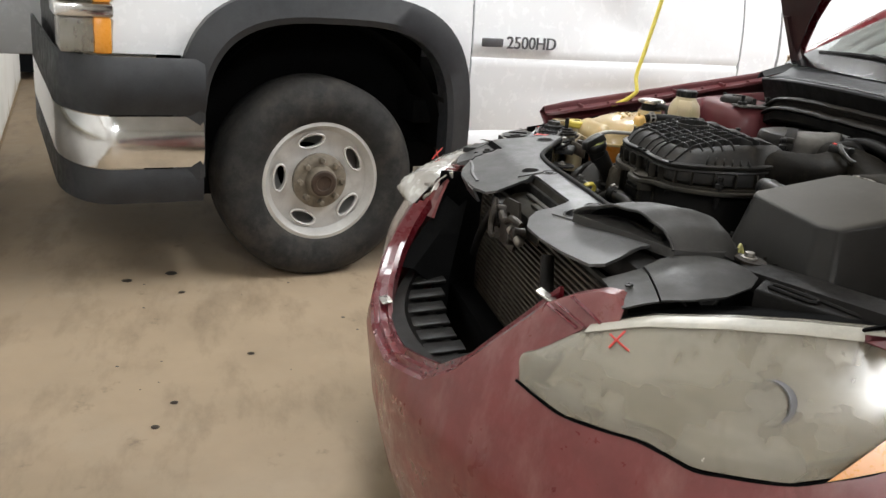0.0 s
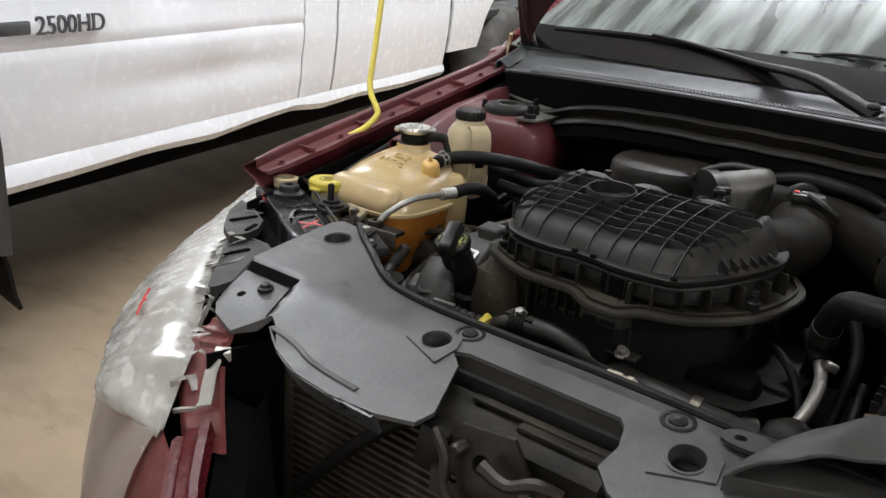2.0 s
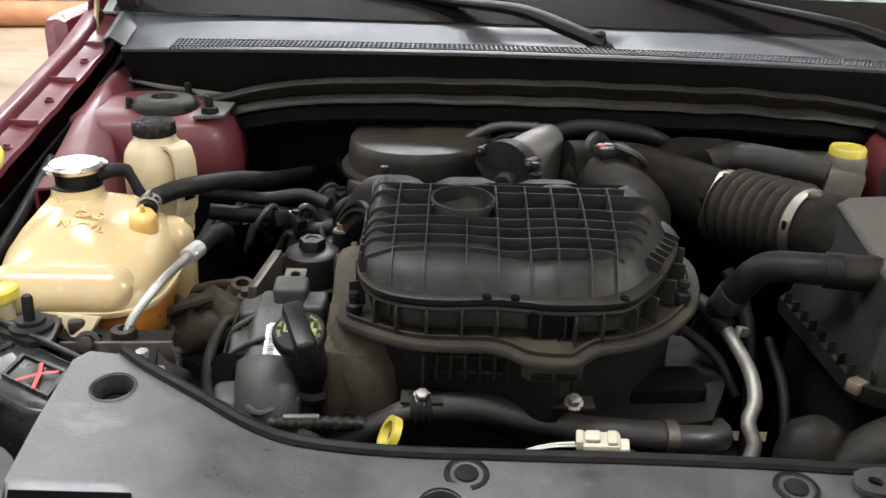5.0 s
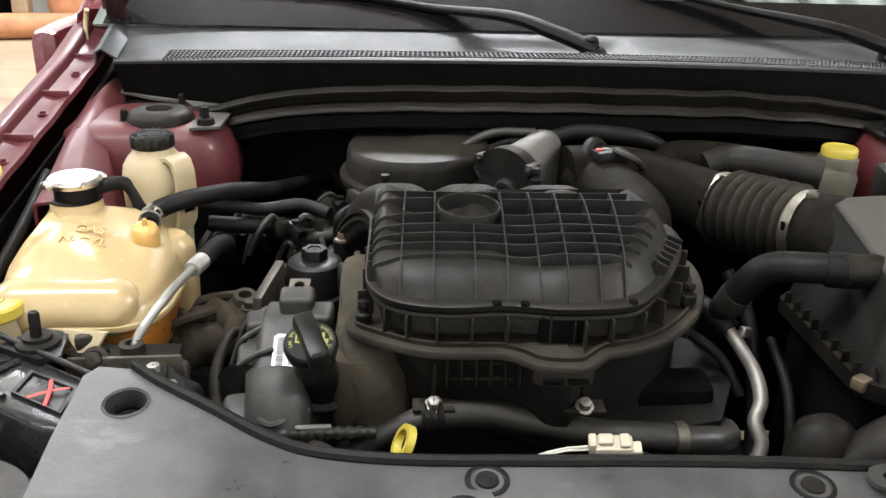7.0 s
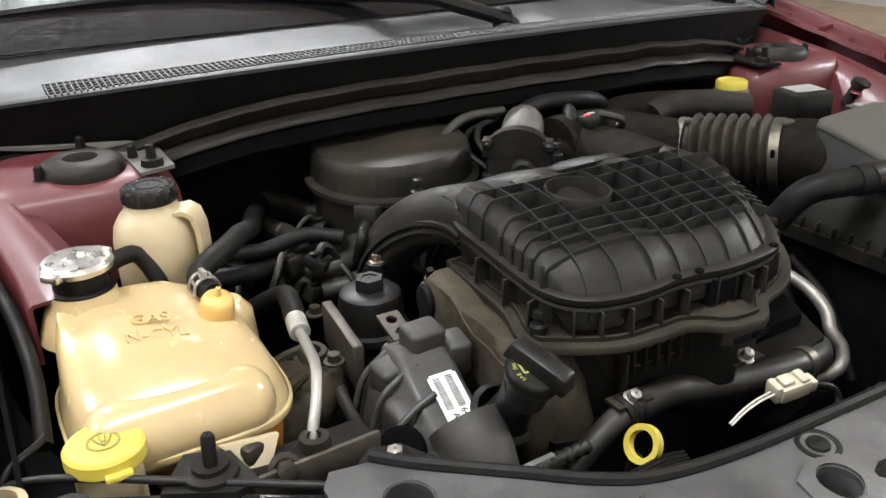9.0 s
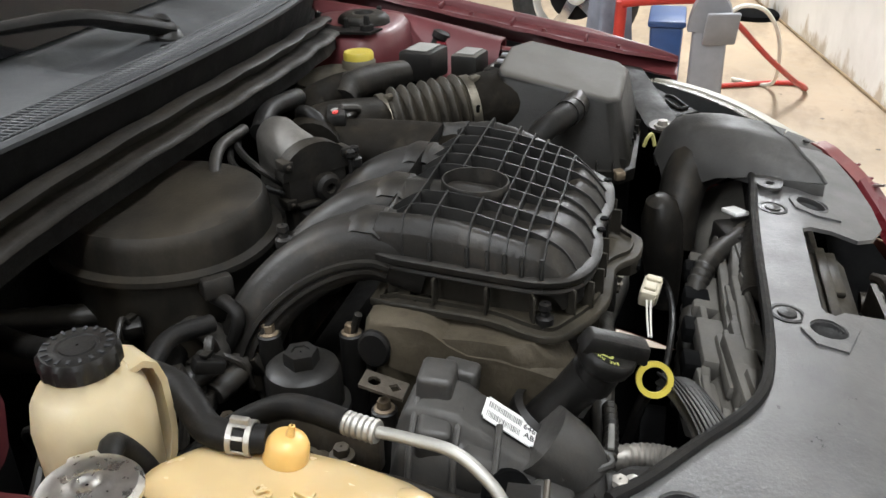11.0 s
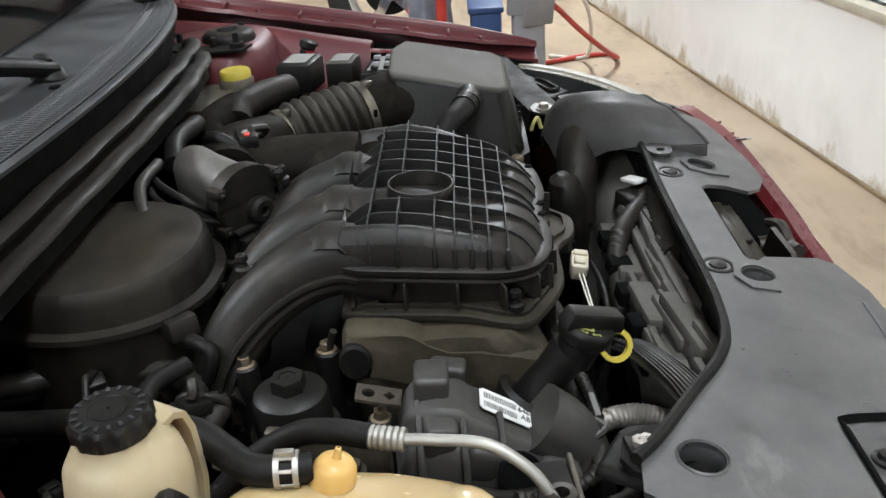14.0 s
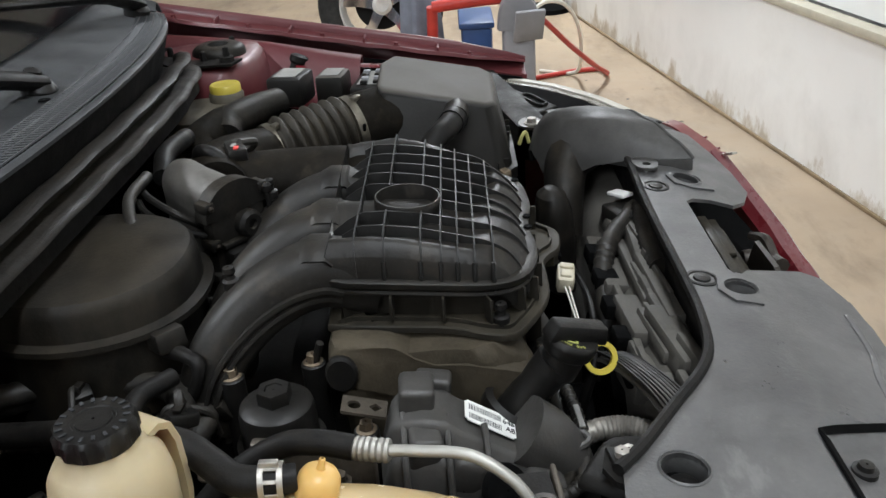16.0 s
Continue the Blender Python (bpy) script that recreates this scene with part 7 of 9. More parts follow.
vc = part("valve_cover", end_cover(), VALVM, eng, "dusty grey-black plastic end cover", 85)
for at, size, rot, bv in (((-0.326, 0.378, 0.786), (0.038, 0.032, 0.044), (4, 0, 3), 0.006), ((-0.298, 0.364, 0.777), (0.024, 0.034, 0.036), (6, 0, -4), 0.005), ((-0.363, 0.372, 0.766), (0.036, 0.03, 0.034), (8, -6, 10), 0.006), ((-0.372, 0.335, 0.742), (0.03, 0.036, 0.04), (20, 0, 6), 0.010), ((-0.376, 0.272, 0.712), (0.03, 0.04, 0.05), (20, 0, 10), 0.010), ((-0.325, 0.262, 0.728), (0.05, 0.018, 0.03), (28, 0, 0), 0.006)):
    part("cover_boss", box(at, size, bv, rot, 4), VALVM, vc)
for y0, z0 in ((0.318, 0.772), (0.352, 0.785), (0.39, 0.789)):
    part("cover_ridge", tube([(-0.345, y0, z0 - 0.002), (-0.366, y0 - 0.002, z0 - 0.010), (-0.386, y0 - 0.003, z0 - 0.026), (-0.397, y0 - 0.004, z0 - 0.055)], 0.0032, 5, 8), VALVM, vc)
part("cover_barrel", tube([(-0.335, 0.285, 0.755), (-0.334, 0.262, 0.735), (-0.333, 0.245, 0.70), (-0.333, 0.24, 0.65)], [0.034, 0.033, 0.031, 0.031], 5, 22), VALVM, vc)
for z in (0.02, 0.0, -0.02):
    part("barrel_rib", tube([(-0.365, 0.262, 0.72 + z), (-0.335, 0.222, 0.72 + z), (-0.305, 0.262, 0.72 + z)], 0.003, 6, 6), VALVM, vc)
# black disc on the cover paints the shade of a hollow
part("hollow_shade_disc", lathe([(0.001, 0), (0.022, 0.0), (0.024, -0.006)], (-0.392, 0.30, 0.735), (-0.6, -0.5, 0.5), 20), MATTE, vc)
part("bent_pipe", tube([(-0.40, 0.41, 0.74), (-0.407, 0.39, 0.745), (-0.41, 0.35, 0.74), (-0.408, 0.315, 0.73), (-0.396, 0.272, 0.725), (-0.375, 0.249, 0.722), (-0.35, 0.24, 0.72)], 0.0065, 6, 10), DUSTY, vc, "dusty bent pipe")
LM = pose(-0.331, 0.312, 0.7645, 0, 0, 0) @ pose(0, 0, 0, 31.5, 0, 0) @ Matrix.Diagonal((0.70, 0.62, 1.0, 1.0))
lab = bmesh.new()
bmesh.ops.create_cube(lab, size=1)
for v in lab.verts:
    v.co = Vector((v.co.x * 0.042, v.co.y * 0.085, v.co.z * 0.0012))
bmesh.ops.bevel(lab, geom=[e for e in lab.edges if abs((e.verts[0].co - e.verts[1].co).z) > 0.0005], offset=0.004, segments=3, affect="EDGES")
bmesh.ops.transform(lab, matrix=LM, verts=lab.verts)
label = part("bar_label", lab, LABELM, vc, "white paper label with bars and print")
bars = bmesh.new()
rng = random.Random(4)
for rowx in (-0.010, 0.008):
    y = 0.036
    while y > -0.018:
        w = rng.choice((0.0008, 0.0008, 0.0014))
        box((rowx, y - w / 2, 0.0009), (0.0105, w, 0.0004), 0, bm=bars)
        y -= w + rng.choice((0.0012, 0.0018))
bmesh.ops.transform(bars, matrix=LM, verts=bars.verts)
part("bar_print", bars, INK, label)
part("label_print", text_mesh("646", 0.0135, LM @ pose(0.007, -0.031, 0.0008, 0, 0, -90), 0.0003), INK, label)
part("label_print", text_mesh("AB", 0.0135, LM @ pose(-0.007, -0.033, 0.0008, 0, 0, -90), 0.0003), INK, label)
# oil filler: neck, cap with a grip bar
nk = part("oil_filler_neck", tube([(-0.292, 0.29, 0.735), (-0.292, 0.266, 0.772), (-0.294, 0.246, 0.80)], [0.022, 0.018, 0.021], 4, 22), PLASTIC, eng, "black oil filler neck")
part("neck_collar", lathe([(0.02, 0), (0.032, 0.0), (0.033, 0.012), (0.027, 0.016)], (-0.292, 0.292, 0.738), (0.06, -0.5, 0.85), 24), PLASTIC, nk)
CS = 0.85
OA = Vector((0.02, -0.36, 0.93)).normalized()
oc = part("oil_cap", lathe([(r * CS, z * CS) for r, z in ((0.021, -0.04), (0.024, -0.014), (0.028, -0.01), (0.0305, 0.0), (0.030, 0.006), (0.0275, 0.009), (0.001, 0.009))], (-0.295, 0.235, 0.82), OA, 30), PLASTIC, nk, "black oil cap with yellow-green print")
OM = Matrix.Translation((-0.295, 0.235, 0.82)) @ Vector((0, 0, 1)).rotation_difference(OA).to_matrix().to_4x4() @ Matrix.Scale(CS, 4)
bar = box((0, -0.003, 0.015), (0.025, 0.076, 0.022), 0.004, taper=0.86)
bmesh.ops.transform(bar, matrix=OM @ pose(0, 0, 0, 0, 0, 22), verts=bar.verts)
part("cap_grip", bar, PLASTIC, oc)


def ring_text(word, r, a0, a1, size, nm="cap_print"):
    bm_ = bmesh.new()
    for k, ch in enumerate(word):
        if ch == " ":
            continue
        a = a0 + (a1 - a0) * k / max(1, len(word) - 1)
        join(bm_, text_mesh(ch, size, OM @ pose(r * math.cos(radians(a)), r * math.sin(radians(a)), 0.0093, 0, 0, a - 90), 0.0003))
    part(nm, bm_, GREENINK, oc)


ring_text("ENGINE OIL", 0.0225, 62, -40, 0.0058)
ring_text("SAE 5W-20", 0.0225, 205, 130, 0.0058)
sym = bmesh.new()
for at, size in (((-0.016, 0.003, 0.0095), (0.002, 0.012, 0.0006)), ((-0.008, 0.003, 0.0095), (0.002, 0.012, 0.0006)), ((-0.012, 0.009, 0.0095), (0.009, 0.002, 0.0006)), ((-0.012, -0.003, 0.0095), (0.009, 0.002, 0.0006)), ((-0.012, 0.003, 0.0095), (0.0012, 0.012, 0.0006)),
                 ((0.015, 0.0, 0.0095), (0.009, 0.005, 0.0006)), ((0.0135, 0.007, 0.0095), (0.003, 0.009, 0.0006)), ((0.018, -0.005, 0.0095), (0.0016, 0.004, 0.0006))):
    box(at, size, 0, bm=sym)
bmesh.ops.transform(sym, matrix=OM, verts=sym.verts)
part("cap_symbol", sym, GREENINK, oc)
# oil filter housing
fh = part("oil_filter_housing", lathe([(0.038, -0.14), (0.038, -0.034), (0.042, -0.032), (0.042, -0.024), (0.0362, -0.022), (0.0355, 0.008), (0.0335, 0.016), (0.029, 0.0195), (0.015, 0.0205), (0.001, 0.0205)], (-0.321, 0.507, 0.7710), (0, 0, 1), 36), PLASTIC, eng, "black oil filter housing cap")
part("filter_hex", lathe([(0.0165, 0), (0.0165, 0.011), (0.0155, 0.0135), (0.009, 0.0135), (0.0085, 0.012), (0.001, 0.012)], (-0.321, 0.507, 0.7912), (0, 0, 1), 6), PLASTIC, fh)
part("filter_bracket", plate([(-0.343, 0.405), (-0.319, 0.405), (-0.319, 0.445), (-0.343, 0.445)], [circle(-0.331, 0.434, 0.006, 12), circle(-0.331, 0.415, 0.006, 4)], lambda x, y: 0.782 + 0.25 * (y - 0.405), 0.003), ALUT, eng, "drilled metal bracket")
part("coil_plug", loft([[(-0.281 - 0.006 * j, 0.45 + 0.016 * math.cos(a) * k_, 0.79 + 0.02 * math.sin(a) * k_) for a in (2 * math.pi * k / 18 for k in range(18))] for j, k_ in ((-2, 0.9), (0.6, 1.0), (1, 0.85))]), RUBBER, eng, "oval rubber plug")
# lumpy heat-stained casting beside the tank
cst = tube([(-0.55, 0.395, 0.69), (-0.51, 0.415, 0.704), (-0.465, 0.44, 0.712), (-0.42, 0.465, 0.716), (-0.375, 0.49, 0.715)], [0.044, 0.052, 0.05, 0.046, 0.032], 8, 28, flat=0.75)
for v in cst.verts:
    v.co += Vector((0, 0, 0.007 * math.sin(v.co.x * 90) * math.sin(v.co.y * 120) + 0.004 * math.sin(v.co.x * 210 + v.co.y * 160)))
shd = part("bronze_shield", cst, SHIELDM, car, "lumpy brown heat-stained casting beside the tank", 60)
for at, r, h in (((-0.405, 0.478, 0.735), 0.016, 0.03), ((-0.445, 0.44, 0.738), 0.013, 0.016), ((-0.50, 0.40, 0.73), 0.014, 0.014)):
    part("casting_boss", lathe([(r, -0.03), (r, h * 0.6), (r * 0.85, h * 0.75), (r * 0.5, h * 0.75), (r * 0.45, h * 0.4), (0.001, h * 0.4)], at, (0.1, -0.2, 1), 18), SHIELDM, shd)
for a_, b_ in (((-0.52, 0.375, 0.735), (-0.43, 0.43, 0.757)), ((-0.48, 0.46, 0.745), (-0.40, 0.50, 0.745))):
    part("casting_rib", tube([a_, Vector(a_).lerp(Vector(b_), 0.5) + Vector((0, 0, 0.005)), b_], 0.006, 5, 8), SHIELDM, shd)
for x, y, z in ((-0.365, 0.565, 0.745), (-0.392, 0.445, 0.752)):
    part("casting_bolt", bolt((x, y, z), 0.007, 0.011), ALU, shd, "grimy hex bolt")
part("alloy_rail", box((-0.372, 0.468, 0.757), (0.012, 0.11, 0.05), 0.003, (0, 0, -6)), ALUT, shd, "pale worn alloy rail")
part("pulley_cover", lathe([(0.075, 0), (0.08, 0.02), (0.07, 0.03), (0.05, 0.032), (0.04, 0.02), (0.001, 0.02)], (-0.46, 0.34, 0.66), (0.2, -0.2, 1), 28), MATTE, car)

# ---- round silencer at the back ----
res = []
for r, z in ((0.098, 0.75), (0.101, 0.836), (0.111, 0.840), (0.111, 0.846), (0.102, 0.849), (0.1008, 0.872), (0.0992, 0.8805), (0.0955, 0.8858), (0.086, 0.8885), (0.05, 0.890), (0.02, 0.890)):
    res.append([(-0.193 + r * math.copysign(abs(math.cos(a)) ** 0.85, math.cos(a)), 0.708 + r * 1.08 * math.sin(a), z + 0.003 * math.cos(a)) for a in (2 * math.pi * k / 44 for k in range(44))])
rs = part("round_silencer", loft(res), SILM, car, "dusty round black intake silencer")
part("silencer_ear", box((-0.262, 0.62, 0.83), (0.05, 0.03, 0.022), 0.004, (0, 12, 40)), SILM, rs, "moulded mounting ear")
part("silencer_bolt", bolt((-0.215, 0.606, 0.862), 0.003, 0.005, (0, -1, 0.3)), ZINC, rs)
part("silencer_port", tube([(-0.27, 0.615, 0.82), (-0.285, 0.595, 0.822), (-0.295, 0.58, 0.818), (-0.299, 0.583, 0.80), (-0.297, 0.60, 0.77), (-0.29, 0.62, 0.73)], [0.009, 0.007, 0.007, 0.006, 0.006, 0.006], 4, 12), DARK, rs)
# throttle actuator: ribbed black body with pale cylinder
th = part("actuator_body", loft([[(-0.075 + hw * math.copysign(abs(math.cos(a)) ** 0.5, math.cos(a)), 0.605 + hd * math.copysign(abs(math.sin(a)) ** 0.5, math.sin(a)), z) for a in (2 * math.pi * k / 20 for k in range(20))] for hw, hd, z in ((0.030, 0.034, 0.74), (0.032, 0.036, 0.80), (0.028, 0.032, 0.82), (0.02, 0.024, 0.826))]), DUSTY, car, "dusty black throttle actuator")
ACT = Matrix.Translation((-0.05, 0.618, 0)) @ Matrix.Rotation(radians(51), 4, "Z")


def act(bm):
    bmesh.ops.transform(bm, matrix=ACT, verts=bm.verts)
    return bm


rings = []
for u, w, top in ((-0.042, 0.026, 0.906), (-0.038, 0.029, 0.912), (0.02, 0.028, 0.917), (0.040, 0.027, 0.921), (0.050, 0.024, 0.919), (0.054, 0.017, 0.912)):
    rings.append([Vector((u, -w, 0.80))] + [Vector((u, -w * math.cos(a), top - w + w * math.sin(a))) for a in (math.pi * k / 12 for k in range(13))] + [Vector((u, w, 0.80))])
part("actuator_case", act(loft(rings)), ACTM, th, "pale dusty rounded throttle case")
# dark front cover with bolted corners, ledge and plug
part("front_cover", act(prism([(-0.052, -0.036), (-0.042, -0.040), (-0.036, -0.036), (-0.036, 0.036), (-0.042, 0.040), (-0.052, 0.036)], 0.795, 0.898, 0.004)), DUSTY, th, "dusty dark actuator front cover")
part("cover_rim", act(loft([[(-0.044 + du, (0.040 + e) * math.cos(a), 0.878 + (0.033 + e) * math.sin(a)) for a in (math.pi * k / 14 for k in range(15))] for du, e in ((-0.010, 0.0), (-0.010, 0.004), (0.010, 0.004), (0.010, 0.0))], closed=True)), DUSTY, th)
for y, z in ((-0.037, 0.895), (0.037, 0.895), (-0.037, 0.85), (0.037, 0.85), (-0.037, 0.81), (0.037, 0.81)):
    part("cover_ear", act(box((-0.046, y, z), (0.022, 0.014, 0.012), 0.003)), DUSTY, th)
    part("ear_screw", act(lathe([(0.003, 0), (0.003, 0.002), (0.001, 0.003)], (-0.057, y, z), (-1, 0, 0), 10)), LATCHM, th)
part("cover_knob", act(lathe([(0.016, 0), (0.016, 0.010), (0.012, 0.014), (0.006, 0.014), (0.005, 0.010), (0.001, 0.010)], (-0.052, -0.008, 0.862), (-1, 0, 0), 18)), DUSTY, th)
part("actuator_plug", act(box((-0.060, 0.012, 0.826), (0.022, 0.034, 0.03), 0.005)), PLASTIC, th)
part("cover_ledge", act(box((-0.055, 0, 0.846), (0.012, 0.06, 0.006), 0.002)), DUSTY, th)
part("actuator_wire", tube([ACT @ Vector((-0.06, 0.02, 0.815)), ACT @ Vector((-0.085, 0.035, 0.80)), (-0.14, 0.63, 0.80), (-0.16, 0.66, 0.86), (-0.10, 0.69, 0.90), (-0.03, 0.69, 0.905)], 0.007, 7, 10), HOSEM, th)
for k in range(2):
    part("vacuum_line", tube([(-0.03 - 0.02 * k, 0.70, 0.89), (-0.075 - 0.02 * k, 0.675, 0.895 - 0.008 * k), (-0.10 - 0.016 * k, 0.64, 0.885 - 0.01 * k), (-0.09 - 0.016 * k, 0.61, 0.86)], 0.0042, 6, 8), RUBBER, th)
part("actuator_ball", lathe([(0.003, -0.03), (0.003, 0.0), (0.006, 0.003), (0.006, 0.009), (0.003, 0.012), (0.001, 0.012)], (-0.055, 0.548, 0.887), (0, 0, 1), 12), DARK, th)
# intake duct, bellows and clamps
dk = part("intake_duct", tube([(0.0, 0.62, 0.868), (0.05, 0.634, 0.864), (0.10, 0.638, 0.857), (0.15, 0.628, 0.846), (0.212, 0.598, 0.831)], [0.038, 0.04, 0.042, 0.043, 0.044], 6, 22), DUCTM, car, "dusty black intake duct")
BA, BB = Vector((0.213, 0.597, 0.831)), Vector((0.284, 0.483, 0.844))
bax = (BB - BA).normalized()
prof = [(0.0445, 0.0), (0.0455, 0.010)]
for k in range(7):
    u = 0.013 + 0.0155 * k
    prof += [(0.0455, u), (0.0475, u + 0.0025), (0.0530, u + 0.0050), (0.0545, u + 0.0078), (0.0530, u + 0.0105), (0.0475, u + 0.0130)]
prof += [(0.046, 0.1225), (0.046, 0.135)]
part("bellows", lathe(prof, BA, bax, 40), BELL, dk, "corrugated rubber bellows with deep folds")
for c, r, wd in ((BA + bax * 0.002, 0.0475, 0.005), (BA + bax * 0.129, 0.0485, 0.0065)):
    cl_ = part("hose_clamp", lathe([(r - 0.002, -wd), (r + 0.001, -wd), (r + 0.001, wd), (r - 0.002, wd)], c, bax, 40), CLAMPM, dk, "grimy steel hose clamp")
    part("clamp_screw", box(c + Vector((-0.006, -0.012, 0.049)) * (r / 0.05), (0.012, 0.016, 0.009), 0.002, (0, 0, 58)), CLAMPM, cl_)
    part("clamp_slot", box(c + Vector((-0.0405, -0.024, 0.012)) * (r / 0.0475), (0.003, 0.005, 0.016), 0.001, (0, -14, 32)), MATTE, cl_)
part("duct_snout", tube([BB - bax * 0.004, BB + bax * 0.02, (0.315, 0.435, 0.846)], [0.046, 0.049, 0.05], 4, 24), DUCTM, dk)
part("side_duct", tube([(0.145, 0.672, 0.862), (0.17, 0.685, 0.872), (0.24, 0.665, 0.874), (0.30, 0.64, 0.868)], [0.02, 0.026, 0.027, 0.024], 6, 14), DUCTM, dk)
part("breather_hose", tube([(-0.02, 0.675, 0.898), (0.03, 0.685, 0.908), (0.09, 0.68, 0.906), (0.13, 0.69, 0.895), (0.17, 0.72, 0.87)], 0.012, 6, 12), RUBBER, dk)
part("breather_hose", tube([(0.06, 0.655, 0.89), (0.045, 0.645, 0.905), (0.03, 0.62, 0.90), (0.02, 0.60, 0.87)], 0.009, 6, 10), RUBBER, dk)
part("sensor_lead", tube([(0.06, 0.60, 0.908), (0.085, 0.588, 0.90), (0.10, 0.60, 0.885), (0.095, 0.63, 0.88)], 0.005, 6, 8), HOSEM, dk)
sn = part("air_sensor", box((0.058, 0.606, 0.898), (0.046, 0.024, 0.018), 0.004, (0, 0, 20)), PLASTIC, dk)
part("sensor_tab", box((0.042, 0.601, 0.908), (0.008, 0.006, 0.003), 0.001), REDMARK, sn, "small red lock tab")
part("sensor_tab", box((0.052, 0.606, 0.908), (0.010, 0.007, 0.002), 0.001), LABELM2, sn)

# ---- air box ----
def airbox():
    lid = bmesh.new()
    top = [(0.283, 0.437, 0.899), (0.30, 0.445, 0.905), (0.40, 0.445, 0.912), (0.485, 0.43, 0.90), (0.50, 0.40, 0.885), (0.50, 0.285, 0.866), (0.47, 0.268, 0.864), (0.30, 0.268, 0.866), (0.282, 0.282, 0.868)]
    bot = [(0.252, 0.448, 0.775), (0.27, 0.465, 0.775), (0.40, 0.468, 0.778), (0.51, 0.455, 0.775), (0.53, 0.42, 0.77), (0.53, 0.265, 0.762), (0.50, 0.245, 0.76), (0.28, 0.245, 0.757), (0.258, 0.262, 0.758)]
    a = [lid.verts.new(p) for p in bot]
    b = [lid.verts.new(p) for p in top]
    k = len(a)
    for i in range(k):
        lid.faces.new((a[i], a[(i + 1) % k], b[(i + 1) % k], b[i]))
    lid.faces.new(b)
    lid.faces.new(a[::-1])
    rim = [e for e in lid.edges if all(v in set(b) for v in e.verts)]
    bmesh.ops.bevel(lid, geom=rim, offset=0.008, segments=4, affect="EDGES", profile=0.5)
    side = [e for e in lid.edges if abs(e.verts[0].co.z - e.verts[1].co.z) > 0.06]
    bmesh.ops.bevel(lid, geom=side, offset=0.008, segments=3, affect="EDGES", profile=0.5)
    ab = part("air_box", lid, DUST_SHEEN, car, "dusty grey-black plastic air filter box", 55)
    cx, cy = 0.39, 0.355
    for z0, z1, kk, m_ in ((0.752, 0.77, 1.04, DUSTY), (0.45, 0.75, 0.93, MATTE)):
        part("air_box_base" if m_ is MATTE else "lid_flange", loft([[(cx + (p[0] - cx) * kk, cy + (p[1] - cy) * kk, z) for p in bot] for z in (z0, z1)]), m_, ab)
    for f in range(8):
        for p0, p1 in ((bot[8], bot[0]), (bot[8], bot[6])):
            p = Vector(p0).lerp(Vector(p1), (f + 0.5) / 8)
            d = (Vector(p1) - Vector(p0))
            part("lid_gusset", box((p.x - 0.004, p.y - 0.003, 0.778), (0.009, 0.002, 0.014), 0.0005, (0, 0, math.degrees(math.atan2(d.x, -d.y))), seg=1), DUSTY, ab)
    part("lid_port", tube([(0.295, 0.33, 0.858), (0.27, 0.329, 0.859), (0.25, 0.331, 0.859)], [0.02, 0.019, 0.019], 4, 14), DUSTY, ab)
    part("lid_clip", box((0.263, 0.265, 0.765), (0.03, 0.016, 0.014), 0.003, (0, 0, 30)), TANBOLT, ab)
    return ab


airbox()

pcv = part("pcv_hose", tube([(0.262, 0.33, 0.859), (0.222, 0.342, 0.857), (0.185, 0.365, 0.845), (0.165, 0.39, 0.80), (0.158, 0.425, 0.745), (0.15, 0.45, 0.69)], 0.017, 7, 14), RUBBER, car, "thick black breather hose")
part("hose_cuff", tube([(0.258, 0.331, 0.859), (0.247, 0.334, 0.8585), (0.236, 0.3375, 0.858)], 0.0192, 3, 16), RUBBER, pcv, "raised rubber cuff")
part("hose_tape", tube([(0.167, 0.386, 0.806), (0.1645, 0.391, 0.797), (0.163, 0.397, 0.786)], 0.0182, 3, 16), HOSEM, pcv, "taped band")
mp = part("coolant_pipe", tube([(0.165, 0.395, 0.757), (0.176, 0.375, 0.742), (0.181, 0.335, 0.73), (0.178, 0.305, 0.715), (0.168, 0.288, 0.70), (0.172, 0.272, 0.682), (0.16, 0.265, 0.662), (0.12, 0.275, 0.65), (0.07, 0.288, 0.64), (0.0, 0.29, 0.635)], 0.008, 7, 12), ZINC2, car, "dull bent metal coolant pipe")
part("pipe_end", tube([(0.167, 0.392, 0.756), (0.158, 0.405, 0.765), (0.14, 0.43, 0.77)], 0.013, 3, 12), RUBBER, mp)
part("pipe_clip", box((0.182, 0.385, 0.757), (0.018, 0.010, 0.012), 0.003, (0, 20, 30)), ZINC, mp)
fhz = part("front_hose", tube([(-0.30, 0.215, 0.665), (-0.262, 0.232, 0.695), (-0.215, 0.24, 0.722), (-0.18, 0.243, 0.735), (-0.13, 0.25, 0.735), (-0.08, 0.255, 0.722), (-0.02, 0.25, 0.712), (0.04, 0.245, 0.71), (0.10, 0.255, 0.70), (0.135, 0.28, 0.69)], [0.011, 0.011, 0.012, 0.014, 0.015, 0.016, 0.016, 0.016, 0.017, 0.018], 7, 14), HOSEM, car, "black coolant hose across the engine front")
part("hose_band", lathe([(0.0165, -0.006), (0.0185, -0.006), (0.0185, 0.006), (0.0165, 0.006)], (0.072, 0.249, 0.706), (0.97, 0.1, -0.1), 20), CLAMPM, fhz, "steel hose band")
part("hose_sleeve", tube([(-0.19, 0.243, 0.735), (-0.168, 0.245, 0.737)], 0.018, 6, 14, ribs=0.002), RUBBER, fhz)
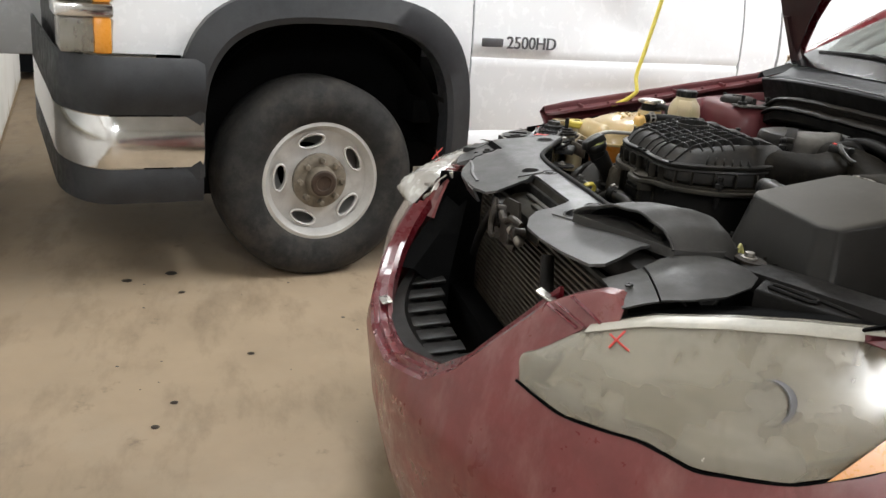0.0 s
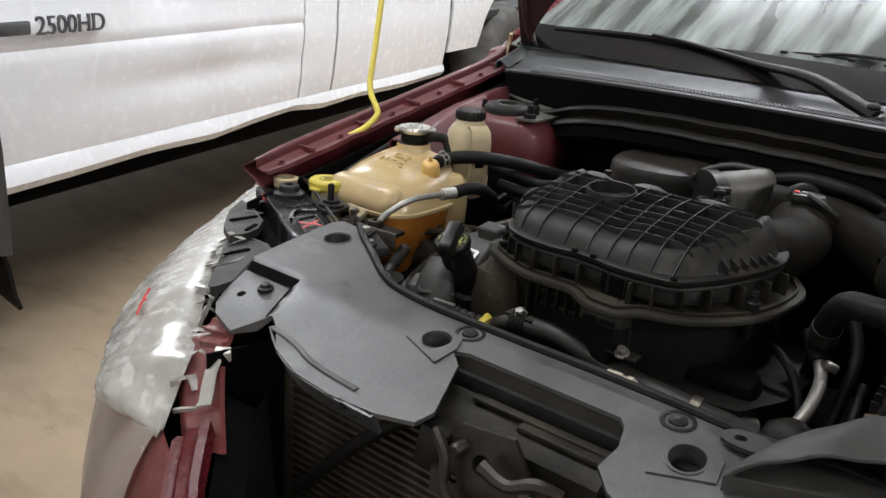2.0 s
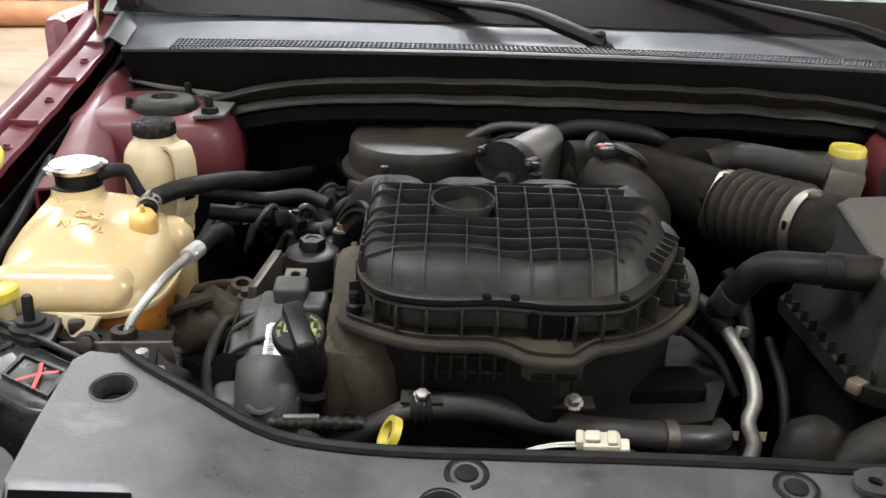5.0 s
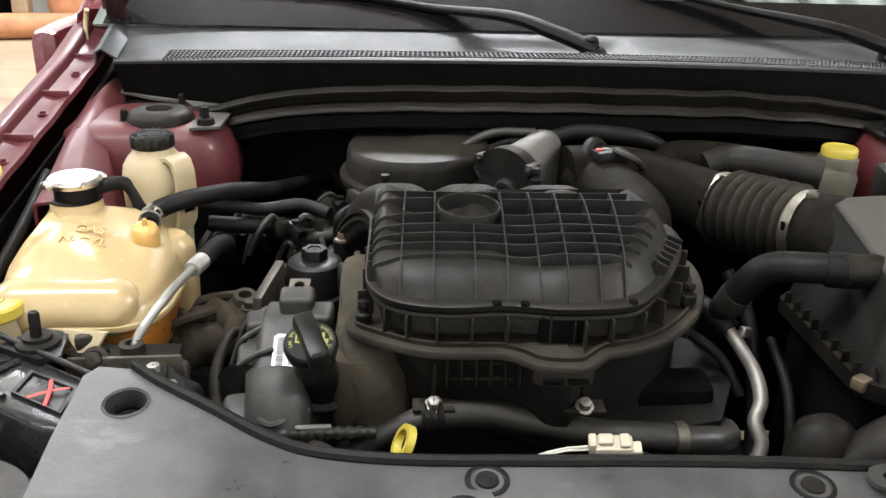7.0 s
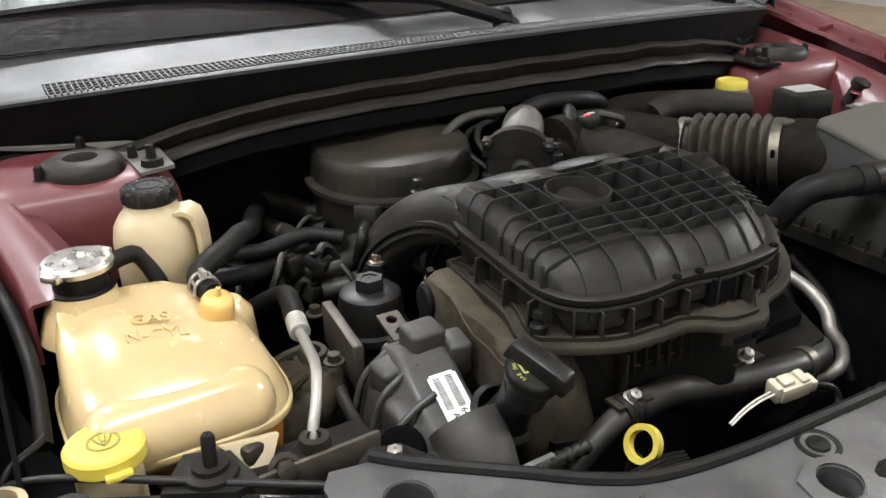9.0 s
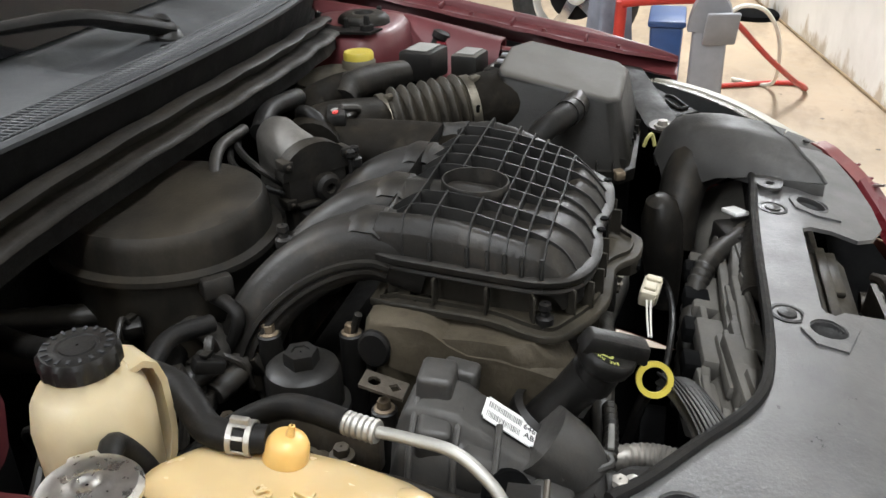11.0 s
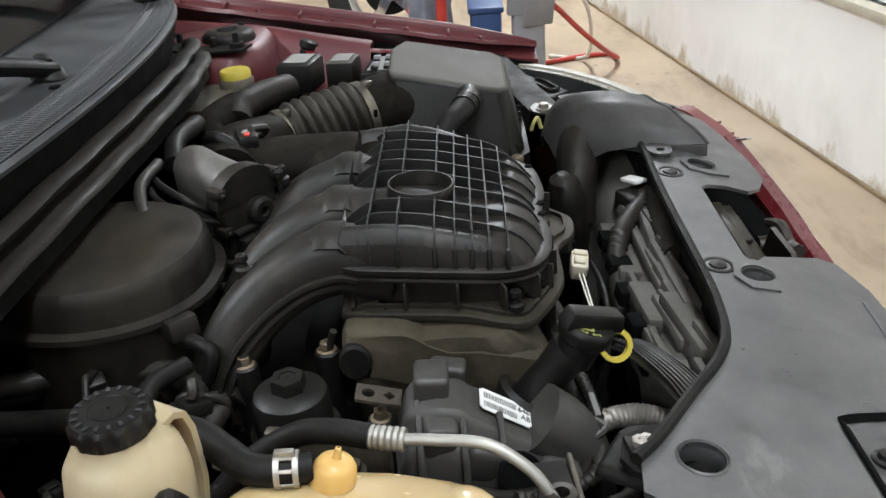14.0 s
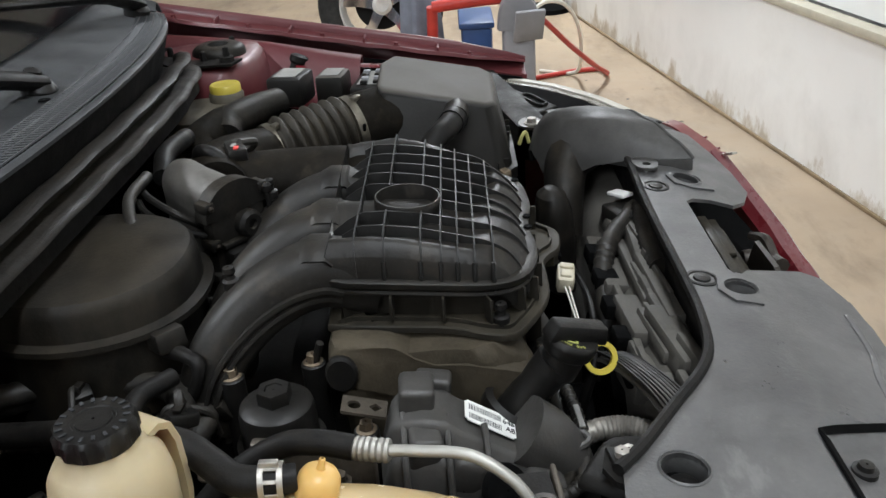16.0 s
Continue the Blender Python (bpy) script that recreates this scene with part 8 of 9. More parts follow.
# dipstick ring
dip = part("dipstick", lathe([(0.0125, -0.004), (0.018, -0.004), (0.018, 0.004), (0.0125, 0.004), (0.0125, -0.004)], (-0.207, 0.192, 0.741), (0.86, 0.12, -0.48), 26), YELLOW, car, "yellow dipstick ring handle")
part("dipstick_tube", tube([(-0.208, 0.198, 0.724), (-0.207, 0.205, 0.70), (-0.2, 0.22, 0.62)], 0.006, 4, 8), DARK, dip)
# loose pale connector with two wires
con = part("wire_connector", box((-0.005, 0.203, 0.727), (0.036, 0.022, 0.018), 0.003, (8, -6, -8)), CONN, car, "loose pale plastic connector")
for at, size in (((0.014, 0.199, 0.727), (0.014, 0.016, 0.013)), ((-0.014, 0.203, 0.737), (0.014, 0.014, 0.006)), ((0.004, 0.2, 0.738), (0.01, 0.018, 0.005)), ((-0.025, 0.206, 0.727), (0.008, 0.018, 0.02))):
    part("connector_rib", box(at, size, 0.002, (8, -6, -8)), CONN, con)
for k in (-1, 1):
    part("bare_wire", tube([(-0.03, 0.204 + 0.0025 * k, 0.727), (-0.05, 0.203 + 0.002 * k, 0.726), (-0.07, 0.2015 + 0.0018 * k, 0.722), (-0.09, 0.199 + 0.0015 * k, 0.715)], 0.0012, 4, 6), CORD, con, "thin white wire")
part("black_wire", tube([(0.02, 0.198, 0.724), (0.045, 0.19, 0.715), (0.04, 0.18, 0.70), (-0.02, 0.175, 0.70), (-0.09, 0.178, 0.69), (-0.12, 0.185, 0.66)], 0.004, 6, 8), RUBBER, con)

# ---- coolant tank ----
def tank():
    rings = []
    for z, x0, x1, y0, y1, e in ((0.60, -0.57, -0.49, 0.35, 0.45, 0.5), (0.70, -0.58, -0.478, 0.34, 0.475, 0.5), (0.765, -0.60, -0.472, 0.332, 0.49, 0.55), (0.782, -0.635, -0.468, 0.322, 0.50, 0.6), (0.79, -0.648, -0.464, 0.316, 0.503, 0.62), (0.797, -0.646, -0.466, 0.317, 0.502, 0.62), (0.815, -0.642, -0.472, 0.323, 0.505, 0.62),
                                 (0.832, -0.64, -0.482, 0.345, 0.512, 0.62), (0.843, -0.636, -0.50, 0.375, 0.52, 0.65), (0.85, -0.632, -0.525, 0.41, 0.525, 0.7), (0.853, -0.62, -0.56, 0.45, 0.52, 0.8)):
        cx, cy, hx, hy = (x0 + x1) / 2, (y0 + y1) / 2, (x1 - x0) / 2, (y1 - y0) / 2
        rings.append([(cx + hx * math.copysign(abs(math.cos(a)) ** e, math.cos(a)), cy + hy * math.copysign(abs(math.sin(a)) ** e, math.sin(a)), z + (0.004 * math.sin(3 * a) if z > 0.83 else 0)) for a in (2 * math.pi * k / 40 for k in range(40))])
    t = part("coolant_tank", loft(rings[4:]), TANK, car, "translucent amber coolant tank")
    part("coolant_level", loft(rings[:5]), TANKLOW, t, "orange coolant seen through the lower tank")
    # bulges on the upper half and the side lobe
    part("tank_lobe", loft([[(-0.49 + r * math.cos(a), 0.478 + r * 0.9 * math.sin(a), z) for a in (2 * math.pi * k / 24 for k in range(24))] for z, r in ((0.70, 0.03), (0.79, 0.033), (0.822, 0.03), (0.834, 0.02), (0.837, 0.006))]), TANK, t)
    part("tank_pillow", box((-0.563, 0.358, 0.797), (0.158, 0.085, 0.066), 0.031, (-22, 0, 2), 7), TANK, t, "smooth bulge moulded into the tank front")
    part("tank_seam", loft([[(p[0] * 1.0 + (p[0] + 0.557) * e, p[1] + (p[1] - 0.41) * e, 0.79 + h) for p in rings[4]] for e, h in ((0.0, -0.004), (0.025, -0.003), (0.03, 0.0), (0.025, 0.003), (0.0, 0.004))], caps=False), TANK, t)
    part("tank_neck", lathe([(0.045, -0.03), (0.036, -0.004), (0.031, 0.004), (0.03, 0.014)], (-0.604, 0.512, 0.85), (0, 0, 1), 26), TANK, t)
    part("cap_collar", lathe([(0.0275, -0.004), (0.028, 0.002), (0.0245, 0.004), (0.0245, 0.022), (0.02, 0.024)], (-0.604, 0.513, 0.862), (0, 0, 1), 28), RUBBER, t, "black rubber collar")
    pc = part("pressure_cap", lathe([(0.027, -0.005), (0.031, -0.004), (0.032, 0.001), (0.029, 0.005), (0.021, 0.0065), (0.015, 0.0052), (0.010, 0.0075), (0.007, 0.0075), (0.005, 0.006), (0.001, 0.006)], (-0.604, 0.514, 0.887), (0, 0, 1), 36), STEEL, t, "shiny steel pressure cap")
    for a in (40, 220):
        part("cap_ear", box((-0.604 + 0.031 * math.cos(radians(a)), 0.514 + 0.031 * math.sin(radians(a)), 0.886), (0.012, 0.02, 0.008), 0.003, (0, 0, a)), STEEL, pc)
    part("overflow_hose", tube([(-0.582, 0.52, 0.874), (-0.565, 0.528, 0.878), (-0.548, 0.535, 0.874), (-0.535, 0.53, 0.85), (-0.53, 0.52, 0.82)], 0.0085, 6, 10), RUBBER, t)
    part("tank_nipple", lathe([(0.017, -0.03), (0.0158, -0.004), (0.015, 0.004), (0.0125, 0.0085), (0.008, 0.0105), (0.0035, 0.011), (0.0028, 0.014), (0.0022, 0.019), (0.001, 0.0195)], (-0.502, 0.436, 0.852), (0.1, -0.25, 1), 24), AMBERPL, t, "moulded amber nipple")
    part("moulded_writing", text_mesh("GAS", 0.018, pose(-0.562, 0.432, 0.8562, 14, 6, -2), 0.0014), TANK, t)
    part("moulded_writing", text_mesh("N-CYL", 0.018, pose(-0.562, 0.408, 0.8522, 16, 6, -2), 0.0014), TANK, t)
    return t


tank()
br = part("tank_bracket", plate([(-0.545, 0.275), (-0.52, 0.262), (-0.49, 0.262), (-0.43, 0.27), (-0.432, 0.295), (-0.50, 0.292), (-0.54, 0.31)], [circle(-0.505, 0.277, 0.006, 10)], 0.788, 0.006), DARK, car, "dull metal tank bracket")
part("bracket_face", box((-0.48, 0.262, 0.777), (0.11, 0.005, 0.03), 0.002, (0, 0, 4)), ALUT, br)
part("bracket_bolt", bolt((-0.508, 0.262, 0.788), 0.0085, 0.009, (0, -1, 0.5)), LATCHM, br)
gus = bmesh.new()
gv = [gus.verts.new(p) for p in ((-0.548, 0.290, 0.806), (-0.503, 0.284, 0.806), (-0.520, 0.268, 0.778), (-0.548, 0.298, 0.803), (-0.503, 0.292, 0.803), (-0.520, 0.276, 0.775))]
for f in ((0, 1, 2), (5, 4, 3), (0, 3, 4, 1), (1, 4, 5, 2), (2, 5, 3, 0)):
    gus.faces.new([gv[i] for i in f])
part("tank_gusset", gus, CREAM, br, "pale moulded gusset of the tank")
part("bracket_end", lathe([(0.012, -0.006), (0.013, 0.0), (0.012, 0.008), (0.006, 0.009), (0.006, -0.006)], (-0.477, 0.277, 0.79), (0, 0, 1), 16), LATCHM, br)
part("tank_foot", box((-0.525, 0.285, 0.792), (0.02, 0.014, 0.024), 0.005, (0, 0, 20)), LATCHM, br)
# steel line with crimped collar, into a black hose
ln = part("steel_line", tube([(-0.476, 0.275, 0.775), (-0.475, 0.285, 0.795), (-0.465, 0.30, 0.812), (-0.452, 0.33, 0.826), (-0.445, 0.37, 0.827), (-0.441, 0.40, 0.826)], 0.0048, 7, 12), STEEL2, car, "dull silver steel line")
part("crimp_collar", tube([(-0.442, 0.392, 0.826), (-0.44, 0.402, 0.826), (-0.438, 0.412, 0.826), (-0.436, 0.42, 0.826)], 0.0095, 4, 16, ribs=0.001), STEEL2, ln, "crimped silver collar")
part("black_hose", tube([(-0.436, 0.42, 0.826), (-0.43, 0.45, 0.828), (-0.425, 0.48, 0.822), (-0.43, 0.52, 0.80), (-0.45, 0.56, 0.77), (-0.45, 0.62, 0.74)], 0.0105, 7, 12), RUBBER, ln)
hz = part("return_hose", tube([(-0.501, 0.451, 0.856), (-0.505, 0.472, 0.857), (-0.502, 0.495, 0.858), (-0.484, 0.517, 0.860), (-0.460, 0.545, 0.858), (-0.431, 0.60, 0.846), (-0.399, 0.665, 0.825), (-0.367, 0.76, 0.803), (-0.326, 0.85, 0.785)], [0.010, 0.011, 0.0115, 0.0115, 0.0115, 0.0115, 0.0115, 0.0115, 0.011], 6, 14), RUBBER, car, "black rubber return hose")
sc = part("spring_clip", lathe([(0.0115, -0.0085), (0.013, -0.0085), (0.013, -0.0045), (0.0115, -0.0045)], (-0.504, 0.468, 0.857), (-0.1, 1, 0.05), 18), ZINC, hz, "bright spring clip")
part("clip_band", lathe([(0.0115, 0.0045), (0.013, 0.0045), (0.013, 0.0085), (0.0115, 0.0085)], (-0.504, 0.468, 0.857), (-0.1, 1, 0.05), 18), ZINC, sc)
for a in (20, 62, 104, 146, 200, 260, 320):
    part("clip_bridge", box((-0.504 + 0.0123 * math.cos(radians(a)), 0.468, 0.857 + 0.0123 * math.sin(radians(a))), (0.0015, 0.012, 0.003), 0.0004, (0, -a, 0), seg=1), ZINC, sc)
part("spring_clip_ear", box((-0.504, 0.468, 0.871), (0.005, 0.014, 0.006), 0.001), ZINC, hz)
for pts, r, nm in (([(-0.49, 0.59, 0.83), (-0.44, 0.60, 0.825), (-0.40, 0.615, 0.815), (-0.35, 0.62, 0.82), (-0.31, 0.60, 0.815)], 0.009, "hose_line"),
                   ([(-0.47, 0.60, 0.80), (-0.42, 0.605, 0.795), (-0.38, 0.62, 0.79), (-0.33, 0.63, 0.79)], 0.011, "hose_line"),
                   ([(-0.33, 0.86, 0.79), (-0.30, 0.795, 0.79), (-0.272, 0.738, 0.785), (-0.27, 0.677, 0.785), (-0.28, 0.624, 0.785), (-0.313, 0.597, 0.785), (-0.346, 0.602, 0.78), (-0.37, 0.63, 0.77)], 0.012, "loom_hose"),
                   ([(-0.35, 0.86, 0.76), (-0.335, 0.788, 0.765), (-0.325, 0.755, 0.765), (-0.327, 0.709, 0.765), (-0.345, 0.66, 0.76), (-0.37, 0.63, 0.74)], 0.014, "loom_hose"),
                   ([(-0.315, 0.855, 0.77), (-0.288, 0.79, 0.775), (-0.26, 0.735, 0.77), (-0.255, 0.677, 0.77), (-0.262, 0.615, 0.77), (-0.305, 0.58, 0.765), (-0.345, 0.588, 0.76)], 0.012, "loom_hose"),
                   ([(-0.44, 0.31, 0.755), (-0.435, 0.285, 0.745), (-0.425, 0.25, 0.725), (-0.39, 0.215, 0.70), (-0.36, 0.20, 0.68)], 0.009, "loom_hose"),
                   ([(0.18, 0.46, 0.80), (0.2, 0.43, 0.76), (0.2, 0.38, 0.70), (0.19, 0.33, 0.62)], 0.008, "hose_line"),
                   ([(0.22, 0.40, 0.74), (0.225, 0.34, 0.70), (0.215, 0.28, 0.62)], 0.006, "hose_line"),
                   ([(0.09, 0.40, 0.76), (0.12, 0.38, 0.755), (0.15, 0.36, 0.735), (0.17, 0.34, 0.70)], 0.006, "hose_line")):
    part(nm, tube(pts, r, 7, 12, ribs=0.0015 if nm == "loom_hose" else 0), HOSEM if nm == "loom_hose" else RUBBER, car)
# plugs, clips and thin wires in the dark space between tank, filter and silencer
rng = random.Random(23)
for k in range(16):
    x, y, z = rng.uniform(-0.47, -0.29), rng.uniform(0.56, 0.70), rng.uniform(0.74, 0.80)
    pl = part("wire_plug", box((x, y, z), (rng.uniform(0.016, 0.03), rng.uniform(0.014, 0.024), rng.uniform(0.014, 0.024)), 0.003, (rng.uniform(-25, 25), rng.uniform(-25, 25), rng.uniform(0, 180))), DUSTY if k % 3 else PLASTIC, car, "dusty black wire plug")
    part("plug_latch", box((x, y, z + 0.012), (0.008, 0.012, 0.004), 0.001, (0, 0, rng.uniform(0, 180))), DUSTY, pl)
    dx, dy = rng.uniform(-0.06, 0.06), rng.uniform(-0.06, 0.06)
    part("plug_wire", tube([(x, y, z), (x + dx * 0.4, y + dy * 0.2, z + 0.018), (x + dx, y + dy, z + 0.004), (x + dx * 1.6, y + dy * 1.1, z - 0.03)], rng.uniform(0.003, 0.0055), 6, 8), HOSEM, pl)
# looms beside the shroud
for pts, r in (([(0.165, 0.085, 0.74), (0.13, 0.10, 0.742), (0.07, 0.135, 0.735), (0.03, 0.15, 0.715), (-0.03, 0.155, 0.68), (-0.05, 0.155, 0.6)], 0.013), ([(0.15, 0.08, 0.745), (0.09, 0.085, 0.75), (0.03, 0.09, 0.748), (-0.03, 0.09, 0.745)], 0.014),
               ([(-0.235, 0.232, 0.725), (-0.28, 0.227, 0.728), (-0.32, 0.226, 0.727), (-0.372, 0.234, 0.722), (-0.394, 0.262, 0.722), (-0.396, 0.303, 0.71)], 0.0065)):
    part("wire_loom", tube(pts, r, 9, 12, ribs=0.002), HOSEM, car, "taped black wire loom")
part("foil_hose", tube([(-0.32, 0.262, 0.685), (-0.29, 0.238, 0.695), (-0.277, 0.212, 0.70), (-0.272, 0.19, 0.701), (-0.273, 0.173, 0.701), (-0.28, 0.155, 0.70), (-0.289, 0.138, 0.698)], 0.0115, 8, 12, ribs=0.0012), ZINC2, car, "silver foil-wrapped hose beside the cover")
part("pale_strip", box((-0.295, 0.226, 0.735), (0.035, 0.006, 0.003), 0.001, (0, 0, 4)), LABELM2, car)
# flat braided sleeve beside the dipstick
sleeve = part("braided_sleeve", tube([(-0.165, 0.172, 0.712), (-0.198, 0.163, 0.726), (-0.246, 0.149, 0.738), (-0.293, 0.137, 0.745), (-0.33, 0.128, 0.742)], 0.019, 26, 14, ribs=0.0012, flat=0.3), HOSEM, car, "flat braided black cable sleeve")
for k in range(8):
    d = -0.0165 + 0.0047 * k
    part("sleeve_rib", tube([(x + d * 0.3, y + d, z + 0.0052) for x, y, z in ((-0.165, 0.172, 0.712), (-0.198, 0.163, 0.726), (-0.246, 0.149, 0.738), (-0.293, 0.137, 0.745), (-0.33, 0.128, 0.742))], 0.0017, 6, 6), DUSTY, sleeve)
part("stay_plate", plate(smooth2([(-0.41, 0.2), (-0.38, 0.222), (-0.355, 0.205), (-0.36, 0.165), (-0.395, 0.16)], 3), [circle(-0.382, 0.193, 0.006, 10)], 0.756, 0.004), DARK, car)
part("stay_bolt", bolt((-0.382, 0.193, 0.757), 0.006, 0.006), ZINC2, car)
part("horn_plug", box((0.14, 0.10, 0.735), (0.06, 0.05, 0.035), 0.006, (0, 0, 20)), PLASTIC, car)
part("pale_plug", box((0.165, 0.105, 0.762), (0.035, 0.02, 0.006), 0.002, (0, 10, 30)), LABELM, car)

# ---- power steering reservoir ----
def reservoir():
    c = (-0.523, 0.568)
    r = part("steering_reservoir", lathe([(0.03, 0.775), (0.039, 0.785), (0.04, 0.815), (0.0385, 0.82), (0.04, 0.825), (0.041, 0.875), (0.038, 0.892), (0.032, 0.902), (0.026, 0.908), (0.025, 0.914)], (*c, 0), (0, 0, 1), 32), CREAM, car, "cream plastic steering fluid reservoir")
    d, q = Vector((math.cos(radians(-28)), math.sin(radians(-28)), 0)), Vector((math.sin(radians(28)), math.cos(radians(28)), 0))
    part("handle_strap", sheet([[Vector((*c, z)) + d * r0 + q * w for w in (-0.0165, -0.015, 0.0, 0.015, 0.0165)] for r0, z in ((0.024, 0.906), (0.034, 0.908), (0.044, 0.902), (0.049, 0.886), (0.050, 0.86), (0.0495, 0.84), (0.046, 0.822), (0.039, 0.81))], 0.005), CREAM, r, "moulded cream handle strap", 60)
    part("strap_slot", box(Vector((*c, 0.842)) + d * 0.0502, (0.003, 0.016, 0.009), 0.001, (0, 0, -28)), MATTE, r)
    cap_ = part("reservoir_cap", lathe([(0.0245, 0), (0.0256, 0.002), (0.0256, 0.013), (0.0245, 0.016), (0.0145, 0.017), (0.0138, 0.0158), (0.012, 0.0158), (0.0115, 0.017), (0.001, 0.0173)], (*c, 0.914), (0, 0, 1), 48, wobble=lambda k, q: (0.0016 if k % 4 < 2 else -0.0008) if q > 0.025 else 0), PLASTIC, r, "black ribbed screw cap")
    for k in range(18):
        a = radians(200 - k * 20)
        part("cap_mark", box((c[0] + 0.021 * math.cos(a), c[1] + 0.021 * math.sin(a), 0.9313), (0.0022, 0.0045, 0.0008), 0, (0, 0, math.degrees(a) + 90)), GREYTRIM, cap_)
    return r


reservoir()
part("reservoir_bracket", box((-0.575, 0.60, 0.80), (0.05, 0.04, 0.006), 0.002, (0, 8, 20)), CREAM, car)
part("washer_line", tube([(-0.68, 0.62, 0.86), (-0.665, 0.52, 0.845), (-0.66, 0.44, 0.825), (-0.665, 0.37, 0.80)], 0.007, 6, 10), RUBBER, car)

# ---- brake reservoir and fuse boxes on the driver's side ----
bf = part("brake_reservoir", loft([[(0.37 + hx * math.copysign(abs(math.cos(a)) ** 0.6, math.cos(a)), 0.725 + hy * math.copysign(abs(math.sin(a)) ** 0.6, math.sin(a)), z) for a in (2 * math.pi * k / 24 for k in range(24))] for hx, hy, z in ((0.07, 0.055, 0.78), (0.075, 0.06, 0.845), (0.07, 0.055, 0.858), (0.05, 0.04, 0.862))]), DUSTCREAM, car, "dusty brake fluid reservoir")
part("reservoir_neck", lathe([(0.028, 0), (0.028, 0.02), (0.025, 0.024)], (0.412, 0.702, 0.852), (0, 0, 1), 24), DUSTCREAM, bf)
part("brake_cap", lathe([(0.023, 0), (0.025, 0.002), (0.025, 0.013), (0.023, 0.016), (0.02, 0.016), (0.019, 0.015), (0.001, 0.015)], (0.412, 0.702, 0.872), (0, 0, 1), 30, wobble=lambda k, q: 0.0008 if k % 2 and q > 0.028 else 0), YELLOW, bf, "yellow brake fluid cap")
part("vacuum_pipe", tube([(0.20, 0.655, 0.868), (0.23, 0.66, 0.875), (0.255, 0.65, 0.878), (0.30, 0.63, 0.876), (0.345, 0.605, 0.872)], [0.022, 0.025, 0.024, 0.024, 0.022], 6, 16), DUSTY, car, "dusty black vacuum pipe")
for at, size, rz, m_ in (((0.462, 0.605, 0.86), (0.07, 0.06, 0.05), -12, PLASTIC), ((0.545, 0.545, 0.83), (0.06, 0.05, 0.06), -10, DUST_SHEEN), ((0.545, 0.475, 0.82), (0.11, 0.06, 0.05), -8, PLASTIC)):
    fb = part("fuse_box", box(at, size, 0.006, (0, 0, rz)), m_, car, "small black fuse box")
    part("fuse_label", box((at[0], at[1], at[2] + size[2] / 2 + 0.0012), (size[0] * 0.75, size[1] * 0.65, 0.001), 0, (0, 0, rz)), LABELM2, fb)
rng = random.Random(2)
for k in range(8):
    part("fuse", box((0.51 + 0.022 * (k % 4), 0.465 + 0.022 * (k // 4), 0.848), (0.012, 0.012, 0.008), 0.001, (0, 0, -8)), (PLASTIC, GREYPL)[k % 2], car)
part("wing_fastener", lathe([(0.014, -0.03), (0.014, 0.0), (0.018, 0.004), (0.018, 0.014), (0.01, 0.018), (0.001, 0.018)], (0.61, 0.615, 0.862), (0.2, -0.4, 1), 16), DARK, car)
part("fender_brace", tube([(0.60, 0.62, 0.86), (0.63, 0.55, 0.85), (0.66, 0.42, 0.83), (0.68, 0.32, 0.81)], 0.012, 6, 10, flat=0.4), RED, car)
part("slot_clip", tube([(0.355, 0.232, 0.775), (0.352, 0.227, 0.79), (0.358, 0.221, 0.793), (0.36, 0.216, 0.775)], 0.003, 5, 8), YELLOW2, car)


# ---- things round the shop ----
def leaf(x, y, z, size, turn, tilt):
    rows_ = []
    for k in range(7):
        f = k / 6
        w = size * 0.32 * math.sin(math.pi * f) ** 0.8 + 0.0006
        c = Vector((size * (f - 0.5), 0, 0.25 * size * math.sin(f * 2.6) * 0.5))
        rows_.append([c + Vector((0, -w, 0.35 * w)), c, c + Vector((0, w, 0.35 * w))])
    bm_ = sheet(rows_, 0.0006)
    bmesh.ops.transform(bm_, matrix=pose(x, y, z, tilt, 10, turn), verts=bm_.verts)
    return tagged(part("dry_leaf", bm_, LEAF), "curled dry brown leaf on the cowl", "leaf", "leaves on the cowl")


leaf(0.545, 0.945, 0.982, 0.045, 20, 10)
leaf(0.60, 0.955, 0.986, 0.05, 70, -15)
leaf(0.625, 0.935, 0.983, 0.035, 130, 12)

# alloy wheel standing beyond the car
aw = thing("alloy_wheel", (3.85, 0.72, 0), "silver five-spoke alloy wheel with tyre", "wheel")
AX = (-0.98, -0.15, 0.05)
part("tyre", lathe([(0.235, -0.09), (0.30, -0.10), (0.335, -0.07), (0.34, 0.0), (0.335, 0.07), (0.30, 0.10), (0.235, 0.09), (0.22, 0.08), (0.22, -0.08)], (3.85, 0.72, 0.342), AX, 48), TYRE, aw)
part("rim", lathe([(0.215, -0.08), (0.222, 0.06), (0.23, 0.085), (0.222, 0.09), (0.205, 0.07), (0.19, 0.02)], (3.85, 0.72, 0.342), AX, 40), RIM, aw)
WMX = Matrix.Translation((3.85, 0.72, 0.342)) @ Vector((0, 0, 1)).rotation_difference(Vector(AX)).to_matrix().to_4x4()
for k in range(5):
    a = 2 * math.pi * (k + 0.2) / 5
    sp = loft([[(0.03 * 1.2, -0.03, 0.075), (0.036, 0.03, 0.075), (0.036, 0.03, 0.05), (0.036, -0.03, 0.05)], [(0.12, -0.024, 0.085), (0.12, 0.024, 0.085), (0.12, 0.024, 0.05), (0.12, -0.024, 0.05)], [(0.215, -0.04, 0.07), (0.215, 0.04, 0.07), (0.215, 0.04, 0.03), (0.215, -0.04, 0.03)]])
    bmesh.ops.transform(sp, matrix=WMX @ Matrix.Rotation(a, 4, "Z"), verts=sp.verts)
    part("spoke", sp, CHROME, aw)
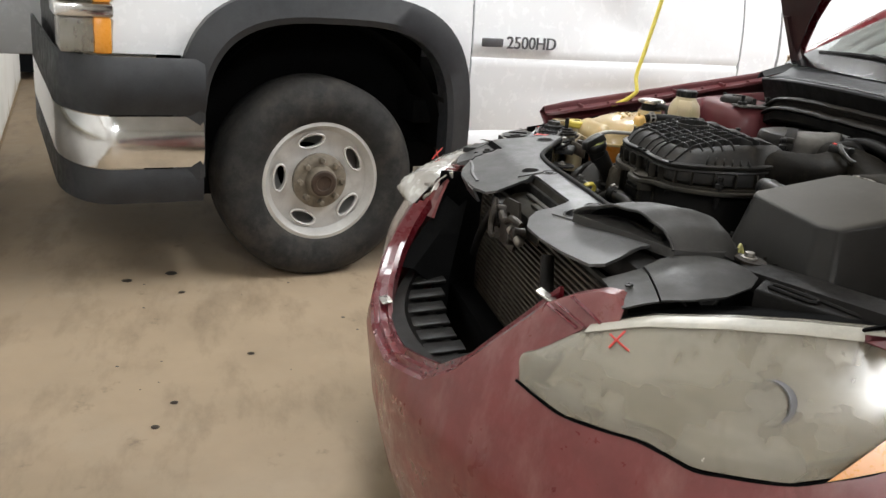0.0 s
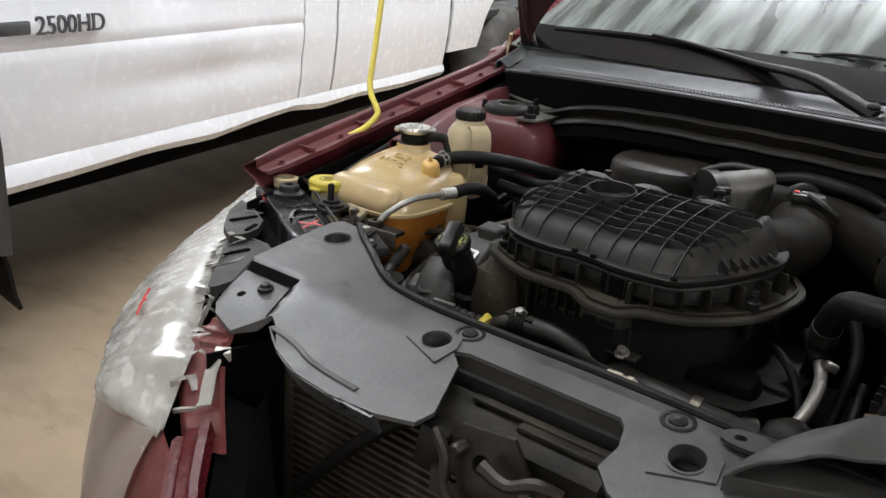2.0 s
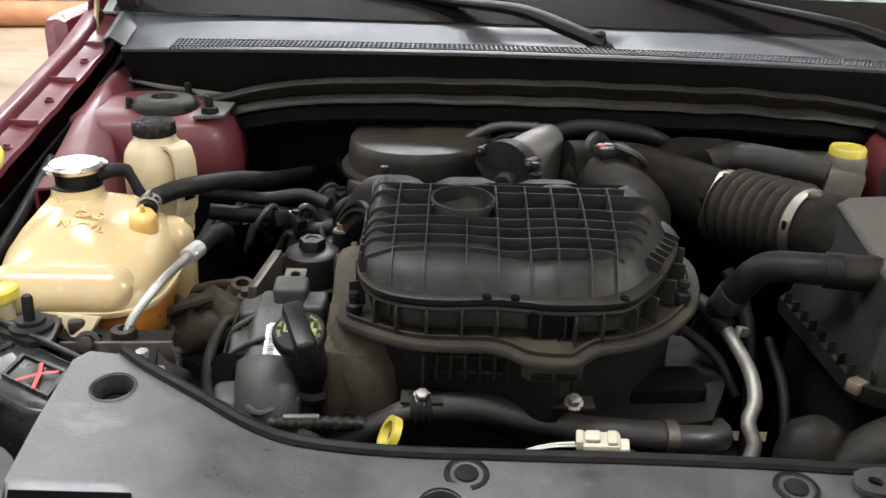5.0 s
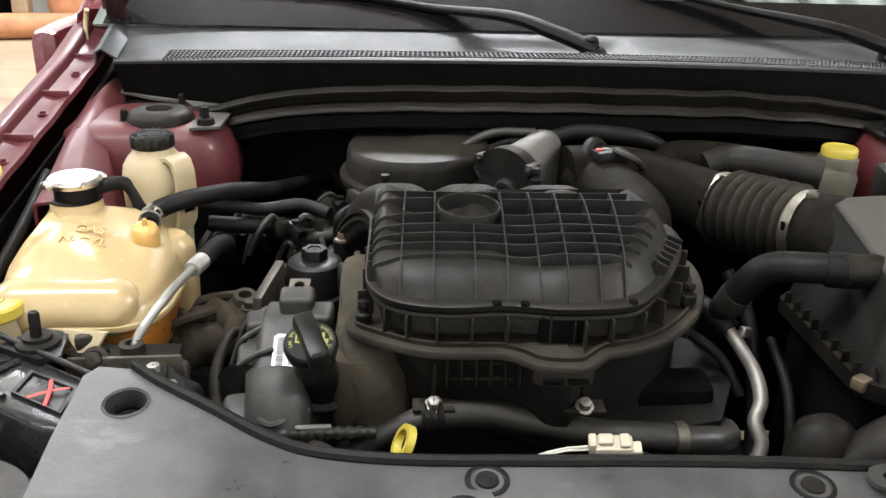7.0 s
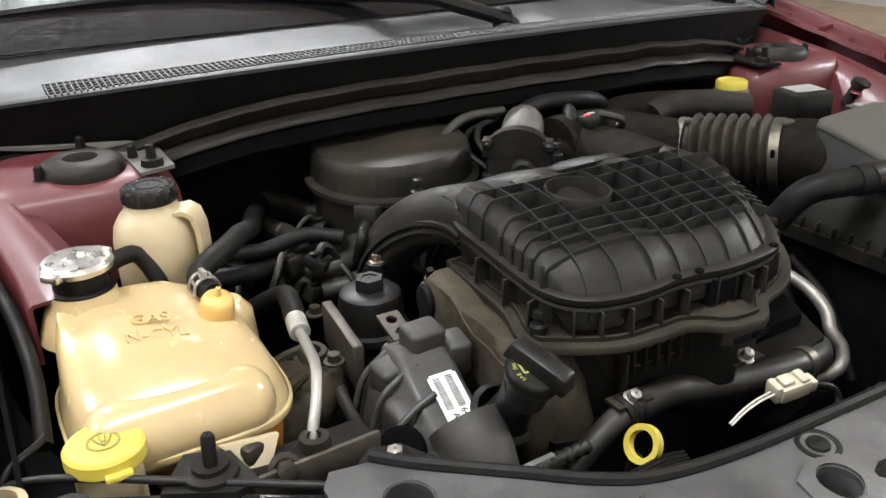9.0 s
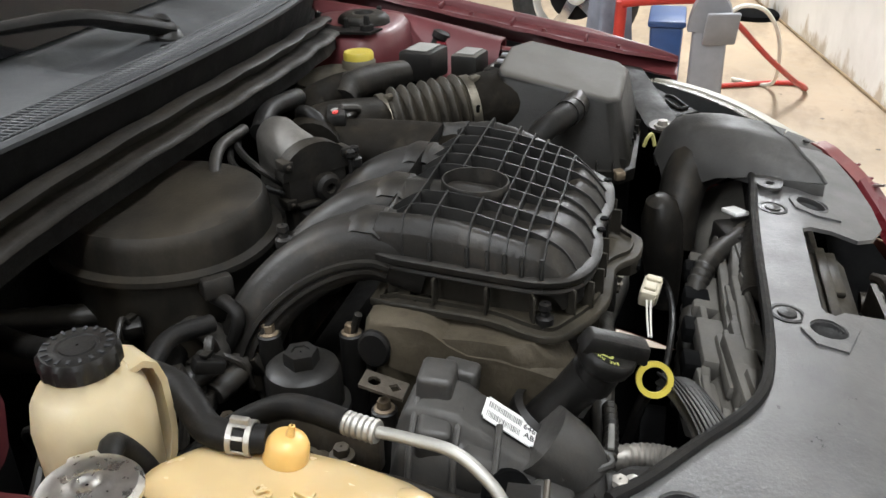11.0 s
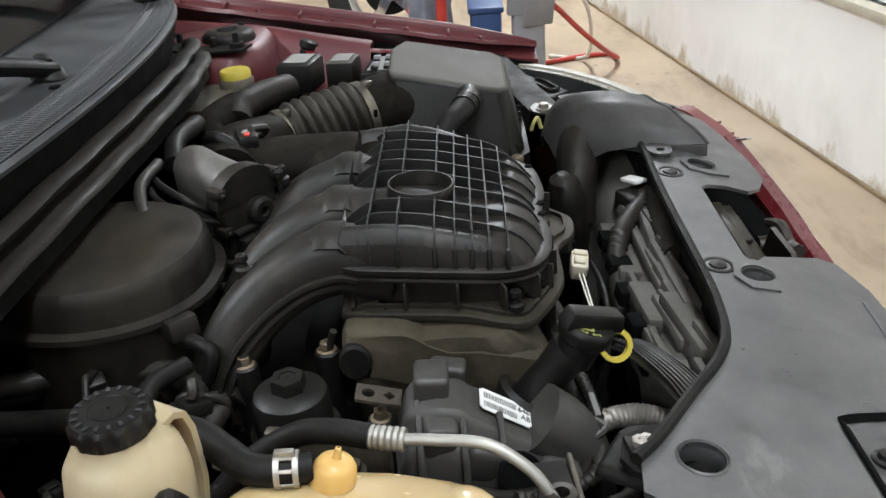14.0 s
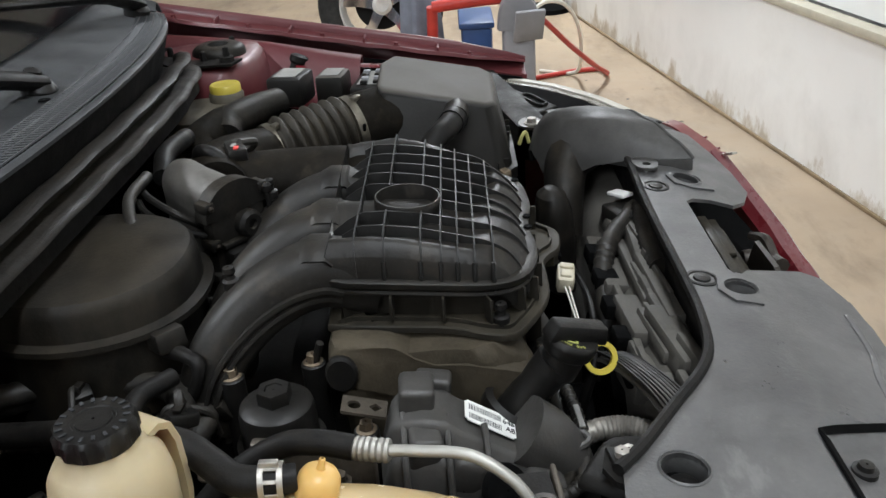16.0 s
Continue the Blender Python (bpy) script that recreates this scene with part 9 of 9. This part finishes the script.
part("wheel_centre", lathe([(0.05, 0.04), (0.055, 0.075), (0.035, 0.09), (0.012, 0.088), (0.001, 0.085)], (3.85, 0.72, 0.342), AX, 24), RIM, aw)
part("brake_disc", lathe([(0.03, -0.01), (0.14, -0.01), (0.14, 0.01), (0.03, 0.01)], (3.85, 0.72, 0.342), AX, 32), DARK, aw)

st = thing("plastic_stand", (2.75, 0.06, 0), "grey moulded plastic stand with a rounded back", "stand")
part("stand_back", loft([[(2.68 + dx, 0.06 + w * math.cos(a) * 1.0, z + (0.0 if math.sin(a) < 0 else h * math.sin(a))) for a in (2 * math.pi * k / 20 for k in range(20))] for dx, w, z, h in ((0.0, 0.085, 0.42, 0.16), (0.05, 0.09, 0.42, 0.17), (0.11, 0.085, 0.42, 0.16))]), GREYPL, st)
part("stand_foot", box((2.74, 0.06, 0.24), (0.12, 0.14, 0.48), 0.02, taper=0.95), GREYPL, st)
part("stand_flap", box((2.66, 0.02, 0.44), (0.02, 0.13, 0.14), 0.008, (0, -20, 12)), GREYPL, st)
cl = thing("draped_cover", (3.0, 0.5, 0), "grey-blue sheet draped over a frame", "cover sheet")
part("sheet", loft([[(3.0 + r * math.cos(a) * (1 + 0.14 * math.sin(5 * a)), 0.48 + r * 0.8 * math.sin(a) * (1 + 0.1 * math.sin(7 * a)), z) for a in (2 * math.pi * k / 36 for k in range(36))] for z, r in ((0.0, 0.14), (0.3, 0.12), (0.55, 0.10), (0.62, 0.05))]), DRAPE, cl)
bb = thing("blue_bin", (3.1, 0.27, 0), "blue plastic storage bin", "bin")
part("bin_body", box((3.1, 0.23, 0.19), (0.3, 0.13, 0.38), 0.02, taper=1.08), BLUE, bb)
part("bin_rim", box((3.1, 0.23, 0.39), (0.34, 0.16, 0.03), 0.01), BLUE, bb)
rb = thing("red_jack", (2.9, 0.25, 0), "red painted trolley jack handle and frame", "jack")
part("jack_handle", tube([(2.85, 0.42, 0.50), (2.85, 0.25, 0.515), (2.85, 0.08, 0.52), (2.86, 0.0, 0.50)], 0.025, 5, 12), REDPL, rb)
part("jack_post", tube([(2.86, 0.42, 0.5), (2.9, 0.43, 0.25), (2.92, 0.43, 0.02)], 0.025, 4, 12), REDPL, rb)
part("jack_base", box((2.95, 0.40, 0.05), (0.5, 0.14, 0.1), 0.02), REDPL, rb)
hs = thing("air_hose", (3.3, -0.3, 0), "red rubber air hose looped on the floor", "hose")
part("hose", tube([(2.72, 0.02, 0.50), (2.8, -0.06, 0.42), (2.95, -0.19, 0.27), (3.15, -0.33, 0.12), (3.32, -0.42, 0.03), (3.45, -0.40, 0.015), (3.45, -0.28, 0.014), (3.4, -0.15, 0.014), (3.3, 0.1, 0.014)], 0.012, 8, 10), REDPL, hs)
co = thing("power_cord", (3.2, -0.2, 0), "white power cord looped to the floor", "cord")
part("cord", tube([(2.75, 0.0, 0.48), (2.82, -0.07, 0.50), (2.95, -0.17, 0.45), (3.1, -0.25, 0.3), (3.3, -0.28, 0.08), (3.42, -0.24, 0.012), (3.5, -0.1, 0.012)], 0.009, 8, 10), CORD, co)
part("cord_plug", box((2.74, 0.01, 0.48), (0.05, 0.03, 0.03), 0.006), RUBBER, co)
dk_ = thing("drain_cover", (4.9, -0.35, 0), "black round cap lying on the floor", "cap")
part("cap", lathe([(0.001, 0.0), (0.16, 0.0), (0.16, 0.03), (0.12, 0.04), (0.001, 0.04)], (5.0, -0.30, 0), (0, 0, 1), 24), MATTE, dk_)

# seen past the truck's tail: a log, a post, a bench with boxes
lg = thing("log", (-3.5, 6.5, 0), "thick peeled orange-brown log on the floor", "log")
part("trunk", tube([(-4.9, 6.2, 0.1), (-4.2, 6.4, 0.1), (-3.4, 6.55, 0.1), (-2.7, 6.7, 0.1)], [0.1, 0.11, 0.1, 0.09], 6, 14), TERRA, lg)
ps = thing("timber_post", (-3.35, 6.85, 0), "raw timber post standing on the floor", "post")
part("post", box((-3.35, 6.85, 1.1), (0.13, 0.1, 2.2), 0.006), WOOD, ps)
bn = thing("workbench", (-4.4, 7.0, 0), "dark workbench with clutter beneath", "workbench")
part("bench_top", box((-4.3, 7.0, 0.45), (1.6, 0.5, 0.05), 0.006), WOOD, bn)
for x in (-5.0, -4.5, -4.0, -3.6):
    part("bench_leg", box((x, 6.85, 0.21), (0.08, 0.08, 0.42), 0.004), DARK, bn)
part("bench_back", box((-4.3, 7.2, 0.22), (1.6, 0.05, 0.4), 0.004), MATTE, bn)
wb = thing("white_box", (-4.2, 6.95, 0.475), "white appliance box on the bench", "box")
part("box_body", box((-4.25, 6.95, 0.72), (0.7, 0.4, 0.48), 0.015), WHITE, wb)
jg = thing("clay_pot", (-2.95, 7.0, 0), "round red-brown drum beside the post", "drum")
part("drum_body", lathe([(0.001, 0), (0.2, 0.0), (0.24, 0.2), (0.24, 0.45), (0.2, 0.6), (0.001, 0.62)], (-2.95, 7.0, 0), (0, 0, 1), 24), TERRA, jg)
